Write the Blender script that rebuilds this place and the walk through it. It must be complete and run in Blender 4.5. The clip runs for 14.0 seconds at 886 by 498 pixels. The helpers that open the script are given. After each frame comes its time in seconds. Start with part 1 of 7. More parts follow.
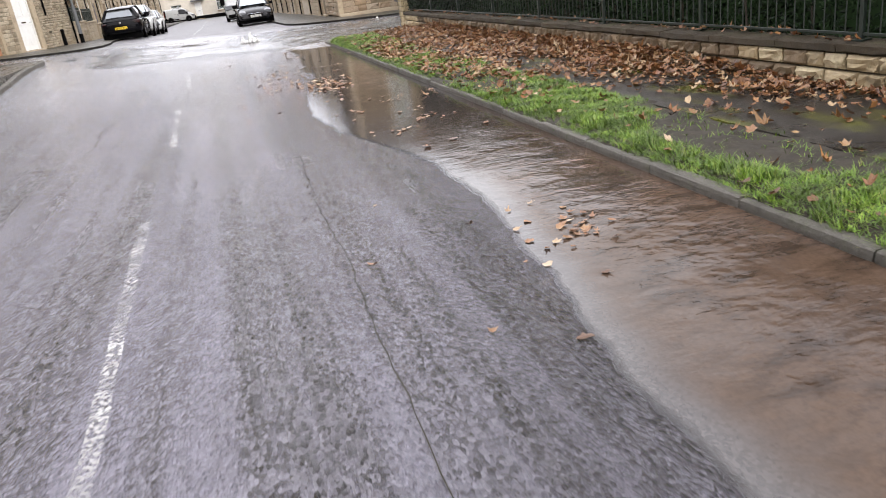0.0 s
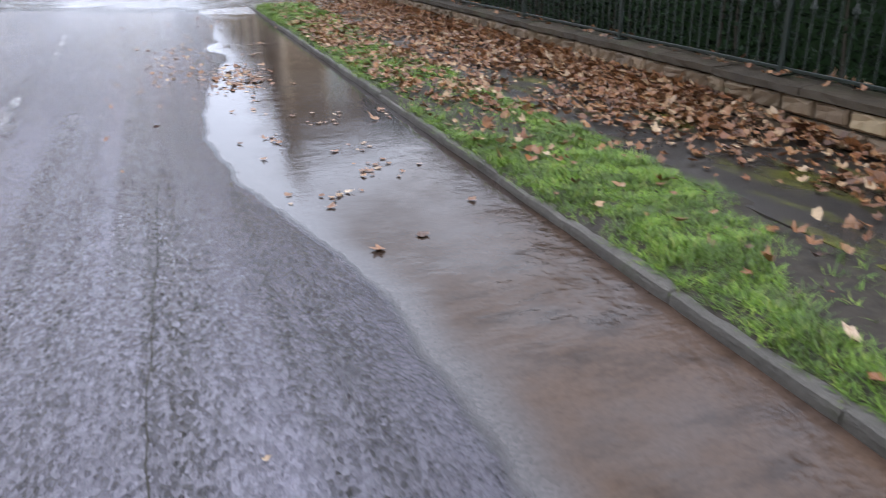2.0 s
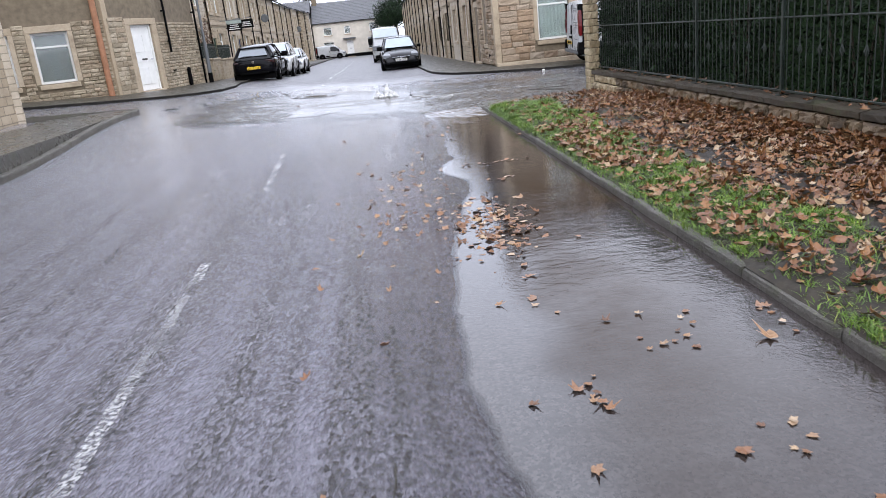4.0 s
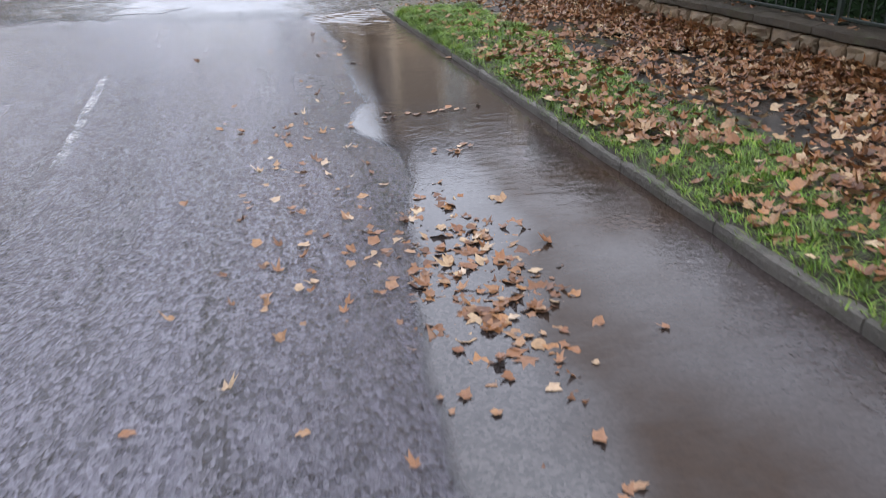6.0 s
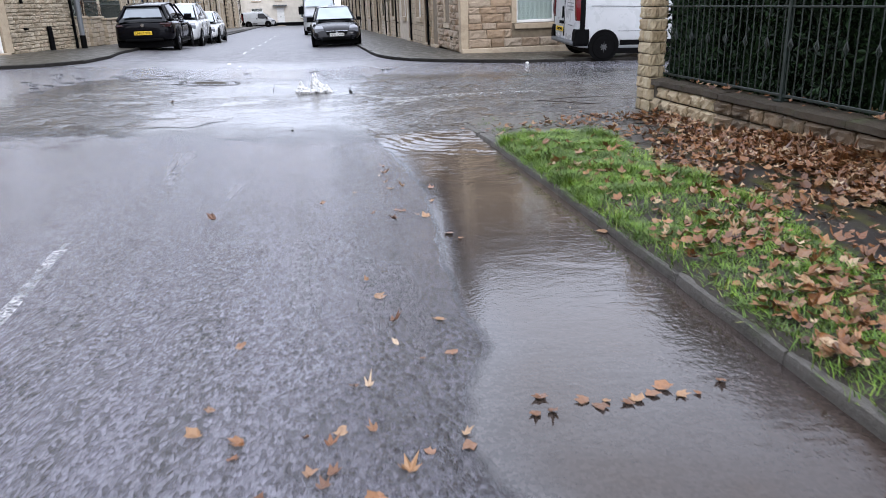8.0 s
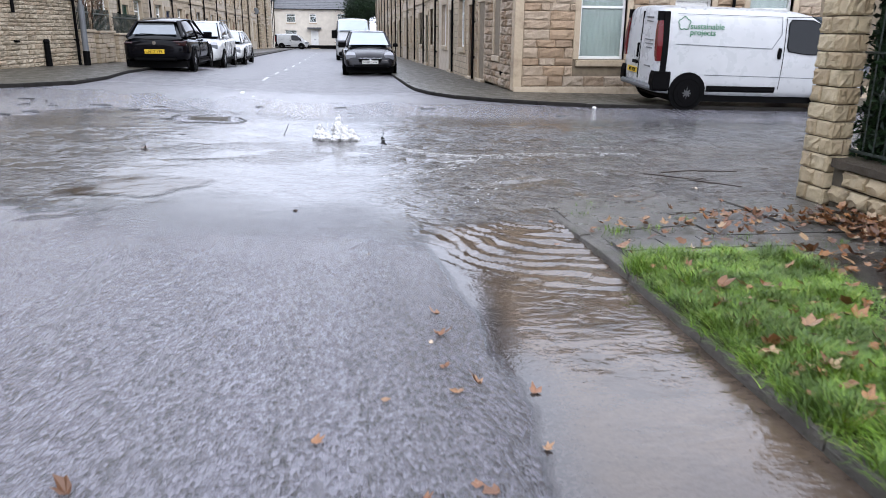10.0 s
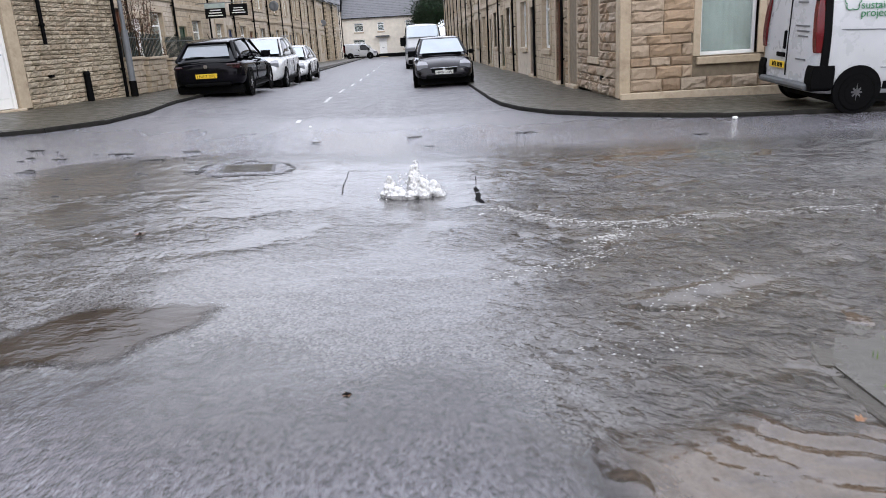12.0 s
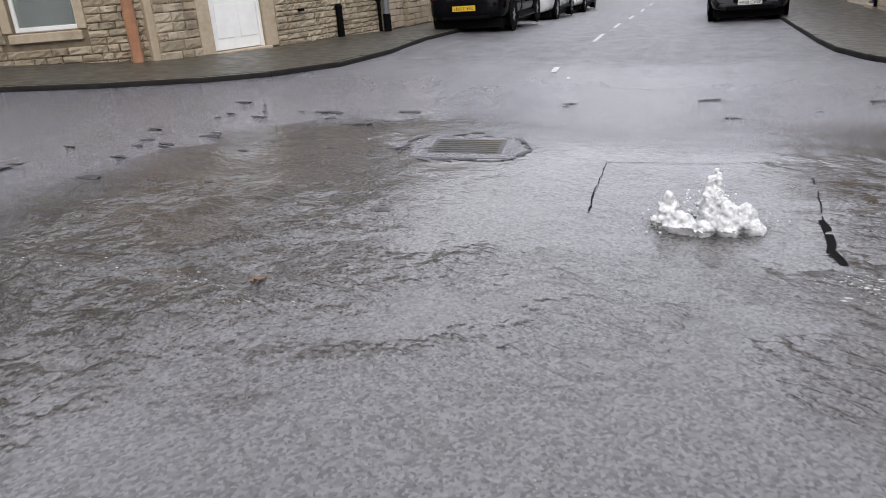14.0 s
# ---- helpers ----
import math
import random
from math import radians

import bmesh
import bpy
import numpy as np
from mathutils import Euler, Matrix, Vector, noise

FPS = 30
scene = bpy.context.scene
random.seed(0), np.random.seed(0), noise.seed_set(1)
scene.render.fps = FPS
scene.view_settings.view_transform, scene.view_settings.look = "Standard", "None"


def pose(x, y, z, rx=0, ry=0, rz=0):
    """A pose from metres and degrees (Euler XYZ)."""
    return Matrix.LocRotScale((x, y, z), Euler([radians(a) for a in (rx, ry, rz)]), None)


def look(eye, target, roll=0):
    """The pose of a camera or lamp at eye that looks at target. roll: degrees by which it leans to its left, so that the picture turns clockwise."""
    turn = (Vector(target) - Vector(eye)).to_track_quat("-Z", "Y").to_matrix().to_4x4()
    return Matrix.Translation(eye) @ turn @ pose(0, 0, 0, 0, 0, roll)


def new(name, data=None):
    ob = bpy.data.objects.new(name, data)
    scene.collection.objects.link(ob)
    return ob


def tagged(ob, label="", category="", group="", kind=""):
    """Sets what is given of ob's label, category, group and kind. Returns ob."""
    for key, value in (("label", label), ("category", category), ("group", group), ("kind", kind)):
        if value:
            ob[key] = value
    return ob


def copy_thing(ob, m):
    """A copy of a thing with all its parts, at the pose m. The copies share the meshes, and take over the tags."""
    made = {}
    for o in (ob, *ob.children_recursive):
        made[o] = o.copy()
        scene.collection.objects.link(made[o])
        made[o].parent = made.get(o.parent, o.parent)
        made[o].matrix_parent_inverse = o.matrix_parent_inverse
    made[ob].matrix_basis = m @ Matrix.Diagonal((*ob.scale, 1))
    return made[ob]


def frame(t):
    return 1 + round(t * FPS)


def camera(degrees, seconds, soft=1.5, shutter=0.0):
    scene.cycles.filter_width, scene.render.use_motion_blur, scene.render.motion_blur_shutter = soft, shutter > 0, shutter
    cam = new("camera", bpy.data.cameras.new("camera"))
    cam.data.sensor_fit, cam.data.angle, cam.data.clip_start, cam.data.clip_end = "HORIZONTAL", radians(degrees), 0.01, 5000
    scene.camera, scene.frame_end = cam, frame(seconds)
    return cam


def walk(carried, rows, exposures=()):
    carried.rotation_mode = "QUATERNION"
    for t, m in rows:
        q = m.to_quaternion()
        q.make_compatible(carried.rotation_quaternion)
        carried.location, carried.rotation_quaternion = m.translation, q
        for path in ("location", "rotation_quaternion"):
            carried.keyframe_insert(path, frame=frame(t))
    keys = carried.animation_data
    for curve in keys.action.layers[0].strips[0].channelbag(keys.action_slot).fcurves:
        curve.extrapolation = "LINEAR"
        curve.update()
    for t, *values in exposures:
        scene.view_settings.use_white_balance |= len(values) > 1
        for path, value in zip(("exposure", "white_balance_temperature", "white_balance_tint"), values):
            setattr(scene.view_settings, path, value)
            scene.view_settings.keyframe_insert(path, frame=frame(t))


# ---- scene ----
cam = camera(62.0, 14.0, soft=0.9, shutter=0.2)
ROWS = [
    (0.0, (0.159, 2.355, 1.429), (0.653, 4.39, 0.633), -8.05),
    (0.5, (0.196, 3.138, 1.418), (0.789, 5.139, 0.605), -7.06),
    (1.0, (0.368, 3.878, 1.468), (1.052, 5.833, 0.615), -5.12),
    (1.5, (0.639, 4.536, 1.478), (1.631, 6.227, 0.395), -1.14),
    (2.0, (0.781, 5.14, 1.49), (1.477, 7.072, 0.595), -1.32),
    (2.5, (0.757, 5.798, 1.515), (1.153, 7.826, 0.649), -2.21),
    (3.0, (0.75, 6.611, 1.507), (0.983, 8.687, 0.698), -3.02),
    (3.5, (0.692, 7.382, 1.543), (0.884, 9.485, 0.793), -3.93),
    (3.7, (0.734, 7.734, 1.528), (0.863, 9.883, 0.909), -5.88),
    (5.8, (0.718, 10.768, 1.409), (1.112, 12.74, 0.422), -5.68),
    (6.0, (0.707, 11.116, 1.446), (1.18, 13.081, 0.482), -2.91),
    (6.5, (0.691, 11.984, 1.414), (1.163, 13.999, 0.557), 1.4),
    (7.0, (0.783, 12.774, 1.429), (1.181, 14.867, 0.739), 0.35),
    (7.2, (0.802, 13.077, 1.405), (1.163, 15.166, 0.682), -2.36),
    (9.3, (1.055, 16.149, 1.378), (1.367, 18.255, 0.682), -0.89),
    (9.5, (1.017, 16.492, 1.375), (1.318, 18.601, 0.681), -0.92),
    (10.0, (1.031, 17.222, 1.373), (1.32, 19.35, 0.736), 0.55),
    (10.5, (1.002, 17.938, 1.391), (1.234, 20.075, 0.762), 0.24),
    (11.0, (0.985, 18.659, 1.399), (1.135, 20.799, 0.754), -3.0),
    (11.5, (1.005, 19.348, 1.428), (1.075, 21.493, 0.786), -3.56),
    (12.0, (0.996, 20.098, 1.444), (1.057, 22.247, 0.815), -3.33),
    (12.5, (1.043, 20.806, 1.443), (0.981, 22.943, 0.772), -4.06),
    (13.0, (0.968, 21.495, 1.467), (0.825, 23.613, 0.753), -4.19),
    (13.5, (0.958, 22.133, 1.429), (0.428, 24.169, 0.66), -4.21),
    (14.0, (0.847, 22.708, 1.415), (0.139, 24.688, 0.643), -4.52),
]
EXPOSURE = [(0.0, 0.66, 7250, 10), (0.5, 0.6, 6950, 10), (2.5, 0.5, 6300, 10), (3.5, 0.46, 6450, 10), (6.5, 0.38, 6450, 10), (7.0, 0.4, 6350, 10), (9.5, 0.55, 6280, 10), (10.5, 0.48, 6350, 10), (11.5, 0.34, 6450, 10), (12.0, 0.34, 6600, 10), (14.0, 0.12, 6900, 10)]
walk(cam, [(t, look(eye, target, roll)) for t, eye, target, roll in ROWS], EXPOSURE)

# ---- sky and sun: an overcast winter day ----
world = bpy.data.worlds.new("overcast")
scene.world = world
world.use_nodes = True
wn, wl = world.node_tree.nodes, world.node_tree.links
sky = wn.new("ShaderNodeTexSky")
sky.sky_type, sky.sun_disc = "NISHITA", False
sky.sun_elevation, sky.sun_rotation = radians(28), radians(205)
sky.dust_density = 4.0
cloud_pos = wn.new("ShaderNodeTexCoord")
cloud_noise = wn.new("ShaderNodeTexNoise")
cloud_noise.inputs["Scale"].default_value = 2.2
cloud_noise.inputs["Detail"].default_value = 5.0
cloud_ramp = wn.new("ShaderNodeValToRGB")
cloud_ramp.color_ramp.elements[0].position, cloud_ramp.color_ramp.elements[0].color = 0.3, (8.7, 9.25, 11.2, 1)
cloud_ramp.color_ramp.elements[1].position, cloud_ramp.color_ramp.elements[1].color = 0.75, (12.4, 12.9, 14.6, 1)
sky_mix = wn.new("ShaderNodeMix")
sky_mix.data_type = "RGBA"
sky_mix.inputs["Factor"].default_value = 0.93
wl.new(cloud_pos.outputs["Generated"], cloud_noise.inputs["Vector"])
wl.new(cloud_noise.outputs["Fac"], cloud_ramp.inputs["Fac"])
wl.new(sky.outputs["Color"], sky_mix.inputs["A"])
wl.new(cloud_ramp.outputs["Color"], sky_mix.inputs["B"])
wl.new(sky_mix.outputs["Result"], wn["Background"].inputs["Color"])
wn["Background"].inputs["Strength"].default_value = 0.15
sun = new("sun", bpy.data.lights.new("sun", "SUN"))
sun.data.energy, sun.data.angle, sun.data.color = 0.9, radians(25), (1.0, 0.97, 0.92)
sun.matrix_world = look((0, 0, 30), (-8, 14, 16))

# ---- materials ----
class Nodes:
    """A node material: shader inputs by name, textures in metres of the object or the world."""

    def __init__(self, name, rough=0.6, metal=0.0, base=(0.5, 0.5, 0.5), spec=0.5):
        self.m = bpy.data.materials.new(name)
        self.m.use_nodes = True
        self.t = self.m.node_tree
        self.b = self.t.nodes["Principled BSDF"]
        self.b.inputs["Roughness"].default_value = rough
        self.b.inputs["Metallic"].default_value = metal
        self.b.inputs["Base Color"].default_value = (*base, 1)
        self.b.inputs["Specular IOR Level"].default_value = spec
        self.geo = self.t.nodes.new("ShaderNodeNewGeometry")

    def put(self, value, socket):
        if isinstance(value, bpy.types.NodeSocket):
            self.t.links.new(value, socket)
        elif isinstance(value, tuple) and len(value) == 3 and socket.type == "RGBA":
            socket.default_value = (*value, 1)
        elif isinstance(value, (int, float)) and socket.type == "RGBA":
            socket.default_value = (value, value, value, 1)
        else:
            socket.default_value = value

    def pos(self, sx=1, sy=1, sz=1, local=False, turn=0.0):
        n = self.t.nodes.new("ShaderNodeMapping")
        n.inputs["Scale"].default_value = (sx, sy, sz)
        src = self.t.nodes.new("ShaderNodeTexCoord").outputs["Object"] if local else self.geo.outputs["Position"]
        if turn:
            first = self.t.nodes.new("ShaderNodeMapping")
            first.inputs["Rotation"].default_value = (0, 0, turn)
            self.t.links.new(src, first.inputs["Vector"])
            src = first.outputs["Vector"]
        self.t.links.new(src, n.inputs["Vector"])
        return n.outputs["Vector"]

    def noise(self, scale, detail=3.0, rough=0.55, vec=None, warp=0.0):
        n = self.t.nodes.new("ShaderNodeTexNoise")
        n.inputs["Scale"].default_value, n.inputs["Detail"].default_value = scale, detail
        n.inputs["Roughness"].default_value, n.inputs["Distortion"].default_value = rough, warp
        self.put(vec or self.geo.outputs["Position"], n.inputs["Vector"])
        return n.outputs["Fac"]

    def cells(self, scale, out="Distance", vec=None, feature="F1"):
        n = self.t.nodes.new("ShaderNodeTexVoronoi")
        n.feature = feature
        n.inputs["Scale"].default_value = scale
        self.put(vec or self.geo.outputs["Position"], n.inputs["Vector"])
        return n.outputs[out]

    def ramp(self, fac, *stops):
        n = self.t.nodes.new("ShaderNodeValToRGB")
        e = n.color_ramp.elements
        while len(e) < len(stops):
            e.new(0.5)
        for k, (p, c) in zip(e, stops):
            k.position = p
            k.color = (*c, 1) if isinstance(c, tuple) else (c, c, c, 1)
        self.put(fac, n.inputs["Fac"])
        return n.outputs["Color"]

    def mix(self, fac, a, b, kind="MIX"):
        n = self.t.nodes.new("ShaderNodeMix")
        n.data_type, n.blend_type = "RGBA", kind
        self.put(fac, n.inputs["Factor"]), self.put(a, n.inputs["A"]), self.put(b, n.inputs["B"])
        return n.outputs["Result"]

    def math(self, op, a, b=0.0):
        n = self.t.nodes.new("ShaderNodeMath")
        n.operation = op
        self.put(a, n.inputs[0]), self.put(b, n.inputs[1])
        return n.outputs[0]

    def axis(self, which):
        n = self.t.nodes.new("ShaderNodeSeparateXYZ")
        self.t.links.new(self.geo.outputs["Position"], n.inputs[0])
        return n.outputs[which]

    def random(self):
        return self.t.nodes.new("ShaderNodeObjectInfo").outputs["Random"]

    def island(self):
        return self.geo.outputs["Random Per Island"]

    def bump(self, height, strength=0.5, distance=0.01, under=None):
        n = self.t.nodes.new("ShaderNodeBump")
        n.inputs["Strength"].default_value, n.inputs["Distance"].default_value = strength, distance
        self.put(height, n.inputs["Height"])
        if under:
            self.put(under, n.inputs["Normal"])
        return n.outputs["Normal"]

    def done(self, color=None, rough=None, normal=None):
        for value, name in ((color, "Base Color"), (rough, "Roughness"), (normal, "Normal")):
            if value is not None:
                self.put(value, self.b.inputs[name])
        return self.m


def plain(name, color, rough=0.5, metal=0.0, vary=0.12, scale=6.0, bump=0.15, grain=60.0, spec=0.5):
    """Paint, plastic or metal with slight dirt and grain."""
    n = Nodes(name, rough, metal, spec=spec)
    dark = tuple(c * (1 - vary) for c in color)
    col = n.mix(n.ramp(n.noise(scale, 4), (0.35, 0.0), (0.7, 1.0)), dark, color)
    r = n.ramp(n.noise(scale * 2.5, 3), (0.3, max(0.03, rough - 0.08)), (0.75, min(1.0, rough + 0.1)))
    return n.done(col, r, n.bump(n.noise(grain, 2), bump, 0.002))


def asphalt_material():
    n = Nodes("wet_asphalt", 0.3)
    y = n.axis("Y")
    warp = n.pos(1.0, 0.5, 1.0)
    stone = n.cells(64, "Color", warp)
    chips = n.cells(64, "Distance", warp)
    grit = n.noise(190, 2)
    pebble = n.noise(62, 3, 0.6, n.pos(1.25, 0.42, 1))
    big = n.noise(0.55, 5, 0.6, n.pos(1, 0.45, 1))
    streak = n.noise(1.0, 4, 0.6, n.pos(3.6, 0.07, 1))
    patch = n.noise(9.0, 3, 0.6, n.pos(1, 0.6, 1))
    col = n.mix(n.ramp(stone, (0.1, 0.0), (0.9, 1.0)), (0.010, 0.0095, 0.012), (0.29, 0.28, 0.335))
    col = n.mix(n.math("MULTIPLY", n.ramp(streak, (0.42, 0.0), (0.6, 0.6)), n.ramp(n.math("MULTIPLY", y, 0.04), (0.62, 1.0), (0.85, 0.25))), col, (0.36, 0.35, 0.44))
    col = n.mix(n.ramp(streak, (0.3, 0.4), (0.42, 0.0)), col, (0.05, 0.048, 0.058))
    col = n.mix(n.ramp(big, (0.42, 0.0), (0.74, 0.42)), col, (0.085, 0.082, 0.10))
    col = n.mix(n.ramp(patch, (0.45, 0.0), (0.75, 0.25)), col, (0.06, 0.057, 0.068))
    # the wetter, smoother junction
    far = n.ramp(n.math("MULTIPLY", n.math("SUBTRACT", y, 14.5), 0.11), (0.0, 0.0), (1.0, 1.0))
    wet = n.noise(0.9, 4, 0.6, n.pos(1.0, 0.35, 1))
    rough = n.mix(far, n.ramp(wet, (0.35, 0.16), (0.7, 0.36)), n.ramp(wet, (0.35, 0.14), (0.68, 0.3)))
    rough = n.mix(n.ramp(streak, (0.4, 0.0), (0.62, 0.5)), rough, 0.14)
    depth = n.mix(far, 0.032, 0.009)
    # Base colour paled from y 8 on, standing in for distant wet sheen.
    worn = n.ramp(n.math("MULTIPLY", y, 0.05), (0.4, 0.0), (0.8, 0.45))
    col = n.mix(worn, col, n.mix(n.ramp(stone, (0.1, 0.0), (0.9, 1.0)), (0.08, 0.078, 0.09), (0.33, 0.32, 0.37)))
    soak = n.t.nodes.new("ShaderNodeAttribute")
    soak.attribute_name = "soak"
    col = n.mix(n.math("MULTIPLY", soak.outputs["Fac"], 0.5), col, (0.022, 0.019, 0.024))
    # Junction grey lifted too: its smooth sky sheen is put into the colour.
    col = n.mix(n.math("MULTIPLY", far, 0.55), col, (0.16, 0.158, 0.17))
    b = n.t.nodes.new("ShaderNodeBump")
    b.inputs["Strength"].default_value = 1.0
    n.put(depth, b.inputs["Distance"])
    n.put(n.math("ADD", n.ramp(chips, (0.0, 0.7), (0.6, 0.0)), n.math("ADD", n.math("MULTIPLY", grit, 0.5), n.math("ADD", n.math("MULTIPLY", pebble, 0.9), n.math("MULTIPLY", patch, 0.4)))), b.inputs["Height"])
    low = n.bump(n.noise(5.0, 3), 0.25, 0.02, b.outputs["Normal"])
    # the far street is drier and rougher
    dry = n.ramp(n.math("MULTIPLY", n.math("SUBTRACT", n.math("ADD", y, n.math("MULTIPLY", wet, 2.0)), 32.0), 0.3), (0.0, 0.0), (1.0, 1.0))
    col = n.mix(n.math("MULTIPLY", dry, 0.8), col, n.mix(n.ramp(n.noise(3.5, 9, 0.75, n.pos(1.0, 0.5, 1)), (0.38, 0.0), (0.62, 1.0)), (0.028, 0.027, 0.03), (0.15, 0.146, 0.155)))
    rough = n.mix(dry, rough, 0.5)
    n.put(n.mix(dry, 1.0, 0.25), n.b.inputs["Coat Weight"])
    n.put(n.mix(dry, 0.1, 0.3), n.b.inputs["Coat Roughness"])
    n.b.inputs["Coat IOR"].default_value = 1.5
    n.put(low, n.b.inputs["Coat Normal"])
    return n.done(col, rough, low)


def water_material(name, brown, clear, depth=0.012, scale=7.0, rough=0.03, turn=0.0, calm=(0.42, 0.62), fine_depth=0.004, silty_gloss=0.3, clear_gloss=0.55, fresh=None):
    """Running water over asphalt; the sheet's own 'mud', 'chop' and 'cover' say how silty, how broken and how full it is."""
    n = Nodes(name, rough, 0.0, spec=0.75)

    def given(key):
        a = n.t.nodes.new("ShaderNodeAttribute")
        a.attribute_name = key
        return a.outputs["Fac"]

    mud, chop, cover = given("mud"), given("chop"), given("cover")
    silt = n.noise(1.3, 5, 0.6)
    fine = n.noise(45, 3, 0.7)
    thick = n.math("MINIMUM", n.math("MULTIPLY", mud, n.ramp(silt, (0.3, 0.7), (0.7, 1.15))), 1.0)
    load = brown
    gloss = silty_gloss
    if fresh:  # paler below y 8; by the burst main, silt plus painted house reflections
        y = n.math("ADD", n.axis("Y"), silt)
        load = n.mix(n.ramp(n.math("MULTIPLY", n.math("SUBTRACT", y, 7.6), 0.5), (0.0, 0.0), (1.0, 1.0)), tuple(c * 2.1 for c in brown), brown)
        upper = n.ramp(n.math("MULTIPLY", n.math("SUBTRACT", y, 15.8), 0.25), (0.0, 0.0), (1.0, 1.0))
        load = n.mix(upper, load, fresh)
        gloss = n.mix(upper, silty_gloss, 0.75)
    col = n.mix(thick, clear, load)
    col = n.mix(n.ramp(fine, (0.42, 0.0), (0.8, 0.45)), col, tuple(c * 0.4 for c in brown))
    stones = n.ramp(n.cells(75, "Color"), (0.1, 0.0), (0.85, 1.0))
    bed = n.mix(stones, tuple(c * 0.4 for c in clear), tuple(min(1, c * 2.3) for c in clear))
    col = n.mix(n.math("MULTIPLY", n.math("SUBTRACT", 1.0, thick), 0.85), col, bed)
    still = n.math("MULTIPLY", n.ramp(n.noise(0.7, 3), (calm[0], 0.1), (calm[1], 1.0)), n.math("ADD", n.math("MULTIPLY", thick, 0.9), 0.1))
    rip = n.math("MULTIPLY", n.noise(scale, 4, 0.55, n.pos(1.0, 2.2, 1, turn=turn), 0.6), still)
    gusts = n.math("MULTIPLY", chop, n.ramp(n.noise(1.7, 4, 0.6), (0.42, 0.06), (0.58, 1.15)))
    swell = n.noise(10.5, 3, 0.5, n.pos(0.42, 1.0, 1, turn=turn), 0.9)
    curl = n.math("MULTIPLY", n.math("ADD", swell, n.math("MULTIPLY", n.noise(34, 3, 0.6, n.pos(0.6, 1.1, 1, turn=turn), 0.5), 0.22)), gusts)
    # Dark troughs of the chop are painted into the water's colour.
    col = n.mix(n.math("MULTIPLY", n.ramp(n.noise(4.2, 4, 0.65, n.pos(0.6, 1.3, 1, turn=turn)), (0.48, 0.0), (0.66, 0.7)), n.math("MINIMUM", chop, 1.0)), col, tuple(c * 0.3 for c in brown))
    n.put(n.mix(thick, clear_gloss, gloss), n.b.inputs["Specular IOR Level"])
    speck = n.noise(24, 4, 0.7)
    n.put(n.ramp(n.math("ADD", cover, n.math("MULTIPLY", n.math("SUBTRACT", speck, 0.5), 0.5)), (0.1, 0.0), (0.7, 1.0)), n.b.inputs["Alpha"])
    return n.done(col, rough, n.bump(rip, 0.5, depth, n.bump(curl, 1.0, fine_depth, n.bump(n.noise(scale * 9, 2), 0.25, 0.003))))


def stone_material(name, tones, moss=0.25, rough=0.75, dark=(0.03, 0.026, 0.02), scale=14.0, bump=0.6, island=False, wet=0.0):
    """Rock-faced or sawn stone: every piece has its own tone, with soot and moss."""
    n = Nodes(name, rough)
    pick = n.island() if island else n.random()
    col = n.ramp(pick, *[(i / max(1, len(tones) - 1), t) for i, t in enumerate(tones)])
    col = n.mix(n.ramp(n.noise(scale, 6, 0.65), (0.3, 0.0), (0.75, 0.55)), col, tuple(c * 0.6 for c in tones[0]))
    col = n.mix(n.ramp(n.noise(2.3, 6, 0.7), (0.52, 0.0), (0.75, 0.75)), col, dark)
    if moss:
        col = n.mix(n.ramp(n.noise(3.4, 6, 0.7, n.pos(1, 1, 1.7)), (0.55, 0.0), (0.72, moss)), col, (0.05, 0.06, 0.018))
    h = n.math("ADD", n.noise(scale * 1.6, 6, 0.65), n.math("MULTIPLY", n.noise(scale * 9, 3), 0.3))
    return n.done(col, n.ramp(n.noise(5, 3), (0.3, rough - 0.2 - wet), (0.75, rough)), n.bump(h, bump, 0.02))


def leaf_material(name, stops, rough=0.45):
    n = Nodes(name, rough)
    n.b.inputs["Subsurface Weight"].default_value = 0.0
    col = n.ramp(n.random(), *stops)
    col = n.mix(n.ramp(n.noise(55, 4, 0.7), (0.45, 0.0), (0.75, 0.6)), col, (0.07, 0.03, 0.012))
    return n.done(col, n.ramp(n.noise(30, 2), (0.3, rough - 0.2), (0.7, rough + 0.1)), n.bump(n.noise(90, 3), 0.4, 0.004))


def litter_material(name, stops, rough=0.45):
    n = Nodes(name, rough)
    col = n.ramp(n.island(), *stops)
    col = n.mix(n.ramp(n.noise(55, 4, 0.7), (0.45, 0.0), (0.75, 0.6)), col, (0.07, 0.03, 0.012))
    return n.done(col, n.ramp(n.noise(30, 2), (0.3, rough - 0.2), (0.7, rough + 0.1)), n.bump(n.noise(90, 3), 0.4, 0.004))


def glass_material(name, tint=(0.02, 0.025, 0.03), rough=0.03, spec=0.6):
    """Window glass before a dim room: dark body, clear reflection."""
    n = Nodes(name, rough, 0.0, spec=spec)
    return n.done(n.mix(n.noise(3, 2), tint, tuple(c * 1.6 for c in tint)), None, n.bump(n.noise(1.5, 2), 0.05, 0.01))


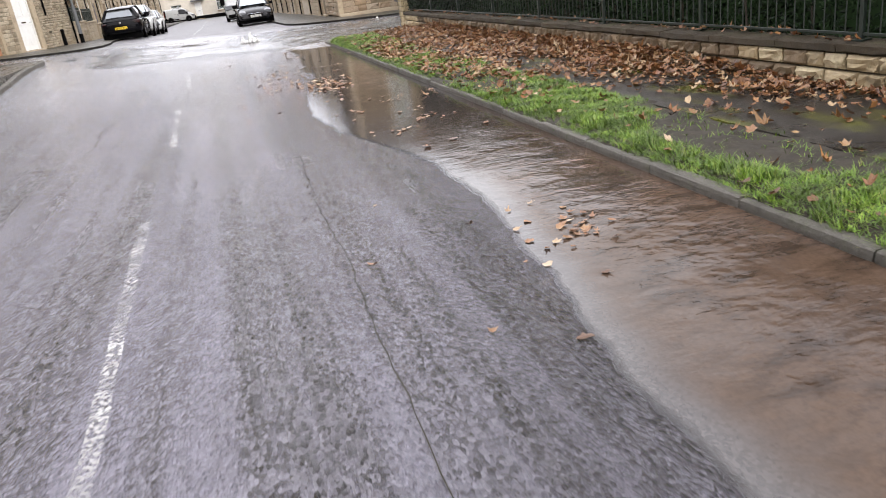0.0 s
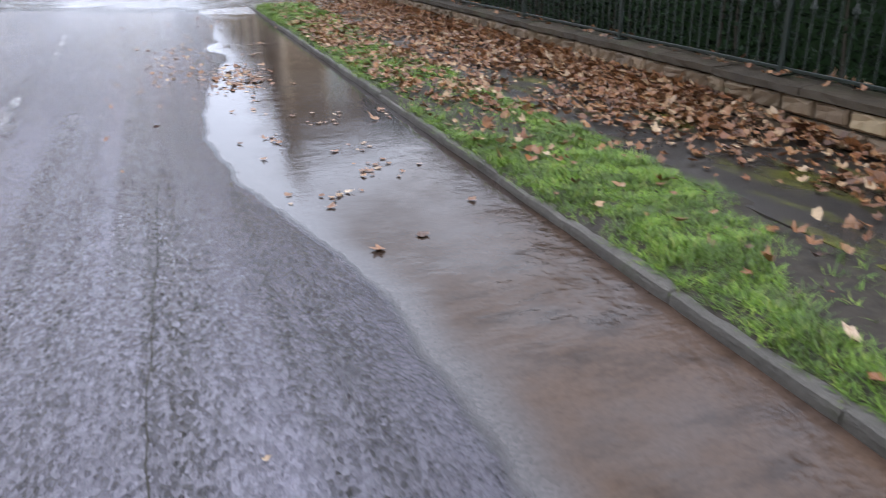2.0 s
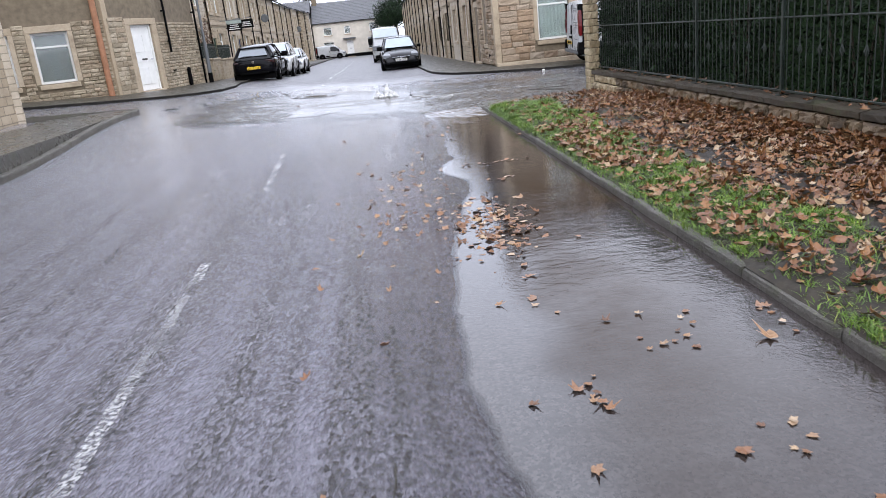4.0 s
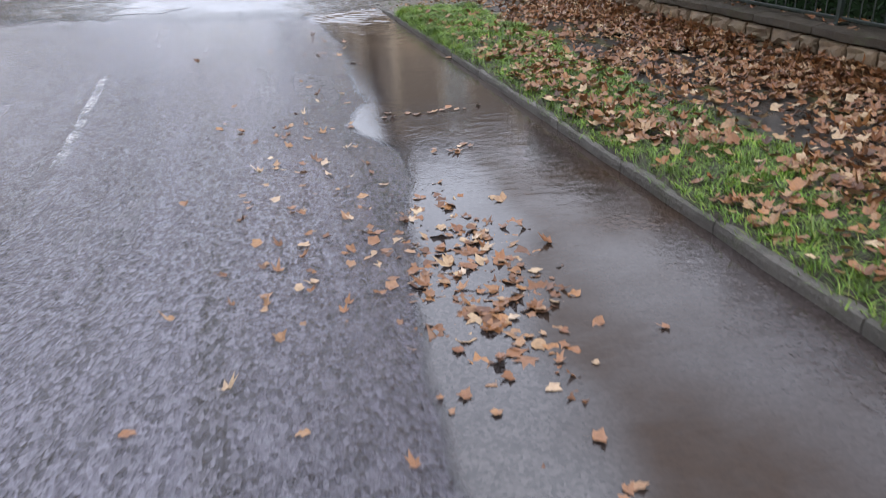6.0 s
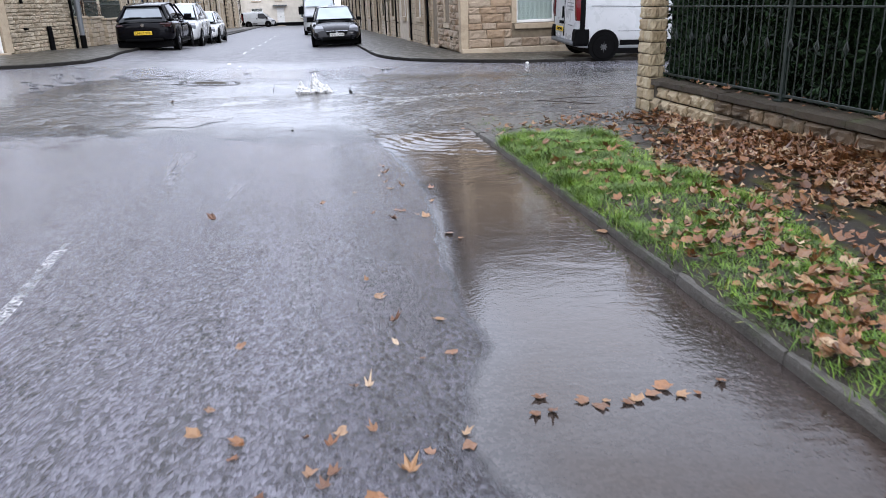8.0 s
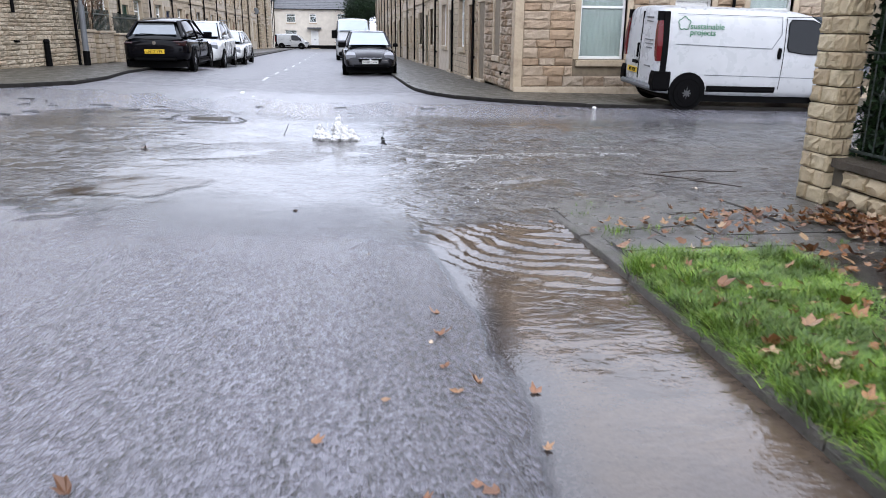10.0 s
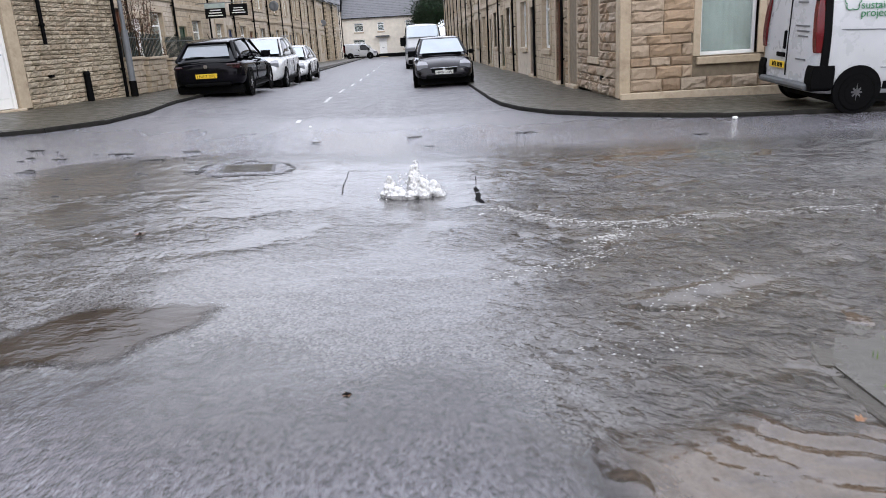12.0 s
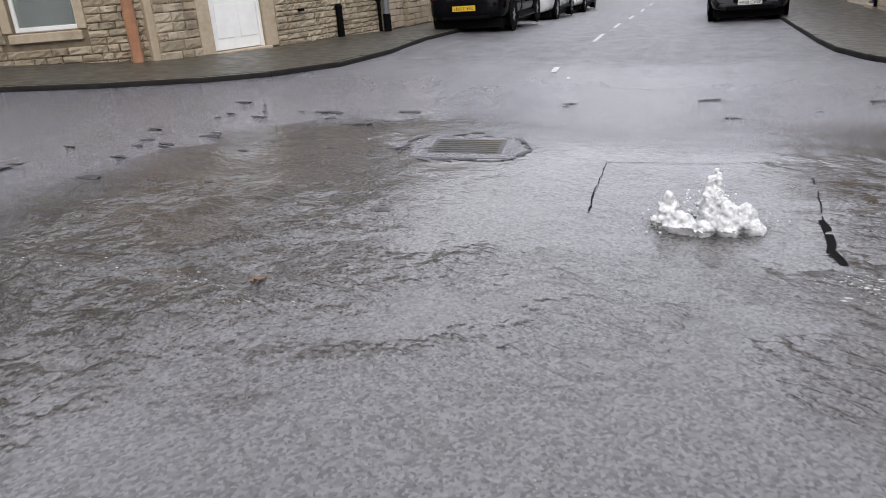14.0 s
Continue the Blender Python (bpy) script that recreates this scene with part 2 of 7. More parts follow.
LEAF_TONES = ((0.0, (0.09, 0.045, 0.026)), (0.18, (0.28, 0.135, 0.06)), (0.36, (0.13, 0.06, 0.032)), (0.52, (0.33, 0.19, 0.095)), (0.68, (0.20, 0.085, 0.04)), (0.86, (0.38, 0.26, 0.155)), (1.0, (0.50, 0.39, 0.28)))
M = {
    "asphalt": asphalt_material(),
    "mud_water": water_material("muddy_water", (0.04, 0.026, 0.018), (0.03, 0.026, 0.026), 0.008, 6.0, 0.035, 0.0, (0.4, 0.62), 0.006, 0.14, 0.9, (0.10, 0.073, 0.051)),
    "film": water_material("shallow_water", (0.088, 0.076, 0.063), (0.073, 0.071, 0.071), 0.03, 7.0, 0.17, 0.6, (0.34, 0.62), 0.075, 0.6),
    "kerb": stone_material("kerb_stone", [(0.09, 0.083, 0.07), (0.15, 0.138, 0.118), (0.11, 0.1, 0.085)], 0.8, 0.75, dark=(0.025, 0.022, 0.017), scale=22, bump=1.0, wet=0.05),
    "flag": stone_material("flagstone", [(0.07, 0.067, 0.06), (0.11, 0.103, 0.09), (0.085, 0.08, 0.07)], 0.5, 0.5, scale=18, bump=0.3, wet=0.12),
    "joint": plain("soil_joint", (0.035, 0.032, 0.022), 0.9, vary=0.4, bump=0.5),
    "wall_stone": stone_material("buff_wall_stone", [(0.46, 0.37, 0.23), (0.56, 0.47, 0.31), (0.38, 0.29, 0.17), (0.52, 0.42, 0.27)], 0.55, 0.8, bump=0.8),
    "house_stone": stone_material("sandstone_block", [(0.31, 0.23, 0.155), (0.40, 0.32, 0.235), (0.25, 0.17, 0.105), (0.37, 0.26, 0.165), (0.34, 0.28, 0.21), (0.43, 0.35, 0.265)], 0.0, 0.85, dark=(0.12, 0.085, 0.05), bump=0.9),
    "house_stone_grey": stone_material("weathered_gritstone_block", [(0.36, 0.30, 0.21), (0.45, 0.38, 0.28), (0.24, 0.195, 0.13), (0.40, 0.31, 0.215)], 0.05, 0.85, dark=(0.10, 0.08, 0.055), bump=0.9),
    "quoin": stone_material("smooth_sandstone", [(0.40, 0.32, 0.22), (0.46, 0.38, 0.28)], 0.0, 0.8, dark=(0.16, 0.11, 0.07), bump=0.35),
    "mortar": plain("mortar", (0.20, 0.16, 0.11), 0.95, vary=0.35, bump=0.6),
    "dark_mortar": plain("dark_mortar", (0.10, 0.085, 0.06), 0.95, vary=0.4, bump=0.6),
    "coping": stone_material("mossy_coping", [(0.04, 0.029, 0.016), (0.066, 0.048, 0.026)], 0.95, 0.8, dark=(0.016, 0.013, 0.008), scale=20, bump=0.7, island=True),
    "iron": plain("green_black_iron", (0.022, 0.032, 0.027), 0.38, 0.0, 0.3, 9, 0.3),
    # Plastic parts, and the stand-in for shade in rooms and beneath vehicles.
    "black": plain("black_plastic_and_shade", (0.003, 0.003, 0.0033), 0.6, spec=0.05),
    "rubber": plain("tyre_rubber", (0.003, 0.003, 0.003), 0.9, spec=0.04),
    "alloy": plain("alloy_rim", (0.45, 0.46, 0.48), 0.35, 0.8),
    "van_white": plain("white_van_paint", (0.46, 0.47, 0.48), 0.3, 0, 0.10, 2, 0.02),
    "steel": plain("dull_steel_rim", (0.09, 0.09, 0.093), 0.5, 0.5),
    "white_car": plain("white_car_paint", (0.55, 0.56, 0.57), 0.25, 0, 0.05, 2, 0.02),
    "black_car": plain("black_car_paint", (0.003, 0.003, 0.0045), 0.12, 0, 0.1, 2, 0.02, spec=0.15),
    "grey_car": plain("dark_grey_car_paint", (0.010, 0.010, 0.013), 0.14, 0.0, 0.1, 2, 0.02, spec=0.35),
    "car_glass": glass_material("car_glass", (0.004, 0.005, 0.006), 0.03, 0.3),
    # Pale half-metal colour stands in for the sky's reflection in car glass.
    "rear_glass": plain("rear_window_painted_sky", (0.25, 0.27, 0.29), 0.06, 0.6, 0.1, 2, 0.0),
    "screen_glass": plain("windscreen_painted_sky", (0.45, 0.5, 0.53), 0.06, 0.6, 0.1, 2, 0.0),
    "pane": glass_material("window_pane", (0.03, 0.034, 0.036)),
    "red_lens": plain("red_lens", (0.10, 0.006, 0.008), 0.2),
    "smoked_lens": plain("smoked_red_lens", (0.03, 0.004, 0.005), 0.2),
    "clear_lens": plain("headlamp_lens", (0.2, 0.21, 0.23), 0.12),
    "chrome": plain("chrome", (0.6, 0.6, 0.62), 0.15, 1.0),
    "yellow_plate": plain("yellow_plate", (0.75, 0.5, 0.03), 0.4),
    "white_plate": plain("white_plate", (0.75, 0.75, 0.72), 0.4),
    "ink": plain("black_ink", (0.008, 0.008, 0.008), 0.95, spec=0.05),
    "green_ink": plain("green_lettering", (0.02, 0.17, 0.06), 0.5),
    "upvc": plain("white_upvc", (0.78, 0.78, 0.76), 0.35, vary=0.08),
    "curtain": plain("net_curtain", (0.40, 0.47, 0.44), 0.9, vary=0.3, scale=4),
    "slate": stone_material("roof_slate", [(0.09, 0.095, 0.105), (0.13, 0.135, 0.145), (0.11, 0.11, 0.115)], 0.1, 0.6, scale=25, bump=0.4),
    "render": plain("cream_render", (0.66, 0.61, 0.53), 0.9, vary=0.15, scale=2, bump=0.4),
    "pale_render": plain("pale_stone_front", (0.52, 0.45, 0.36), 0.9, vary=0.25, scale=3, bump=0.5),
    "lead": plain("grey_metal", (0.16, 0.17, 0.18), 0.5, 0.4),
    "brown_paint": plain("brown_paint", (0.14, 0.055, 0.03), 0.5),
    "terracotta": plain("orange_brown_pipe", (0.36, 0.17, 0.09), 0.7, vary=0.3),
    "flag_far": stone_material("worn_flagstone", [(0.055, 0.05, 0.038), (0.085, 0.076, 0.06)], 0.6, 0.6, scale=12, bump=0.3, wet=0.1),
    # Wet kerb face, with its shade put into the dark colour.
    "dark_kerb": plain("wet_shaded_kerb_face", (0.022, 0.02, 0.018), 0.8, vary=0.5, scale=5, bump=0.4, spec=0.15),
    "wall_stone_dark": stone_material("damp_wall_stone", [(0.17, 0.12, 0.075), (0.24, 0.175, 0.105), (0.12, 0.085, 0.05), (0.30, 0.215, 0.13)], 0.5, 0.8, bump=0.8),
    "lump": plain("loose_asphalt", (0.045, 0.043, 0.044), 0.5, vary=0.4, bump=0.6),
    "silt_water": water_material("silty_pothole_water", (0.042, 0.031, 0.023), (0.04, 0.035, 0.03), 0.004, 6.0, 0.06, 0.0, (0.3, 0.6), 0.006, 0.2),
    "mud": plain("verge_mud", (0.035, 0.027, 0.017), 0.85, vary=0.5, scale=12, bump=1.0, grain=40),
    "leaf": leaf_material("fallen_leaf", LEAF_TONES),
    "litter": litter_material("leaf_litter", ((0.0, (0.05, 0.022, 0.012)), (0.18, (0.25, 0.105, 0.035)), (0.34, (0.10, 0.042, 0.02)), (0.52, (0.31, 0.15, 0.055)), (0.68, (0.16, 0.06, 0.024)), (0.88, (0.32, 0.20, 0.10)), (1.0, (0.46, 0.34, 0.21)))),
    "twig": plain("wet_twig", (0.045, 0.03, 0.02), 0.6, vary=0.4),
    "bark": plain("dark_bark", (0.05, 0.042, 0.03), 0.9, vary=0.4, scale=15, bump=0.8),
    "line": None,
    "foam": None,
}


def worn_paint():
    n = Nodes("worn_white_line", 0.45)
    keep = n.noise(38, 5, 0.7)
    n.b.inputs["Alpha"].default_value = 1.0
    a = n.math("MULTIPLY", n.ramp(keep, (0.44, 0.0), (0.56, 1.0)), n.ramp(n.noise(2.4, 3), (0.34, 0.1), (0.62, 0.65)))
    n.put(n.math("MINIMUM", a, 1.0), n.b.inputs["Alpha"])
    return n.done(n.mix(n.noise(20, 3), (0.42, 0.42, 0.42), (0.72, 0.72, 0.72)), None, n.bump(n.cells(105), 0.5, 0.004))


def foam_paint():
    n = Nodes("aerated_water", 0.25)
    n.b.inputs["Subsurface Weight"].default_value = 0.4
    n.b.inputs["Subsurface Radius"].default_value = (0.05, 0.05, 0.05)
    return n.done(n.mix(n.ramp(n.noise(28, 4), (0.35, 0.0), (0.6, 1.0)), (0.4, 0.4, 0.4), (0.78, 0.78, 0.78)), None, n.bump(n.noise(40, 4, 0.6), 0.35, 0.012))


M["line"], M["foam"] = worn_paint(), foam_paint()
M["fleck"] = plain("foam_fleck", (0.5, 0.5, 0.49), 0.5, vary=0.3, scale=40)


def grass_material():
    n = Nodes("grass_blade", 0.5)
    col = n.ramp(n.island(), (0.0, (0.06, 0.14, 0.009)), (0.45, (0.135, 0.255, 0.016)), (0.85, (0.215, 0.345, 0.028)), (1.0, (0.34, 0.34, 0.09)))
    return n.done(n.mix(n.ramp(n.noise(5.0, 5, 0.65), (0.38, 0.0), (0.60, 0.75)), col, (0.038, 0.072, 0.009)))


def hedge_material():
    n = Nodes("evergreen_leaf", 0.5, spec=0.2)
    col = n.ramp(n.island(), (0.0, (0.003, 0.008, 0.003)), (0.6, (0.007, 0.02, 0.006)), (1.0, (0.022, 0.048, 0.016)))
    return n.done(col)


def tarmac_material():
    n = Nodes("wet_tarmac_pavement", 0.35)
    col = n.mix(n.ramp(n.noise(1.2, 5), (0.35, 0.0), (0.7, 1.0)), (0.022, 0.019, 0.0165), (0.048, 0.042, 0.036))
    col = n.mix(n.ramp(n.noise(1.5, 6, 0.7, n.pos(2.2, 0.6, 1)), (0.52, 0.0), (0.66, 0.85)), col, (0.10, 0.105, 0.012))
    return n.done(col, n.ramp(n.noise(2.0, 4), (0.35, 0.2), (0.7, 0.45)), n.bump(n.cells(140), 0.5, 0.004, n.bump(n.noise(4, 3), 0.2, 0.02)))


M["far_line"] = plain("white_road_paint", (0.6, 0.6, 0.6), 0.5, vary=0.4, scale=20)
M["grass"], M["hedge"], M["tarmac"] = grass_material(), hedge_material(), tarmac_material()

# ---- building blocks ----
def smooth(a, b, v):
    v = min(1.0, max(0.0, (v - a) / (b - a)))
    return v * v * (3 - 2 * v)


def gz(x, y):
    """Height of the ground: the street is the datum plane, the junction tips up to the west and down to the east, the far street falls away."""
    z = 0.055 * max(0.0, 0.9 - max(x, -25)) * smooth(19, 25, y) * (1 - 0.75 * smooth(39, 50, y))
    z -= 0.02 * max(0.0, min(x, 25) - 2.6) * smooth(22, 28, y) * (1 - smooth(36, 48, y))
    return z - 0.013 * max(0.0, min(y, 130) - 36)


KERB = 2.63  # west face of the verge's kerb
SHORE = [(-6, 1.4), (2, 1.25), (4.5, 1.2), (5.6, 1.36), (6.5, 1.49), (7.3, 1.53), (7.8, 1.49), (8.7, 1.32), (9.4, 1.15), (10, 1.04), (11.1, 0.93), (12, 0.96), (13.8, 1.2), (14.5, 1.32),
         (15.2, 1.46), (15.7, 1.4), (16.3, 1.22), (17, 1.48), (18, 1.5), (19.4, 1.63), (20.5, 1.64), (21.4, 1.6), (22.2, 1.5), (23, 1.42), (26, 1.2)]


def shore(y):
    return float(np.interp(y, [p[0] for p in SHORE], [p[1] for p in SHORE])) + 0.05 * noise.noise((y * 2.1, 0.3, 0)) + 0.025 * noise.noise((y * 7.0, 4.3, 0))


def road_z(x, y):
    """The road's surface with its gutter and dips."""
    z = gz(x, y) + 0.006 * noise.noise((x * 0.9, y * 0.5, 2.0))
    if -8 < y < 26 and 0 < x < 4:
        z -= 0.035 * smooth(-0.25, 0.5, x - shore(y)) * (1 - smooth(22.6, 24.2, y))
    return z


def obj(name, bm, material, parent=None, label="", smooth_faces=False):
    me = bpy.data.meshes.new(name)
    if isinstance(bm, bmesh.types.BMesh):
        bm.to_mesh(me)
        bm.free()
    else:
        me.from_pydata(*bm)
    for m in material if isinstance(material, (list, tuple)) else [material]:
        me.materials.append(m)
    if smooth_faces:
        me.polygons.foreach_set("use_smooth", [True] * len(me.polygons))
    ob = new(name, me)
    if parent:
        ob.parent = parent
    if label:
        ob["label"] = label
    return ob


def part(name, bm, material, parent, label="", smooth_faces=False):
    return obj(name, bm, material, parent, label, smooth_faces)


def empty(name, m, label, category, group="", kind=""):
    e = new(name)
    e.matrix_world = m
    return tagged(e, label, category, group, kind)


def box(bm, x0, y0, z0, x1, y1, z1, bevel=0.0, rot=None):
    r = bmesh.ops.create_cube(bm, size=1)["verts"]
    for v in r:
        v.co = Vector(((x0 + x1) / 2 + v.co.x * (x1 - x0), (y0 + y1) / 2 + v.co.y * (y1 - y0), (z0 + z1) / 2 + v.co.z * (z1 - z0)))
        if rot:
            v.co = rot @ v.co
    if bevel:
        es = list({e for v in r for e in v.link_edges})
        bmesh.ops.bevel(bm, geom=es, offset=bevel, segments=1, affect="EDGES")
    return bm


def boxed(*a, bevel=0.0):
    return box(bmesh.new(), *a, bevel=bevel)


def tube(bm, a, b, r0, r1=None, seg=10, cap=True):
    a, b = Vector(a), Vector(b)
    r1 = r0 if r1 is None else r1
    d = b - a
    m = Matrix.Translation((a + b) / 2) @ d.to_track_quat("Z", "Y").to_matrix().to_4x4()
    bmesh.ops.create_cone(bm, cap_ends=cap, segments=seg, radius1=r0, radius2=r1, depth=d.length, matrix=m)
    return bm


def prism(bm, poly, z0, z1):
    """An upright prism over a polygon; z0 and z1 may be functions of the place."""
    f0 = z0 if callable(z0) else lambda x, y: z0
    f1 = z1 if callable(z1) else lambda x, y: z1
    lo = [bm.verts.new((x, y, f0(x, y))) for x, y in poly]
    hi = [bm.verts.new((x, y, f1(x, y))) for x, y in poly]
    bm.faces.new(hi)
    bm.faces.new(lo[::-1])
    for i in range(len(poly)):
        j = (i + 1) % len(poly)
        bm.faces.new((lo[i], lo[j], hi[j], hi[i]))
    bmesh.ops.recalc_face_normals(bm, faces=bm.faces)
    return bm


def rough_block(w, d, h, bulge=0.02, seed=0):
    """A rock-faced block: x along the wall, its face at -y."""
    rnd = random.Random(seed)
    us, ts = (0.0, 0.09, 0.36, 0.66, 0.91, 1.0), (0.0, 0.16, 0.52, 0.85, 1.0)
    verts, faces = [], []
    for j, t in enumerate(ts):
        for i, u in enumerate(us):
            rim = i in (0, len(us) - 1) or j in (0, len(ts) - 1)
            y = 0.0 if rim else -bulge * rnd.uniform(0.25, 1.35)
            sx, sz = (0.0, 0.0) if rim else (rnd.uniform(-0.05, 0.05) * w, rnd.uniform(-0.09, 0.09) * h)
            verts.append((u * w + sx, y, t * h + sz))
    n = len(us)
    for j in range(len(ts) - 1):
        for i in range(n - 1):
            k = j * n + i
            faces += [(k, k + 1, k + n + 1), (k, k + n + 1, k + n)]
    k = len(verts)
    verts += [(0, d, 0), (w, d, 0), (w, d, h), (0, d, h)]
    a, b, c, e = 0, n - 1, len(ts) * n - 1, (len(ts) - 1) * n
    faces += [(a, k, k + 1, b), (b, k + 1, k + 2, c), (c, k + 2, k + 3, e), (e, k + 3, k, a)]
    me = bpy.data.meshes.new("block")
    me.from_pydata(verts, [], faces)
    return me


def grid_sheet(xs, ys, f, keep=None):
    idx, verts, faces = {}, [], []
    for j, y in enumerate(ys):
        for i, x in enumerate(xs):
            idx[i, j] = len(verts)
            verts.append((x, y, f(x, y)))
    for j in range(len(ys) - 1):
        for i in range(len(xs) - 1):
            if keep is None or keep((xs[i] + xs[i + 1]) / 2, (ys[j] + ys[j + 1]) / 2):
                faces.append((idx[i, j], idx[i + 1, j], idx[i + 1, j + 1], idx[i, j + 1]))
    return verts, [], faces


def spread(ob, f, chop=lambda x, y: 1.0, cover=lambda x, y: 1.0):
    """Gives a sheet of water its silt, its choppiness and how fully it covers the road, place by place."""
    me = ob.data
    for name, g in (("mud", f), ("chop", chop), ("cover", cover)):
        at = me.attributes.new(name, "FLOAT", "POINT")
        at.data.foreach_set("value", [g(v.co.x, v.co.y) for v in me.vertices])
    return ob


def steps(*spans):
    out = []
    for a, b, s in spans:
        n = max(1, round((b - a) / s))
        out += [a + (b - a) * i / n for i in range(n)]
    return out + [spans[-1][1]]

# ---- ground, water, kerbs, pavements ----
xs = steps((-600, -40, 140), (-40, -14, 6.5), (-14, -5, 0.9), (-5, 0.3, 0.16), (0.3, 3.4, 0.07), (3.4, 7, 0.3), (7, 40, 5), (40, 600, 140))
ys = steps((-600, -30, 140), (-30, -2, 4), (-2, 2.5, 0.3), (2.5, 25, 0.075), (25, 36, 0.22), (36, 130, 4), (130, 900, 190))
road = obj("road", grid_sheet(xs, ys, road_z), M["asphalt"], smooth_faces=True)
at = road.data.attributes.new("soak", "FLOAT", "POINT")
at.data.foreach_set("value", [smooth(-0.75, -0.05, v.co.x - shore(v.co.y) + 0.25 * noise.noise((v.co.x * 1.5, v.co.y * 0.8, 3))) * (1 - smooth(20.5, 22, v.co.y)) if -6 < v.co.y < 23 and -0.5 < v.co.x < 3 else 0.0 for v in road.data.vertices])
tagged(road, "wet grey asphalt street with faint tyre tracks", "road", kind="structure")

WATER = -0.011


def ripple(x, y):
    """Standing ripples of the water that pours round the pavement's corner, dying out down the gutter."""
    lively = 0.12 + 0.88 * (1 - smooth(7.0, 9.0, y)) + 0.5 * smooth(19.0, 20.5, y)
    near = smooth(0.1, 0.55, x - shore(y)) * lively
    z = lively * (0.0012 * noise.noise((x * 5, y * 9, 0.0)) + 0.0008 * noise.noise((x * 14, y * 22, 5.0)))
    d = math.hypot(x - 2.75, (y - 22.9) * 0.8) + 0.15 * noise.noise((x * 1.6, y * 1.6, 1.0)) + 0.06 * noise.noise((x * 5, y * 5, 4.0)) + 0.02 * noise.noise((x * 15, y * 15, 4.0))
    z += 0.012 * math.sin(d * 48.0) * smooth(0.15, 0.45, d) * (1 - smooth(1.0, 1.9, d)) * (1 - smooth(22.3, 23.0, y)) * max(0.1, 0.65 + 1.1 * noise.noise((x * 3, y * 3, 7)))
    s = noise.noise((x * 0.5, y * 0.42, 9.0))
    z += near * 0.0022 * math.sin((y + 0.5 * x + 0.2 * noise.noise((x * 2, y * 2, 3))) * 46) * smooth(0.05, 0.4, s)
    return z


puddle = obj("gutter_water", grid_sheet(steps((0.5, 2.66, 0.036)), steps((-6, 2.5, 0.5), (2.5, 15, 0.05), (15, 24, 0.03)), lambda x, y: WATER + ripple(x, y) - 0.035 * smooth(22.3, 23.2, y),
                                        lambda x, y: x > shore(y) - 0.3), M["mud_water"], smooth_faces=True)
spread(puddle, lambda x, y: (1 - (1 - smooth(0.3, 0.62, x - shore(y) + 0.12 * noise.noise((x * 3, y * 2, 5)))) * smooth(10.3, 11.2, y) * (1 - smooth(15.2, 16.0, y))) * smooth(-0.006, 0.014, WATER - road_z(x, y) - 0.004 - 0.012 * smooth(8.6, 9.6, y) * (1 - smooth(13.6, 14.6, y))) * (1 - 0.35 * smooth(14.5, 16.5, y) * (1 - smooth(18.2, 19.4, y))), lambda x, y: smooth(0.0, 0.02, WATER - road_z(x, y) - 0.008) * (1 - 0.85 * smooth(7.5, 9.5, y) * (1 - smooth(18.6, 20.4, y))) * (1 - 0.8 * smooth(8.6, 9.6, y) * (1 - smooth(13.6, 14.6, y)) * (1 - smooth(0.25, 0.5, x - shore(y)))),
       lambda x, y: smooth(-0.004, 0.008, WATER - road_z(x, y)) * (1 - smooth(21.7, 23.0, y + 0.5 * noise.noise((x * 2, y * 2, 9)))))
tagged(puddle, "muddy brown rainwater running along the kerb with small ripples", "water", kind="structure")


STREAMS = [[(1.55, 26.1), (1.9, 25.7), (2.3, 25.35), (2.9, 25.2)], [(1.5, 24.33), (1.95, 24.4), (2.15, 24.7), (2.4, 25.1), (3.0, 25.4), (4.4, 25.35)], [(0.4, 24.42), (1.0, 24.36), (1.5, 24.33)], [(-0.2, 25.0), (0.1, 24.5), (0.5, 24.0), (0.75, 23.5)], [(-3.0, 25.3), (-1.9, 25.45), (-0.9, 25.3)],
           [(2.6, 26.3), (3.4, 26.0), (4.6, 25.9)]]


def away(x, y, pts):
    best = 9.0
    for (ax, ay), (bx, by) in zip(pts, pts[1:]):
        dx, dy = bx - ax, by - ay
        k = min(1.0, max(0.0, ((x - ax) * dx + (y - ay) * dy) / (dx * dx + dy * dy)))
        best = min(best, math.hypot(x - ax - k * dx, y - ay - k * dy))
    return best


def flow(x, y):
    """The thin sheet that spreads from the burst cover over the junction."""
    w = noise.noise((x * 1.1 + 4, y * 1.1, 0)) * 0.5 + 0.5
    edge = smooth(21.9, 23.0, y) * (1 - smooth(28.2, 29.6, y)) * smooth(-3.6, -1.8, x)
    a = 1.0 * (x - 1) - 2.4 * (y - 26.8)
    z = 0.006 * math.sin(a * 9 + 4.0 * noise.noise((x, y, 3.0))) * smooth(0.35, 0.8, w)
    z += 0.013 * (0.35 - abs(noise.noise((x * 3.4 + y * 1.5, y * 6 - x * 2, 1.0)))) + 0.010 * (0.3 - abs(noise.noise((x * 7 + y * 3, y * 12 - x * 4, 2.0))))
    amp = smooth(1.0, 2.2, x) * 1.7 + smooth(-0.6, -2.0, x) * 0.6 + 0.1
    z = z * amp * edge
    for i, pts in enumerate(STREAMS):
        d = away(x, y, pts) + 0.05 * noise.noise((x * 4, y * 4, i))
        if d < 0.3:
            z += (0.016, 0.018, 0.007, 0.006, 0.01, 0.009)[i] * math.exp(-(d / 0.055) ** 2) * (0.6 + 0.9 * noise.noise((x * 12, y * 12, 3)))
    return z


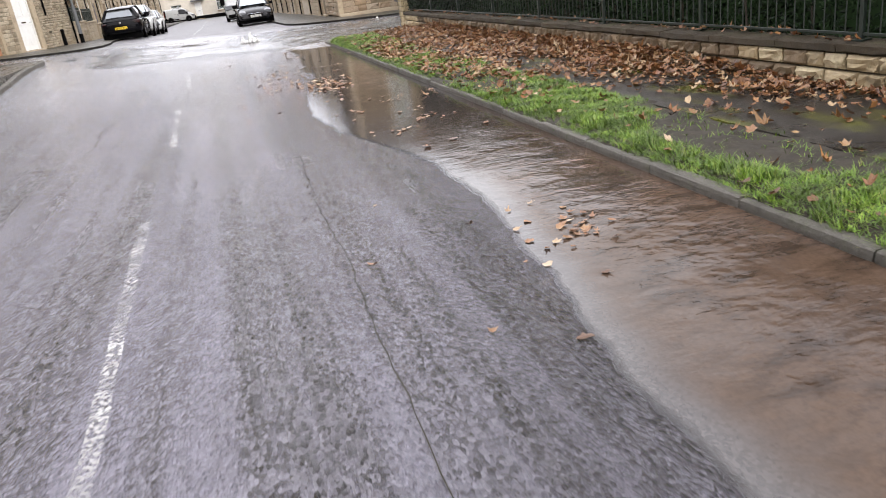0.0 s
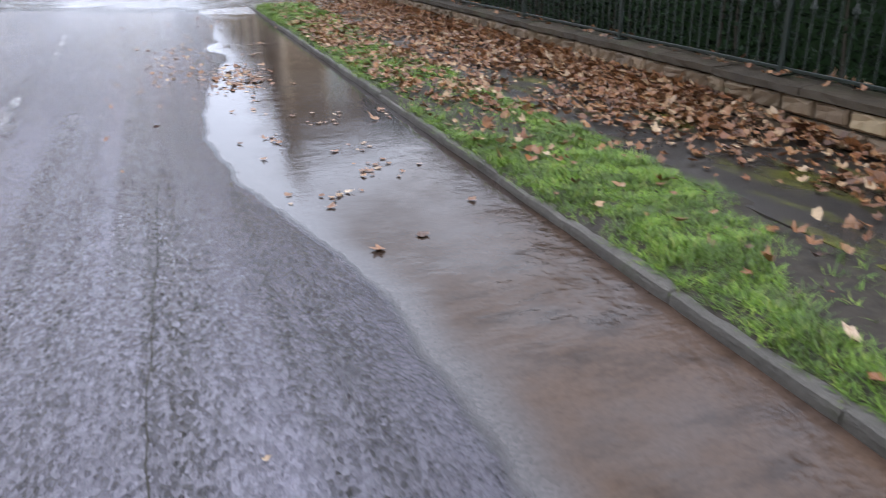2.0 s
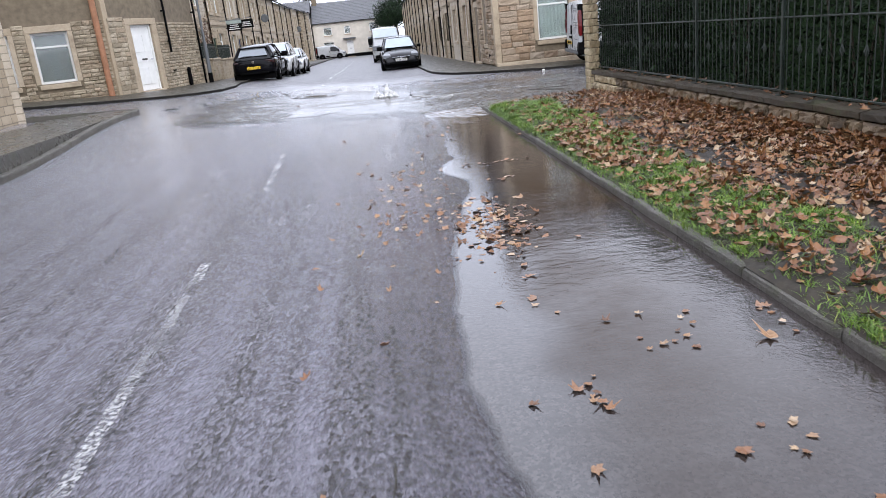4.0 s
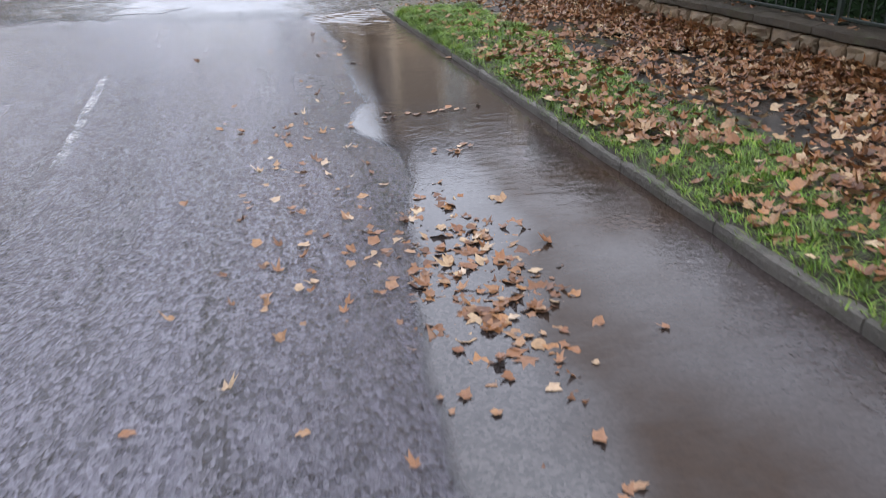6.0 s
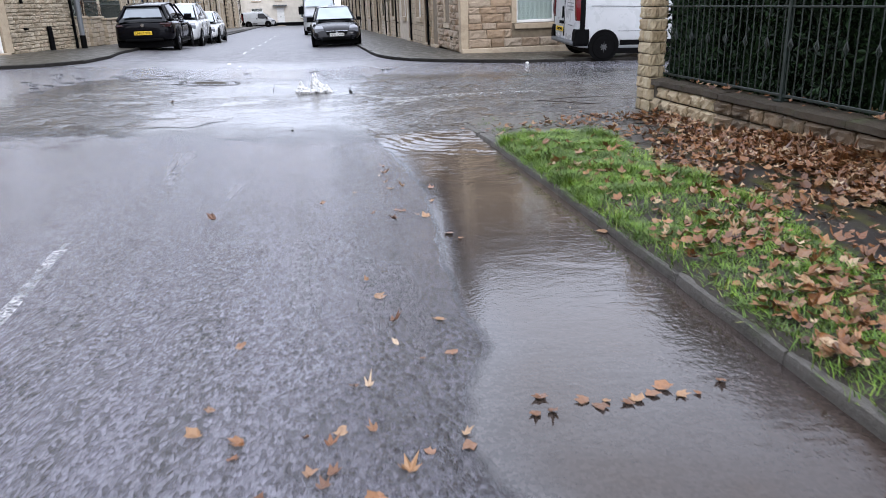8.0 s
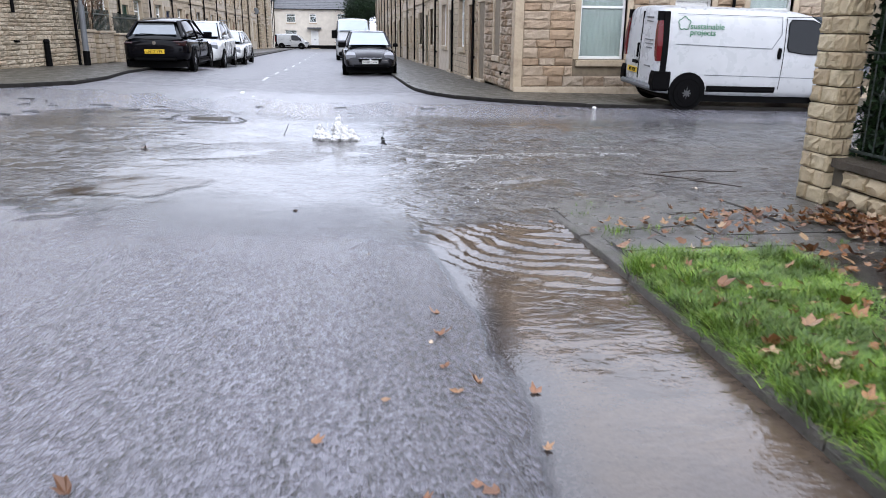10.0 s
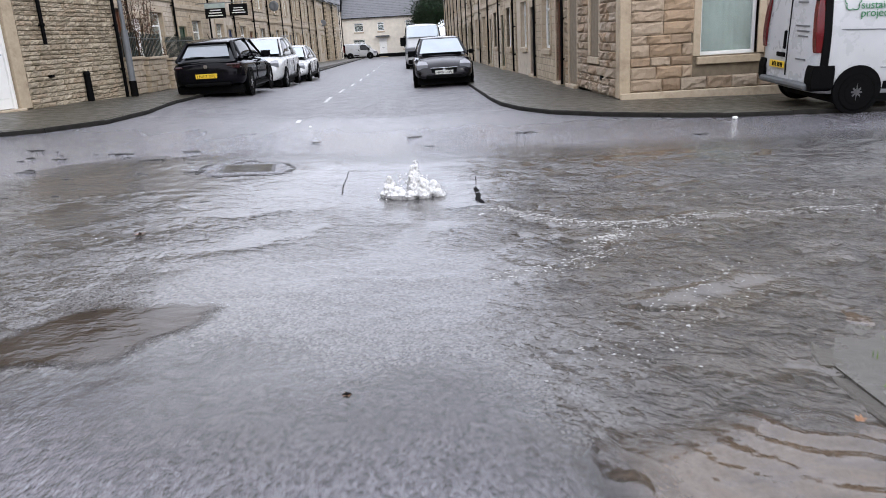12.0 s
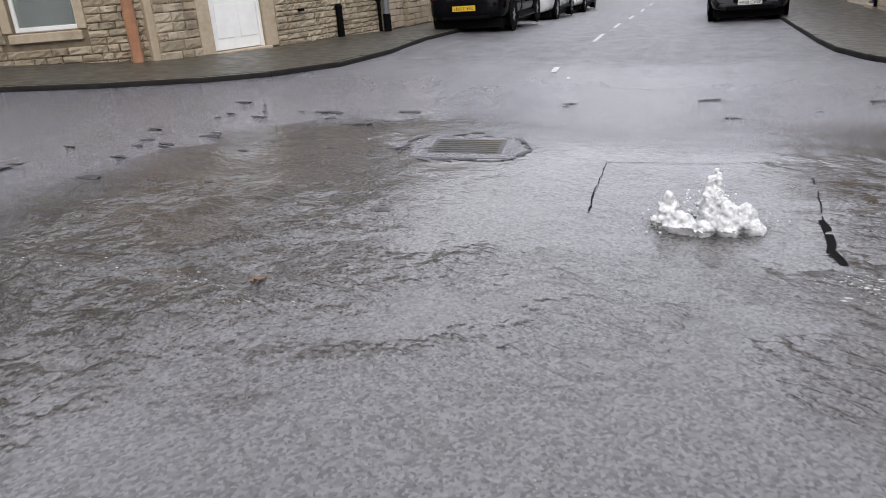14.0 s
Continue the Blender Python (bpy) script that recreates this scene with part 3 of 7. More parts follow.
def flow_depth(x, y):
    """Where the sheet stands above the road."""
    d = 0.009 + 0.012 * smooth(1.3, 2.6, x) * smooth(22.2, 23.2, y) * (1 - smooth(27.0, 29.4, y))
    d += 0.010 * smooth(-0.4, -1.6, x) * smooth(24.6, 25.3, y) * (1 - smooth(26.2, 27.4, y))
    n = noise.noise((x * 0.8, y * 0.8, 4.0)) * 0.006 + noise.noise((x * 2.3, y * 2.3, 8.0)) * 0.004
    border = 0.010 * (1 - smooth(22.0, 22.9, y + 0.35 * smooth(1.0, 1.9, x) - 0.5 * smooth(0.4, -1.5, x))) + 0.010 * smooth(28.6, 30.4, y - 0.12 * x) + 0.010 * (1 - smooth(-3.8, -2.4, x))
    return d + n - border - 0.016 * (1 - smooth(0.15, 1.0, math.hypot(x + 0.9, (y - 28.4) * 1.1)))


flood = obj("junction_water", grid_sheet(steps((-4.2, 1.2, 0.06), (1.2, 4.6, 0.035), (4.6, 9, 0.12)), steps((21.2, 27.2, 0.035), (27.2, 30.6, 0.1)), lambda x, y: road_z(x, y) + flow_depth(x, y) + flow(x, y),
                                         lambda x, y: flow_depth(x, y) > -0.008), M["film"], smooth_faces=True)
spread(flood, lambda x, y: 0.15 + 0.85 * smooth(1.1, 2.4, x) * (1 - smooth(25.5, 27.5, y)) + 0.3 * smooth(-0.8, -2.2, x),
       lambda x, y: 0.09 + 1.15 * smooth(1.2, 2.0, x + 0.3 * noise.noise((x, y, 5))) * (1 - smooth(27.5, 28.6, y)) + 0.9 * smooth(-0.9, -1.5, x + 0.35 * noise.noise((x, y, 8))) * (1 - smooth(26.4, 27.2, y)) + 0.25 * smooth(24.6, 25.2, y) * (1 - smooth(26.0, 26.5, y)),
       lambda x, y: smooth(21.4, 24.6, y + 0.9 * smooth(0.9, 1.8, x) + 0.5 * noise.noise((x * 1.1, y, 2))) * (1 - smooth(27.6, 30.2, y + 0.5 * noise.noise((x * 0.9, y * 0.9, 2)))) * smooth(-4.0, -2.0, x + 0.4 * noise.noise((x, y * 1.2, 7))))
tagged(flood, "shallow water spreading and rippling across the street junction", "water", kind="structure")
pond = obj("road_puddle", grid_sheet(steps((1.3, 7.0, 0.12)), steps((26.0, 29.4, 0.1)), lambda x, y: road_z(x, y) + 0.016 - 0.02 * smooth(0.9, 1.25, math.hypot((x - 3.9) / 2.7, (y - 27.75) / 0.95)) + 0.001 * noise.noise((x * 6, y * 9, 0))),
           M["mud_water"], smooth_faces=True)
spread(pond, lambda x, y: 0.85, lambda x, y: 0.25 + 0.5 * smooth(27.4, 26.6, y), lambda x, y: 1 - smooth(0.55, 1.0, math.hypot((x - 3.9) / 2.7, (y - 27.75) / 0.95) + 0.35 * noise.noise((x * 0.9, y * 1.8, 6))))
tagged(pond, "brown puddle lying on the asphalt of the junction", "water", kind="structure")
dip = obj("pothole_water", grid_sheet(steps((-1.95, 0.05, 0.05)), steps((22.75, 24.25, 0.05)), lambda x, y: road_z(x, y) + flow_depth(x, y) + 0.006 + 0.002 * noise.noise((x * 4, y * 5, 0)) ), M["silt_water"], smooth_faces=True)
spread(dip, lambda x, y: 1.0, lambda x, y: 0.5, lambda x, y: 1 - smooth(0.5, 1.0, (abs((x + 0.74 - 0.6 * (y - 23.5)) / 0.55) ** 2.6 + abs((y - 23.62) / 0.46) ** 3.2) ** 0.36 + 0.22 * noise.noise((x * 3, y * 3, 2)) + 0.12 * noise.noise((x * 9, y * 9, 2))))
tagged(dip, "dark puddle filling a sunken square patch in the road", "water", kind="structure")


def resample(pts, step):
    out = [Vector(pts[0])]
    for a, b in zip(pts, pts[1:]):
        a, b = Vector(a), Vector(b)
        n = max(1, round((b - a).length / step))
        out += [a.lerp(b, i / n) for i in range(1, n + 1)]
    return out


def kerb_line(name, pts, label, width=0.13, rise=0.085, step=0.9, near=lambda p: True, stone="kerb", sink=0.0, worn=0.004):
    """Kerb stones along a line; the stones stand to the right of the direction walked."""
    top = empty(name, pose(0, 0, 0), label, "kerb", kind="structure")
    p = resample(pts, step)
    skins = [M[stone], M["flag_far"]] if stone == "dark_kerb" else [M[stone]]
    rest = bmesh.new()
    for i, (a, b) in enumerate(zip(p, p[1:])):
        d = (b - a).normalized()
        r = Vector((d.y, -d.x))
        g = 0.005
        a2, b2 = a + d * g, b - d * g
        lift = random.Random(i).uniform(-0.006, 0.006)
        bm = bmesh.new() if near(a) else rest
        cuts = 12 if near(a) else 1
        # Far kerbs: tops take the pavement's colour, upright faces the shade-dark one.
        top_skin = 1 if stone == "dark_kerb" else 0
        rows = []
        for k in range(cuts + 1):
            q = a2.lerp(b2, k / cuts)
            chip = 0.004 if k in (0, cuts) else 0.0
            out = worn * noise.noise((q.x * 3.1, q.y * 3.1, 1.7)) + chip
            up = gz(q.x, q.y) + rise + lift - sink * smooth(21.3, 22.8, q.y) + 0.6 * worn * noise.noise((q.x * 5.3, q.y * 5.3, 8.1)) - chip * 0.5
            prof = ((out, -0.15 - rise), (out, -0.03), (out + 0.005, -0.008), (out + 0.018, 0.0), (width * 0.6, 0.004 * worn * 60 * noise.noise((q.x * 8, q.y * 8, 3.0))), (width, 0.0), (width, -0.15 - rise))
            rows.append([bm.verts.new((q.x + r.x * d0, q.y + r.y * d0, up + dz)) for d0, dz in prof])
        for u, v in zip(rows, rows[1:]):
            for k in range(6):
                f = bm.faces.new((u[k], v[k], v[k + 1], u[k + 1]))
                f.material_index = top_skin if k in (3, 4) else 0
        bm.faces.new(rows[0])
        bm.faces.new(rows[-1][::-1])
        bmesh.ops.recalc_face_normals(bm, faces=bm.faces[-(6 * cuts + 2):] if bm is rest else bm.faces)
        if bm is not rest:
            part("kerb_stone", bm, skins, top)
    if rest.verts:
        part("kerb_run", rest, skins, top)
    else:
        rest.free()
    return top


kerb_line("kerb_verge", [(KERB, -8), (KERB, 22.9)], "mossy worn stone kerb beside the grass verge", width=0.085, rise=0.05, sink=0.06, worn=0.009, near=lambda p: p.y > -1)
CORNER = [(KERB, 22.9), (2.78, 23.3), (3.1, 23.7), (3.75, 24.08), (4.4, 24.3), (5.2, 24.45), (26, 24.6)]
kerb_line("kerb_corner", CORNER, "dropped kerb round the flagged pavement corner", width=0.11, rise=-0.002, step=0.6, worn=0.008, near=lambda p: p.x < 8)
EAST = [(26, 31.3), (8, 31.45), (5.8, 31.5), (4.9, 31.85), (4.1, 32.3), (3.4, 32.95), (2.95, 33.8), (2.72, 34.8), (2.65, 36), (2.65, 110)]
kerb_line("kerb_far_east", EAST, "wet kerb with shade-dark face curving round the far corner", rise=0.072, stone="dark_kerb", near=lambda p: p.y < 40 and p.x < 12)
WEST = [(-4.25, 110), (-4.25, 37), (-4.05, 34.6), (-4.2, 32.9), (-4.7, 31.8), (-5.35, 31.1), (-6.3, 30.5), (-7.5, 29.95), (-26, 22.2)]
kerb_line("kerb_far_west", WEST, "wet kerb with shade-dark face curving round the far corner", rise=0.072, stone="dark_kerb", near=lambda p: p.y < 40 and p.x > -14)
NEARW = [(-26, 17.6), (-5.4, 26.2), (-4.85, 26.3), (-4.75, 25.9), (-4.85, -8)]
kerb_line("kerb_near_west", NEARW, "raised stone kerb of the pavement", rise=0.11, near=lambda p: p.y > 8 and p.x > -9)


def slab(name, poly, rise, material, label, thick=0.2):
    bm = bmesh.new()
    prism(bm, poly, lambda x, y: gz(x, y) - thick, lambda x, y: gz(x, y) + rise)
    bmesh.ops.triangulate(bm, faces=[f for f in bm.faces if len(f.verts) > 4])
    ob = obj(name, bm, material)
    return tagged(ob, label, "pavement", kind="structure")


VERGE = 3.58  # line between the grass and the tarmac path
slab("pavement_tarmac", [(VERGE, -8), (4.92, -8), (4.92, 21.2), (VERGE, 21.2)], 0.08, M["tarmac"], "wet dark tarmac path with mossy stains")
slab("pavement_far_east", [(2.79, 110), (2.79, 36), (2.86, 34.9), (3.08, 33.9), (3.5, 33.05), (4.18, 32.42), (4.95, 31.98), (5.82, 31.64), (8, 31.59), (26, 31.44), (26, 34.6), (5.1, 34.6), (5.1, 110)][::-1],
     0.066, M["flag_far"], "worn wet flagged pavement beside the stone houses")
slab("pavement_far_west", [(-4.39, 37), (-4.39, 110), (-9, 110), (-9, 36), (-7.6, 34), (-8, 33), (-26, 25.4), (-26, 22.35), (-7.55, 30.1), (-6.38, 30.63), (-5.45, 31.22), (-4.82, 31.9), (-4.34, 32.95), (-4.19, 34.6)][::-1],
     0.066, M["flag_far"], "worn wet flagged pavement round the corner house")
slab("pavement_near_west", [(-4.99, -8), (-4.89, 25.8), (-5.0, 26.14), (-5.45, 26.03), (-26, 17.45), (-26, 10), (-7.6, 10), (-7.6, -8)], 0.1, M["flag"], "wet flagged pavement of the opposite side")


def verge_z(x, y):
    if x < 2.765:
        return 0.05 + 0.018 * smooth(6.5, 9.5, y) + 0.016 * noise.noise((x * 8, y * 1.6, 6)) + 0.008 * noise.noise((x * 8, y * 9, 6)) - 0.022 * smooth(2.71, 2.655, x)
    return 0.072 + 0.02 * noise.noise((x * 2.5, y * 2.5, 0)) + 0.014 * noise.noise((x * 9, y * 9, 3)) + 0.02 * math.sin(math.pi * min(1, max(0, (x - 2.76) / 0.82)))


verge = obj("verge_soil", grid_sheet(steps((2.65, 3.66, 0.033)), steps((-8, 1, 0.5), (1, 21.35, 0.06)), lambda x, y: verge_z(x, y) if y < 21.2 else 0.0), M["mud"], smooth_faces=True)
tagged(verge, "muddy soil of the grass verge", "soil", kind="structure")

# flagged corner: bed and single flags
def flag_z(x, y):
    """The flags sink towards the kerb, where the water runs over them."""
    return 0.045 - 0.052 * smooth(21.7, 22.9, y + 0.9 * (3.35 - min(x, 4.2)))


bed = [(2.70, 21.2), (4.92, 21.2), (4.92, 22.4), (5.5, 23.2), (26, 23.4), (26, 24.5), (5.2, 24.32), (4.42, 24.17), (3.82, 23.96), (3.2, 23.6), (2.9, 23.22), (2.70, 22.9)]
slab("pavement_corner", bed, 0.004, M["flag"], "soil joints between the flags of the pavement corner")

# ---- road marks and cracks ----
def strip(name, pts, width, lift, material, label, category, wobble=0.0):
    """A flat band that lies on the road along a line."""
    p = resample(pts, 0.12)
    rnd = random.Random(name + label)
    verts, faces = [], []
    for i, q in enumerate(p):
        d = (p[min(i + 1, len(p) - 1)] - p[max(i - 1, 0)]).normalized()
        r = Vector((d.y, -d.x))
        w = width / 2 * (1 + rnd.uniform(-0.5, 0.5) * wobble)
        s = rnd.uniform(-1, 1) * wobble * 0.02
        for k in (-1, 1):
            v = q + r * (k * w + s)
            verts.append((v.x, v.y, road_z(v.x, v.y) + lift))
        if i:
            faces.append((2 * i - 2, 2 * i - 1, 2 * i + 1, 2 * i))
    return tagged(obj(name, (verts, [], faces), material), label, category, kind="structure")


for y0, y1 in ((-1.5, 2.0), (4.4, 7.8), (10.3, 13.6), (16.0, 19.0)):
    strip("centre_line", [(-0.6, y0), (-0.63 - 0.004 * y1, y1)], 0.075, 0.006, M["line"], "worn white centre line painted on the asphalt", "road marking", 0.25)
for y0, y1 in ((32.8, 33.3), (37.0, 38.8), (40.6, 42.4), (44.6, 46.6), (49, 51), (54, 56), (60, 62), (66, 68), (72, 74), (79, 81)):
    strip("far_centre_line", [(-0.98, y0), (-1.02, y1)], 0.075, 0.007, M["far_line"], "short white centre dash on the far street", "road marking", 0.2)
strip("road_crack", [(0.5, 3.0), (0.51, 5.0), (0.545, 6.2), (0.53, 7.4), (0.57, 8.6), (0.6, 10.0), (0.63, 10.6)], 0.0045, 0.004, M["joint"], "thin dark crack along a joint in the asphalt", "crack", 0.45)
for pts, w in (([(0.25, 27.45), (0.26, 27.2), (0.27, 26.95)], 0.008), ([(1.6, 27.9), (1.57, 27.4), (1.54, 26.95)], 0.008), ([(1.53, 26.98), (1.54, 26.85), (1.535, 26.7), (1.51, 26.5), (1.54, 26.3)], 0.04), ([(0.24, 28.12), (0.9, 28.22), (1.62, 28.3)], 0.006),
               ([(0.25, 28.12), (0.25, 27.45)], 0.005)):
    strip("trench_edge", pts, w, 0.016, M["ink"], "dark gap at the edge of a lifted asphalt patch", "crack", 0.3)

# ---- low stone wall, pillar, railings ----
WALL_X, WALL_TOP = 4.93, 0.36


def stone_wall():
    top = empty("boundary_wall", pose(0, 0, 0), "low buff stone wall with mossy dark coping along the path", "wall", kind="structure")
    part("wall_core", boxed(WALL_X + 0.03, -8, -0.1, WALL_X + 0.3, 22.66, WALL_TOP), M["dark_mortar"], top)
    kinds = [(w, h, rough_block(w - 0.02, 0.08, h - 0.018, 0.028, i)) for i, (w, h) in enumerate([(0.30, 0.14), (0.24, 0.14), (0.36, 0.14), (0.28, 0.14), (0.2, 0.14), (0.33, 0.14)])]
    damp = {}
    for w, h, me in kinds:
        damp[me] = me.copy()
        me.materials.append(M["wall_stone"])
        damp[me].materials.append(M["wall_stone_dark"])
    rnd = random.Random(3)
    turn = pose(0, 0, 0, 0, 0, -90)
    for row in range(2):
        y = 22.63
        z = 0.075 + row * 0.142
        y -= row * 0.13
        while y > -1.5:
            w, h, me = rnd.choice(kinds)
            stained = 8.0 < y < 21.6 and rnd.random() < smooth(7.5, 9.5, y) * (1 - smooth(20.6, 21.6, y)) + 0.1
            o = new("stone_block", damp[me] if stained else me)
            o.parent = top
            o.matrix_basis = Matrix.Translation((WALL_X + rnd.uniform(-0.006, 0.006), y, z)) @ turn
            y -= w
    rest = bmesh.new()
    y = -1.6
    while y > -8:
        for row in range(2):
            box(rest, WALL_X, y - 0.29, 0.08 + row * 0.142, WALL_X + 0.05, y, 0.208 + row * 0.142, 0.012)
        y -= 0.3
    part("stone_run", rest, M["wall_stone"], top)
    cope = bmesh.new()
    y = 22.62
    while y > -8:
        w = rnd.uniform(0.7, 1.0)
        dz = rnd.uniform(-0.005, 0.005)
        run = bmesh.new()
        box(run, WALL_X - 0.035, y - w + 0.01, WALL_TOP + dz, WALL_X + 0.30, y, WALL_TOP + 0.06 + dz)
        bmesh.ops.subdivide_edges(run, edges=[e for e in run.edges if abs(e.verts[0].co.y - e.verts[1].co.y) > 0.3], cuts=5)
        bmesh.ops.subdivide_edges(run, edges=[e for e in run.edges if abs(e.verts[0].co.x - e.verts[1].co.x) > 0.3], cuts=2)
        for v in run.verts:
            k = noise.noise(v.co * 6.5)
            v.co += Vector((0.022 * k, 0.0, 0.014 * noise.noise(v.co * 9) + (0.006 if WALL_X < v.co.x < WALL_X + 0.25 else -0.005) * (v.co.z > WALL_TOP + 0.05)))
        stock = [cope.verts.new(v.co) for v in run.verts]
        run.verts.index_update()
        for f in run.faces:
            cope.faces.new([stock[v.index] for v in f.verts])
        run.free()
        y -= w
    part("coping", cope, M["coping"], top, "dark mossy stone coping")


stone_wall()


def pillar():
    top = empty("gate_pillar", pose(0, 0, 0), "square buff stone pillar at the end of the wall", "pillar", kind="structure")
    x0, y0, sx, sy = 4.9, 22.68, 0.19, 0.34
    part("pillar_core", boxed(x0 + 0.02, y0 + 0.02, -0.05, x0 + sx - 0.02, y0 + sy - 0.02, 2.35), M["mortar"], top)
    z, k = 0.03, 0
    while z < 2.3:
        h = 0.135
        for side in range(4):
            long, deep = (sx, sy) if side % 2 == 0 else (sy, sx)
            a = long * (0.62 if k % 2 else 0.4)
            for u0, u1 in ((0, a), (a, long)):
                me = rough_block(u1 - u0 - 0.008, 0.04, h - 0.01, 0.014, k * 8 + side * 2 + (u0 > 0))
                me.materials.append(M["wall_stone"])
                o = new("stone_block", me)
                o.parent = top
                c = Matrix.Translation((x0 + sx / 2, y0 + sy / 2, z)) @ pose(0, 0, 0, 0, 0, 90 * side)
                o.matrix_basis = c @ Matrix.Translation((u0 - long / 2 + 0.004, -deep / 2, 0))
        z += h
        k += 1
    part("pillar_cap", boxed(x0 - 0.05, y0 - 0.05, z, x0 + sx + 0.05, y0 + sy + 0.05, z + 0.1, bevel=0.02), M["coping"], top, "dark stone cap")
    # the wall turns along the side street
    part("return_wall", boxed(x0 + sx, 22.78, -0.05, 26, 23.0, 0.44, bevel=0.01), M["wall_stone"], top)


pillar()

RAIL_X, RAIL_Z = 5.06, WALL_TOP + 0.07


def railings():
    top = empty("railings", pose(0, 0, 0), "dark green iron railings with vertical bars on the wall", "railing", kind="structure")
    for z, r in ((RAIL_Z + 0.05, 0.012), (1.24, 0.008), (2.02, 0.014)):
        part("rail", boxed(RAIL_X - 0.008, -8, z - r, RAIL_X + 0.008, 22.65, z + r, bevel=0.003), M["iron"], top)
    post = None
    for k in range(-7, 8):
        y = 9.5 + 2.16 * k - 0.0
        if y > 22.4 or y < -7.5:
            continue
        bm = boxed(RAIL_X - 0.02, -0.02, RAIL_Z - 0.03, RAIL_X + 0.02, 0.02, 2.12, bevel=0.005)
        box(bm, RAIL_X - 0.055, -0.055, RAIL_Z, RAIL_X + 0.055, 0.055, RAIL_Z + 0.012)
        bmesh.ops.create_uvsphere(bm, u_segments=8, v_segments=5, radius=0.045, matrix=Matrix.Translation((RAIL_X, 0, 2.15)))
        if post is None:
            post = part("post", bm, M["iron"], top)
            post.location.y = y
        else:
            bm.free()
            o = post.copy()
            scene.collection.objects.link(o)
            o.location.y = y
    bar, knot = bmesh.new(), bmesh.new()
    tube(bar, (RAIL_X, 0, RAIL_Z + 0.03), (RAIL_X, 0, 2.1), 0.0062, seg=6)
    tube(bar, (RAIL_X, 0, 2.1), (RAIL_X, 0, 2.2), 0.014, 0.0, seg=6)
    tube(knot, (RAIL_X, 0, RAIL_Z + 0.03), (RAIL_X, 0, 2.1), 0.0062, seg=6)
    tube(knot, (RAIL_X, 0, 2.1), (RAIL_X, 0, 2.2), 0.014, 0.0, seg=6)
    for i in range(4):
        a = math.pi / 2 * i
        p0, p1, p2 = (RAIL_X, 0, 0.86), (RAIL_X + 0.026 * math.cos(a), 0.026 * math.sin(a), 0.92), (RAIL_X, 0, 0.98)
        tube(knot, p0, p1, 0.005, seg=4)
        tube(knot, p1, p2, 0.005, seg=4)
    first = {0: part("bar", bar, M["iron"], top), 1: part("twisted_bar", knot, M["iron"], top)}
    y, i = 22.5, 0
    used = set()
    while y > -3.0:
        kind = 1 if i % 3 == 1 else 0
        o = first[kind]
        if kind in used:
            o = o.copy()
            scene.collection.objects.link(o)
        used.add(kind)
        o.location.y = y
        y -= 0.118
        i += 1


railings()

# ---- houses ----
def facade(parent, name, length, height, openings, material, thick=0.3, x0=0.0):
    """A wall in local x and z with its face at y = 0 and real openings (x0, z0, x1, z1)."""
    bm = bmesh.new()
    us = sorted({x0, x0 + length, *[v for o in openings for v in (o[0], o[2])]})
    for a, b in zip(us, us[1:]):
        m = (a + b) / 2
        cuts = sorted((o[1], o[3]) for o in openings if o[0] < m < o[2])
        z = -0.6
        for lo, hi in cuts + [(height, height)]:
            if lo > z:
                box(bm, a, 0, z, b, thick, lo)
            z = hi
    return part(name, bm, material, parent)


def window(parent, x0, z0, x1, z1, curtain=True, split=True):
    w = part("window", boxed(x0 - 0.06, -0.07, z0 - 0.16, x1 + 0.06, 0.1, z0 - 0.02, bevel=0.01), M["quoin"], parent, "stone window sill")
    fr = bmesh.new()
    for a in ((x0, z0, x0 + 0.06, z1), (x1 - 0.06, z0, x1, z1), (x0 + 0.06, z0, x1 - 0.06, z0 + 0.07), (x0 + 0.06, z1 - 0.07, x1 - 0.06, z1)):
        box(fr, a[0], 0.1, a[1], a[2], 0.16, a[3], 0.006)
    if split:
        h = z0 + (z1 - z0) * 0.7
        box(fr, x0 + 0.06, 0.1, h, x1 - 0.06, 0.16, h + 0.055, 0.006)
    part("frame", fr, M["upvc"], w, "white plastic window frame")
    part("pane", boxed(x0 + 0.05, 0.125, z0 + 0.05, x1 - 0.05, 0.135, z1 - 0.05), M["window_glass"], w)
    if curtain:
        n = 26
        verts, faces = [], []
        for i in range(n + 1):
            u = x0 + 0.05 + (x1 - x0 - 0.1) * i / n
            d = 0.2 + 0.018 * math.sin(i * 1.9) + 0.01 * math.sin(i * 4.3)
            verts += [(u, d, z0 + 0.03), (u, d, z1 - 0.03)]
            if i:
                faces.append((2 * i - 2, 2 * i, 2 * i + 1, 2 * i - 1))
        part("curtain", (verts, [], faces), M["curtain"], w, "pale pleated curtain", True)
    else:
        # Black sheet added in place of the unlit room behind the pane.
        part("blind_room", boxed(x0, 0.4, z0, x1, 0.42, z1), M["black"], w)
    return w


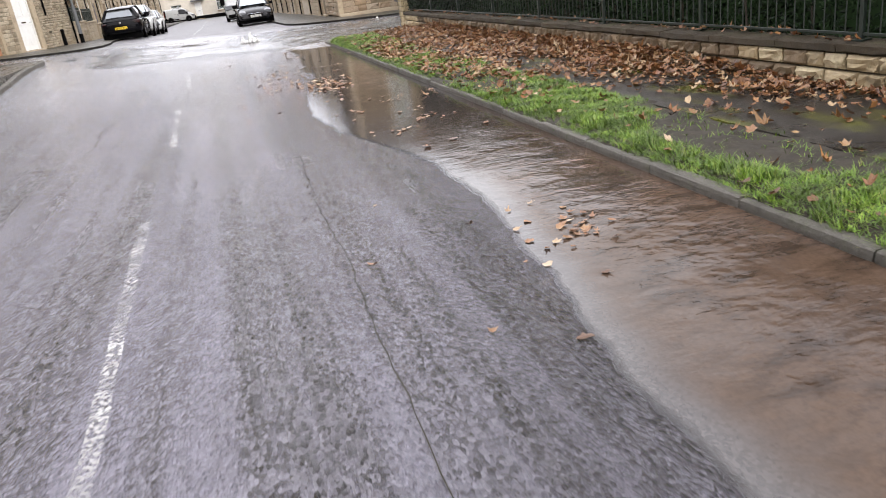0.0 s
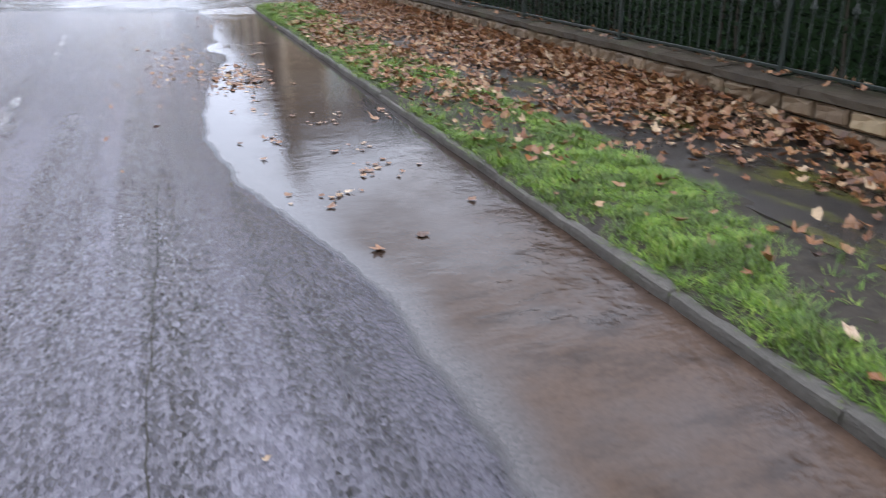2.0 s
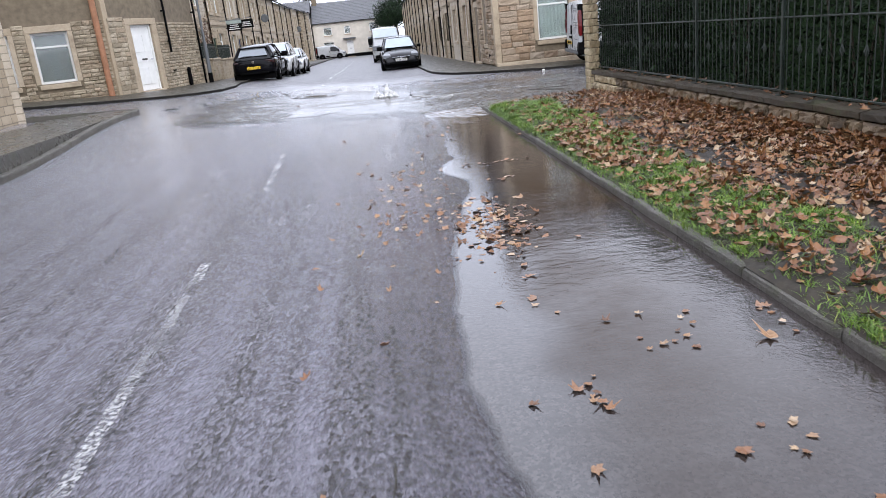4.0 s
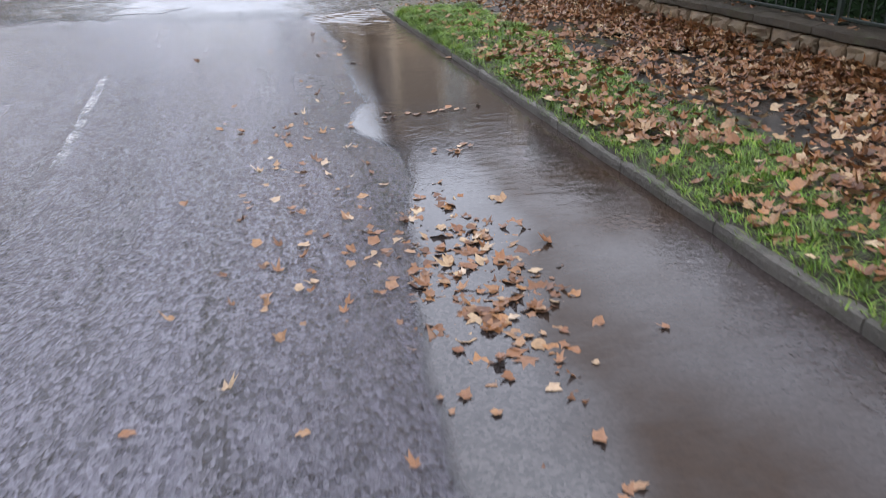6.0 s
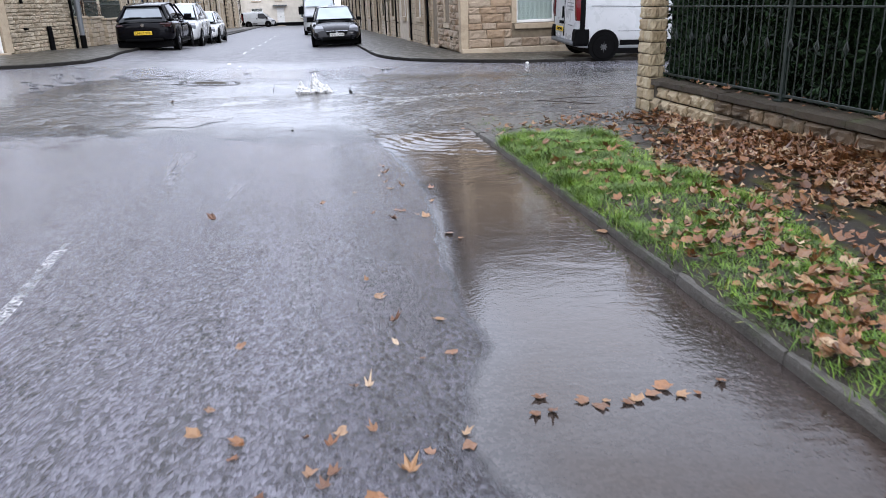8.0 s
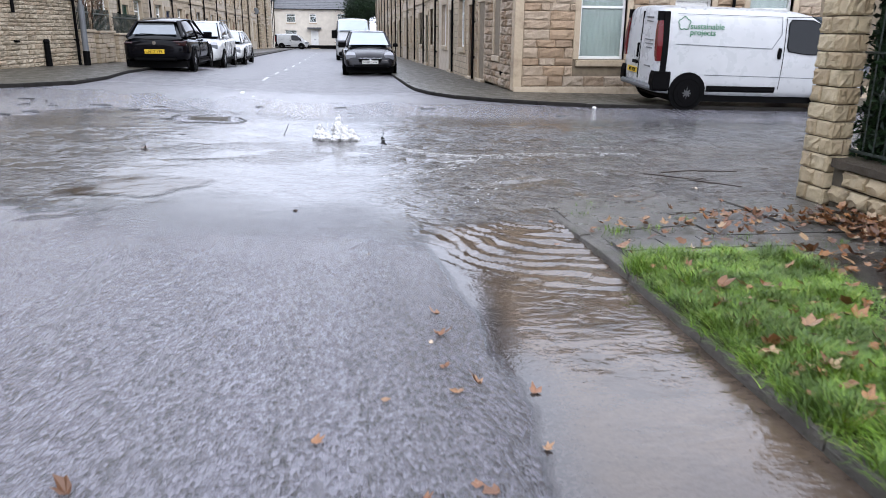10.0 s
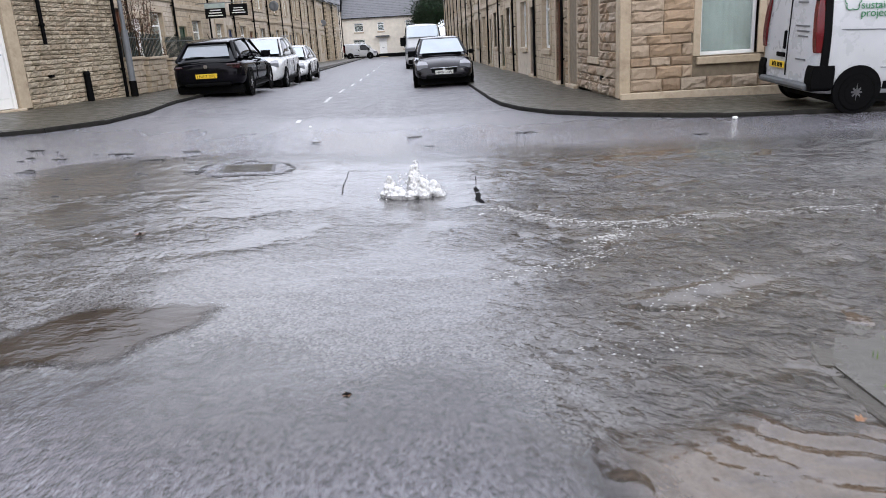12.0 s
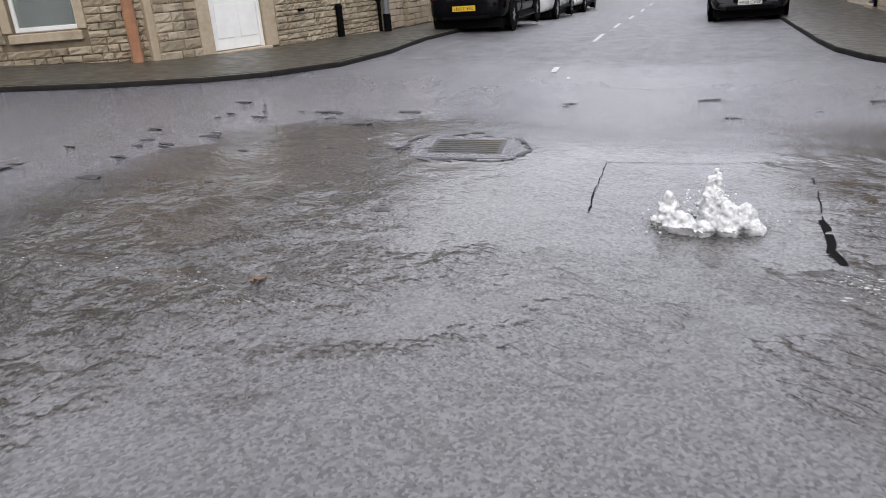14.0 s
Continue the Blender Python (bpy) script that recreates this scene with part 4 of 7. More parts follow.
def door(parent, x0, z0, x1, z1, paint, glazed=False):
    d = part("door", boxed(x0 + 0.07, 0.09, z0 + 0.03, x1 - 0.07, 0.14, z1 - 0.07, bevel=0.004), paint, parent, "panelled front door")
    fr = bmesh.new()
    for a in ((x0, z0, x0 + 0.065, z1), (x1 - 0.065, z0, x1, z1), (x0 + 0.065, z1 - 0.065, x1 - 0.065, z1)):
        box(fr, a[0], 0.05, a[1], a[2], 0.16, a[3], 0.006)
    part("frame", fr, paint, d)
    w = (x1 - x0 - 0.14) / 2
    for i in range(2):
        for lo, hi in ((0.22, 0.78), (0.95, 1.12), (1.25, 1.8)):
            u = x0 + 0.07 + w * i
            bm = boxed(u + 0.09, 0.078, z0 + lo, u + w - 0.06, 0.092, z0 + hi, bevel=0.006)
            part("panel", bm, paint, d)
    part("letterbox", boxed((x0 + x1) / 2 - 0.14, 0.07, z0 + 1.0, (x0 + x1) / 2 + 0.14, 0.09, z0 + 1.06, bevel=0.006), M["chrome"], d, "metal letter plate")
    hb = bmesh.new()
    tube(hb, (x1 - 0.14, 0.09, z0 + 1.02), (x1 - 0.14, 0.05, z0 + 1.02), 0.012, seg=8)
    tube(hb, (x1 - 0.14, 0.05, z0 + 1.02), (x1 - 0.26, 0.05, z0 + 1.02), 0.01, seg=8)
    part("handle", hb, M["chrome"], d)
    part("step", boxed(x0 - 0.05, -0.12, z0 - 0.3, x1 + 0.05, 0.12, z0 + 0.02, bevel=0.012), M["quoin"], d, "stone doorstep")
    return d


def surrounds(parent, openings, wide=0.14):
    """Sawn stone jambs and lintels, a little proud of the wall."""
    for x0, z0, x1, z1 in openings:
        part("jamb", boxed(x0 - wide, -0.035, z0, x0, 0.12, z1, bevel=0.008), M["quoin"], parent)
        part("jamb", boxed(x1, -0.035, z0, x1 + wide, 0.12, z1, bevel=0.008), M["quoin"], parent)
        part("lintel", boxed(x0 - wide, -0.04, z1, x1 + wide, 0.12, z1 + 0.2, bevel=0.01), M["quoin"], parent)


def courses(parent, x0, x1, z0, z1, openings, material, sizes, seed, bulge=0.03, extra=0.14):
    """Rock-faced blocks in courses over a wall's face, each its own piece."""
    rnd = random.Random(seed)
    kinds = {}
    z = z0
    while z < z1 - 0.05:
        h = rnd.choice(sizes)
        u = x0
        while u < x1 - 0.02:
            w = min(rnd.choice((0.36, 0.5, 0.62, 0.74)) * (1.0 if h > 0.18 else 0.62 if h > 0.135 else 0.5), x1 - u)
            if x1 - u - w < 0.1:
                w = x1 - u
            clash = [o for o in openings if u < o[2] + extra and u + w > o[0] - extra and z < o[3] + 0.2 and z + h > o[1] - 0.16]
            if clash:
                o = clash[0]
                if o[0] - extra - u > 0.08:
                    w = o[0] - extra - u
                else:
                    u = o[2] + extra
                    continue
            key = (round(w, 2), round(h, 3), rnd.randrange(3))
            if key not in kinds:
                kinds[key] = rough_block(w - 0.008, 0.06, h - 0.008, bulge, len(kinds))
                kinds[key].materials.append(material)
            o = new("stone_block", kinds[key])
            o.parent = parent
            o.location = (u + 0.007, -0.03 + rnd.uniform(-0.006, 0.006), z + 0.007)
            u += w
        z += h


def roof(parent, length, depth, eaves, rise, x0=0.0):
    bm = bmesh.new()
    n = 14
    rows = []
    for k in range(2 * n + 1):
        a = min(k, 2 * n - k) / n
        y = -0.3 + (depth / 2 + 0.3) * a if k <= n else depth + 0.3 - (depth / 2 + 0.3) * a
        lift = 0.03 if k != n else 0.0
        rows.append((y, eaves + rise * a, lift))
    last = None
    for y, z, lift in rows:
        for dz in ((0.0, lift) if last else (0.0,)):
            pair = [bm.verts.new((x0, y, z + dz)), bm.verts.new((x0 + length, y, z + dz))]
            if last:
                bm.faces.new((last[0], last[1], pair[1], pair[0]))
            last = pair
    ob = part("roof", bm, M["slate"], parent, "grey slate roof")
    ch = part("chimney", boxed(x0 + 0.1, depth / 2 - 0.45, eaves + rise - 0.6, x0 + 0.75, depth / 2 + 0.45, eaves + rise + 0.9, bevel=0.02), M["mortar"], ob)
    for i in range(3):
        tube_bm = tube(bmesh.new(), (x0 + 0.42, depth / 2 - 0.3 + 0.3 * i, eaves + rise + 0.9), (x0 + 0.42, depth / 2 - 0.3 + 0.3 * i, eaves + rise + 1.2), 0.1, 0.085)
        part("chimney_pot", tube_bm, M["terracotta"], ob)
    gu = part("gutter", boxed(x0, -0.32, eaves - 0.06, x0 + length, -0.2, eaves + 0.02, bevel=0.02), M["black"], parent)
    return ob


def shell(parent, length, depth, height, x0=0.0):
    """Side and back walls that close a house."""
    part("back_wall", boxed(x0, depth - 0.3, -0.6, x0 + length, depth, height), M["mortar"], parent)
    part("side_wall", boxed(x0, 0.3, -0.6, x0 + 0.25, depth - 0.3, height), M["mortar"], parent)
    part("side_wall", boxed(x0 + length - 0.25, 0.3, -0.6, x0 + length, depth - 0.3, height), M["mortar"], parent)


def downpipe(parent, x, height, base=0.0, material="black"):
    bm = bmesh.new()
    tube(bm, (x, -0.1, base), (x, -0.1, height), 0.038)
    for z in (0.6, 1.6, 2.6, 3.6):
        box(bm, x - 0.05, -0.13, z, x + 0.05, 0.0, z + 0.05)
    part("downpipe", bm, M[material], parent, "cast iron downpipe")


n_glass = Nodes("window_glass", 0.02)
n_glass.b.inputs["Transmission Weight"].default_value = 0.85
n_glass.b.inputs["IOR"].default_value = 1.05
n_glass.b.inputs["Coat Weight"].default_value = 1.0
M["window_glass"] = n_glass.done((0.75, 0.82, 0.8))

EAVES = 5.4


def terraced_house(name, m, width, material, paint, seed, label, flip=False):
    h = empty(name, m, label, "house", "terraced houses")
    d = (0.35, 0.0, 1.25, 2.12) if not flip else (width - 1.25, 0.0, width - 0.35, 2.12)
    w = (2.1, 0.85, 3.35, 2.35) if not flip else (width - 3.35, 0.85, width - 2.1, 2.35)
    up = [(0.45, 3.4, 1.25, 4.7), (2.2, 3.4, 3.25, 4.7)]
    facade(h, "front_wall", width, EAVES, [d, w, *up], material)
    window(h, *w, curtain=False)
    for u in up:
        window(h, *u)
    door(h, *d, paint)
    surrounds(h, [d, w, *up])
    part("string_course", boxed(0, -0.05, 2.75, width, 0.0, 2.9, bevel=0.01), M["quoin"], h)
    downpipe(h, width - 0.08, EAVES)
    shell(h, width, 7, EAVES)
    roof(h, width, 7, EAVES, 2.2)
    return h


def coursed_wall(name, tones, course):
    n = Nodes(name, 0.85)
    vec = n.t.nodes.new("ShaderNodeTexCoord").outputs["Object"]
    sw = n.t.nodes.new("ShaderNodeSeparateXYZ")
    n.t.links.new(vec, sw.inputs[0])
    cb = n.t.nodes.new("ShaderNodeCombineXYZ")
    n.t.links.new(sw.outputs["X"], cb.inputs["X"]), n.t.links.new(sw.outputs["Z"], cb.inputs["Y"])
    br = n.t.nodes.new("ShaderNodeTexBrick")
    n.t.links.new(cb.outputs[0], br.inputs["Vector"])
    br.inputs["Scale"].default_value = 1.0
    br.inputs["Brick Width"].default_value, br.inputs["Row Height"].default_value = course * 2.3, course
    br.inputs["Mortar Size"].default_value = 0.012
    for key, c in zip(("Color1", "Color2", "Mortar"), tones):
        br.inputs[key].default_value = (*c, 1)
    col = n.mix(n.ramp(n.noise(1.6, 6, 0.7), (0.45, 0.0), (0.75, 0.6)), br.outputs["Color"], (0.12, 0.085, 0.05))
    h = n.math("ADD", n.math("MULTIPLY", br.outputs["Fac"], -1.0), n.math("MULTIPLY", n.noise(11, 6, 0.65), 0.9))
    return n.done(col, None, n.bump(h, 0.9, 0.03))


M["coursed"] = coursed_wall("coursed_sandstone", ((0.44, 0.36, 0.26), (0.36, 0.29, 0.2), (0.22, 0.18, 0.13)), 0.19)
M["coursed_pale"] = coursed_wall("pale_coursed_stone", ((0.54, 0.47, 0.38), (0.46, 0.39, 0.3), (0.3, 0.26, 0.2)), 0.16)
PAINTS = [M["upvc"], M["brown_paint"], plain("dark_blue_paint", (0.03, 0.05, 0.12), 0.4), plain("dark_green_paint", (0.02, 0.06, 0.035), 0.4)]

# east terrace: its fronts look west on to the far street
EX, EY = 5.0, 34.4
TW = 4.6
pairs = {}
for k in range(1, 15):
    y1 = EY + 0.4 + TW * (k + 1)
    m = pose(EX + random.Random(k).uniform(-0.03, 0.03), y1, gz(EX, y1 - 2) + 0.1, 0, 0, -90)
    kind = k % 4
    if kind not in pairs:
        pairs[kind] = terraced_house("terraced_house", m, TW, (M["coursed_pale"], M["coursed"], M["pale_render"], M["coursed"])[kind], PAINTS[kind], k, "two-storey sandstone terraced house with stone door surround", kind in (1, 2))
    else:
        copy_thing(pairs[kind], m)

# the corner house of the east terrace
z0 = gz(6, 34) + 0.1
corner = empty("corner_house", pose(EX, EY, z0), "rock-faced sandstone corner house with white window", "house")
south_open = [(1.5, 0.72, 2.6, 2.35), (3.75, 0.0, 4.65, 2.1), (5.6, 0.72, 6.7, 2.35), (1.6, 3.4, 2.5, 4.7), (5.6, 3.4, 6.6, 4.7)]
facade(corner, "south_wall", 9.0, EAVES, south_open, M["mortar"])
for o in (south_open[0], south_open[2], south_open[3], south_open[4]):
    window(corner, *o)
door(corner, *south_open[1], PAINTS[0])
surrounds(corner, south_open)
courses(corner, 0.16, 7.4, 0.1, 2.55, south_open, M["house_stone"], (0.17, 0.2, 0.235), 5, 0.032)
part("plinth", boxed(-0.03, -0.08, -0.3, 9.0, 0.0, 0.1, bevel=0.015), M["quoin"], corner)
part("corner_quoin", boxed(-0.05, -0.05, 0.0, 0.16, 0.24, EAVES, bevel=0.012), M["quoin"], corner, "smooth buff corner stone")
part("roof_gable", boxed(0, 0.3, EAVES, 9, 0.6, EAVES + 0.6), M["mortar"], corner)
shell(corner, 9.0, 5.0, EAVES)
roof(corner, 9.0, 5.0, EAVES, 2.0)
downpipe(corner, 5.15, EAVES)
west = empty("end_house", pose(EX, EY + 5.0, z0, 0, 0, -90), "side of the sandstone corner house with narrow window and door", "house")
west_open = [(2.55, 0.75, 3.35, 2.35), (0.35, 0.0, 1.25, 2.12), (2.6, 3.4, 3.3, 4.7)]
facade(west, "west_wall", 4.76, EAVES, west_open, M["mortar"])
window(west, *west_open[0]), window(west, *west_open[2])
door(west, *west_open[1], PAINTS[1])
surrounds(west, west_open)
courses(west, 0.0, 4.74, 0.0, 2.55, west_open, M["house_stone"], (0.15, 0.17, 0.2), 6, 0.045)
vent = part("vent", boxed(3.62, -0.075, 0.28, 3.78, 0.0, 0.46, bevel=0.02), M["black"], west)

# houses that go on along the side street, east
for k, x in enumerate((EX + 9.05, EX + 13.7, EX + 18.3)):
    copy_thing(pairs[(k + 1) % 4], pose(x, EY + 0.02, gz(x, EY) + 0.1))

# west corner house with a canted corner doorway
WA, WB = Vector((-7.25, 32.75)), Vector((-6.42, 35.0))
wz = 0.37 + 0.1
slope = math.degrees(math.atan2(0.42, 1.0))
SL = 12.0
d = Vector((1, 0.42)).normalized()
o = WA - d * SL
westc = empty("west_corner_house", pose(o.x, o.y, wz, 0, 0, slope), "weathered coursed stone corner house", "house")
wopen = [(SL - 2.15, 0.62, SL - 1.15, 2.1), (SL - 3.75, 0.62, SL - 2.75, 2.1), (SL - 3.0, 3.4, SL - 2.0, 4.7), (SL - 7.3, 0.62, SL - 6.2, 2.1)]
facade(westc, "south_wall", SL, EAVES, wopen, M["mortar"])
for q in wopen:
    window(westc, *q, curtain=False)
surrounds(westc, wopen)
courses(westc, SL - 7.0, SL - 0.1, -0.15, 2.3, wopen, M["house_stone_grey"], (0.11, 0.13, 0.15), 7, 0.03)
shell(westc, SL, 6, EAVES)
roof(westc, SL, 6, EAVES, 2.0)
pb = tube(bmesh.new(), (SL - 0.3, -0.14, -0.25), (SL - 0.3, -0.14, EAVES), 0.09, seg=12)
part("clay_pipe", pb, M["terracotta"], westc, "orange-brown soil pipe")
cd = WB - WA
cant = empty("canted_corner", pose(WA.x, WA.y, wz, 0, 0, math.degrees(math.atan2(cd.y, cd.x))), "canted stone corner with a white panelled front door", "house")
part("corner_quoin", boxed(-0.12, -0.02, -0.3, 0.1, 0.25, EAVES, bevel=0.01), M["quoin"], cant)
CL = cd.length
copen = [(CL - 1.36, 0.02, CL - 0.26, 2.14)]
facade(cant, "corner_wall", CL, EAVES, copen, M["mortar"])
door(cant, *copen[0], M["upvc"])
surrounds(cant, copen, 0.26)
courses(cant, 0.0, CL, 0.0, 2.4, copen, M["house_stone_grey"], (0.13, 0.15, 0.17), 9, 0.02, 0.26)
be = Vector((-5.95, 38.6))
bd = be - WB
side = empty("gritstone_house", pose(WB.x, WB.y, wz - 0.05, 0, 0, math.degrees(math.atan2(bd.y, bd.x))), "coursed gritstone side wall of the corner house", "house")
facade(side, "east_wall", bd.length, EAVES, [], M["mortar"])
courses(side, 0.0, bd.length, -0.25, 2.3, [], M["house_stone_grey"], (0.085, 0.10, 0.12), 11, 0.028)
downpipe(side, bd.length - 0.06, EAVES, -0.2)
downpipe(side, 0.7, EAVES, 1.25)
roof(side, bd.length, 5, EAVES, 1.6)

# west terrace, set back behind garden walls
for k in range(14):
    y0 = 38.7 + TW * k
    m = pose(-7.3 + 0.3 * max(0, k - 10) + random.Random(k + 50).uniform(-0.03, 0.03), y0, gz(-7.3, y0 + 2) + 0.15, 0, 0, 90)
    copy_thing(pairs[(k * 3 + 1) % 4], m)


def garden_wall():
    g = empty("garden_wall", pose(0, 0, 0), "low pale stone garden walls with black railings before the terrace", "wall")
    rnd = random.Random(4)
    for a, b in ((38.75, 40.0), (40.35, 41.9), (42.3, 45.2), (45.6, 49.5)):
        z = gz(-6, a) + 0.05
        bm = bmesh.new()
        for r in range(6):
            y = a
            while y < b - 0.05:
                w = min(rnd.uniform(0.25, 0.5), b - y)
                box(bm, -6.05 + rnd.uniform(-0.01, 0.01), y, z + r * 0.14, -5.85 + rnd.uniform(-0.015, 0.015), y + w - 0.012, z + r * 0.14 + 0.13, 0.012)
                y += w
        part("wall_run", bm, M["quoin"], g)
        part("wall_cap", boxed(-6.09, a - 0.03, z + 0.84, -5.8, b + 0.03, z + 0.91, bevel=0.012), M["quoin"], g)
        if a < 45:
            bm = bmesh.new()
            y = a + 0.06
            while y < b:
                box(bm, -5.97, y, z + 0.91, -5.95, y + 0.02, z + 1.5)
                y += 0.11
            box(bm, -5.975, a, z + 1.36, -5.945, b, z + 1.39)
            part("railing", bm, M["iron"], g, "short black railing")
    return g


garden_wall()

# near west corner building
nz = 0.1
nd = Vector((1, 0.42)).normalized()
no = Vector((-7.1, 25.6)) - nd * 12
near_side = empty("near_corner_house", pose(-7.1, 25.6 , gz(-7.1, 25.6) + nz - 0.05, 0, 0, 180 + slope), "rendered stone end wall of a corner house", "house")
facade(near_side, "north_wall", 12, EAVES, [], M["coursed_pale"])
near_front = empty("near_west_terrace", pose(-7.12, -8, nz, 0, 0, 90), "stone terrace along the opposite pavement", "house")
nopen = [q for k in range(6) for q in ((1.0 + 5.4 * k, 0.0, 1.9 + 5.4 * k, 2.1), (2.9 + 5.4 * k, 0.85, 4.1 + 5.4 * k, 2.3), (2.9 + 5.4 * k, 3.4, 4.1 + 5.4 * k, 4.7))]
facade(near_front, "front_wall", 33.55, EAVES, nopen, M["coursed"])
for k in range(6):
    door(near_front, *nopen[3 * k], PAINTS[k % 4])
    window(near_front, *nopen[3 * k + 1])
    window(near_front, *nopen[3 * k + 2])
surrounds(near_front, nopen)
roof(near_front, 33.5, 7, EAVES, 2.0)


def far_house():
    y, z = 113.0, gz(0, 113) + 0.1
    h = empty("cream_house", pose(-6.9, y, z), "cream rendered house with slate roof closing the street", "house")
    op = [(1.2, 0.9, 2.6, 2.1), (4.3, 0.0, 5.2, 2.1), (7.2, 0.8, 9.2, 2.3), (1.4, 3.0, 2.5, 4.0), (4.2, 3.0, 5.0, 4.0), (7.6, 3.0, 8.8, 4.1)]
    facade(h, "front_wall", 11.5, 4.6, op, M["render"])
    for i, q in enumerate(op):
        if i == 1:
            door(h, *q, M["upvc"])
        else:
            window(h, *q, curtain=False)
    part("door_canopy", boxed(3.9, -0.6, 2.3, 5.6, 0.0, 2.45, bevel=0.02), M["slate"], h)
    part("dark_plinth", boxed(-0.02, -0.04, -0.4, 11.5, 0.0, 0.35), M["black"], h)
    shell(h, 11.5, 7, 4.6)
    roof(h, 11.5, 7, 4.6, 2.8)


far_house()
h2 = empty("far_white_house", pose(-19.0, 112.5, gz(-18, 108), 0, 0, 0), "pale house at the end of the street", "house")
op = [(3, 0.9, 4.4, 2.2), (7.5, 0.9, 9, 2.2), (3, 3.2, 4.4, 4.4), (7.5, 3.2, 9, 4.4)]
facade(h2, "front_wall", 12, 5.2, op, M["render"])
for q in op:
    window(h2, *q, curtain=False)
shell(h2, 12, 7, 5.2), roof(h2, 12, 7, 5.2, 2.4)

# ---- vehicles: x ahead, y to the left, z up, the origin on the ground at the middle ----
def loft(rings, caps=True):
    bm = bmesh.new()
    vs = [[bm.verts.new(p) for p in r] for r in rings]
    n = len(rings[0])
    for a, b in zip(vs, vs[1:]):
        for i in range(n):
            j = (i + 1) % n
            bm.faces.new((a[i], a[j], b[j], b[i]))
    if caps:
        bm.faces.new(vs[0][::-1])
        bm.faces.new(vs[-1])
    bmesh.ops.recalc_face_normals(bm, faces=bm.faces)
    return bm


def rounded(ob, levels=2):
    """Rounds a lofted shell."""
    mod = ob.modifiers.new("round", "SUBSURF")
    mod.levels = mod.render_levels = levels
    return ob


def mirrored(x, half):
    """A closed ring at x from half of its outline, bottom to top."""
    return [(x, y, z) for y, z in half] + [(x, -y, z) for y, z in reversed(half)]


def wheel(car, x, y, r, rim, width=0.2, spokes=5):
    side = 1 if y > 0 else -1
    t = bmesh.new()
    prof = [(r * 0.62, 0.0), (r * 0.66, 0.015), (r * 0.93, 0.0), (r, 0.03), (r, width - 0.03), (r * 0.93, width), (r * 0.62, width)]
    seg = 28
    rings = [[(x + q * math.cos(2 * math.pi * k / seg), y - side * d, r + q * math.sin(2 * math.pi * k / seg)) for q, d in prof] for k in range(seg)]
    vs = [[t.verts.new(p) for p in ring] for ring in rings]
    for k in range(seg):
        a, b = vs[k], vs[(k + 1) % seg]
        for i in range(len(prof) - 1):
            t.faces.new((a[i], a[i + 1], b[i + 1], b[i]))
    bmesh.ops.recalc_face_normals(t, faces=t.faces)
    w = part("wheel", t, M["rubber"], car, "black tyre", True)
    b = bmesh.new()
    tube(b, (x, y - side * 0.05, r), (x, y - side * 0.1, r), r * 0.63, seg=24)
    part("rim_dish", b, M["steel"] if rim is M["steel"] else M["black"], w)
    s = bmesh.new()
    for k in range(spokes):
        a = 2 * math.pi * k / spokes
        tube(s, (x, y - side * 0.025, r), (x + r * 0.6 * math.cos(a), y - side * 0.03, r + r * 0.6 * math.sin(a)), r * 0.1, r * 0.075, seg=6)
    tube(s, (x, y - side * 0.01, r), (x, y - side * 0.06, r), r * 0.15, seg=12)
    for k in range(24):
        a, c = 2 * math.pi * k / 24, 2 * math.pi * (k + 1) / 24
        tube(s, (x + r * 0.61 * math.cos(a), y - side * 0.02, r + r * 0.61 * math.sin(a)), (x + r * 0.61 * math.cos(c), y - side * 0.02, r + r * 0.61 * math.sin(c)), r * 0.045, seg=5)
    part("rim", s, rim, w)
    return w


def text_mesh(body, size):
    cu = bpy.data.curves.new("lettering", "FONT")
    cu.body, cu.size, cu.extrude, cu.space_line = body, size, 0.002, 0.72
    ob = new("lettering", cu)
    bpy.context.view_layer.update()
    me = bpy.data.meshes.new_from_object(ob.evaluated_get(bpy.context.evaluated_depsgraph_get()))
    bpy.data.objects.remove(ob)
    return me


def plate(car, x, z, rear, material, writing=""):
    d = -1 if rear else 1
    p = part("number_plate", boxed(min(x, x + 0.012 * d), -0.26, z - 0.055, max(x, x + 0.012 * d), 0.26, z + 0.055, bevel=0.004), material, car, "plain number plate with dark characters")
    if writing:
        me = text_mesh(writing, 0.105)
        me.materials.append(M["ink"])
        o = new("character_row", me)
        o.parent = p
        wide = max(v.co.x for v in me.vertices)
        o.matrix_basis = Matrix.Translation((x + 0.014 * d, -d * 0.23, z - 0.036)) @ Matrix(((0, 0, d, 0), (d, 0, 0, 0), (0, 1, 0, 0), (0, 0, 0, 1))) @ Matrix.Diagonal((0.46 / wide, 1, 1, 1))
        return p
    y = -0.21
    for w in (0.05, 0.05, 0.05, 0.05, 0.0, 0.05, 0.05, 0.05):
        if w:
            part("character", boxed(x + 0.008 * d, y, z - 0.035, x + 0.015 * d, y + w - 0.014, z + 0.035), M["ink"], p)
        y += w or 0.025
    return p


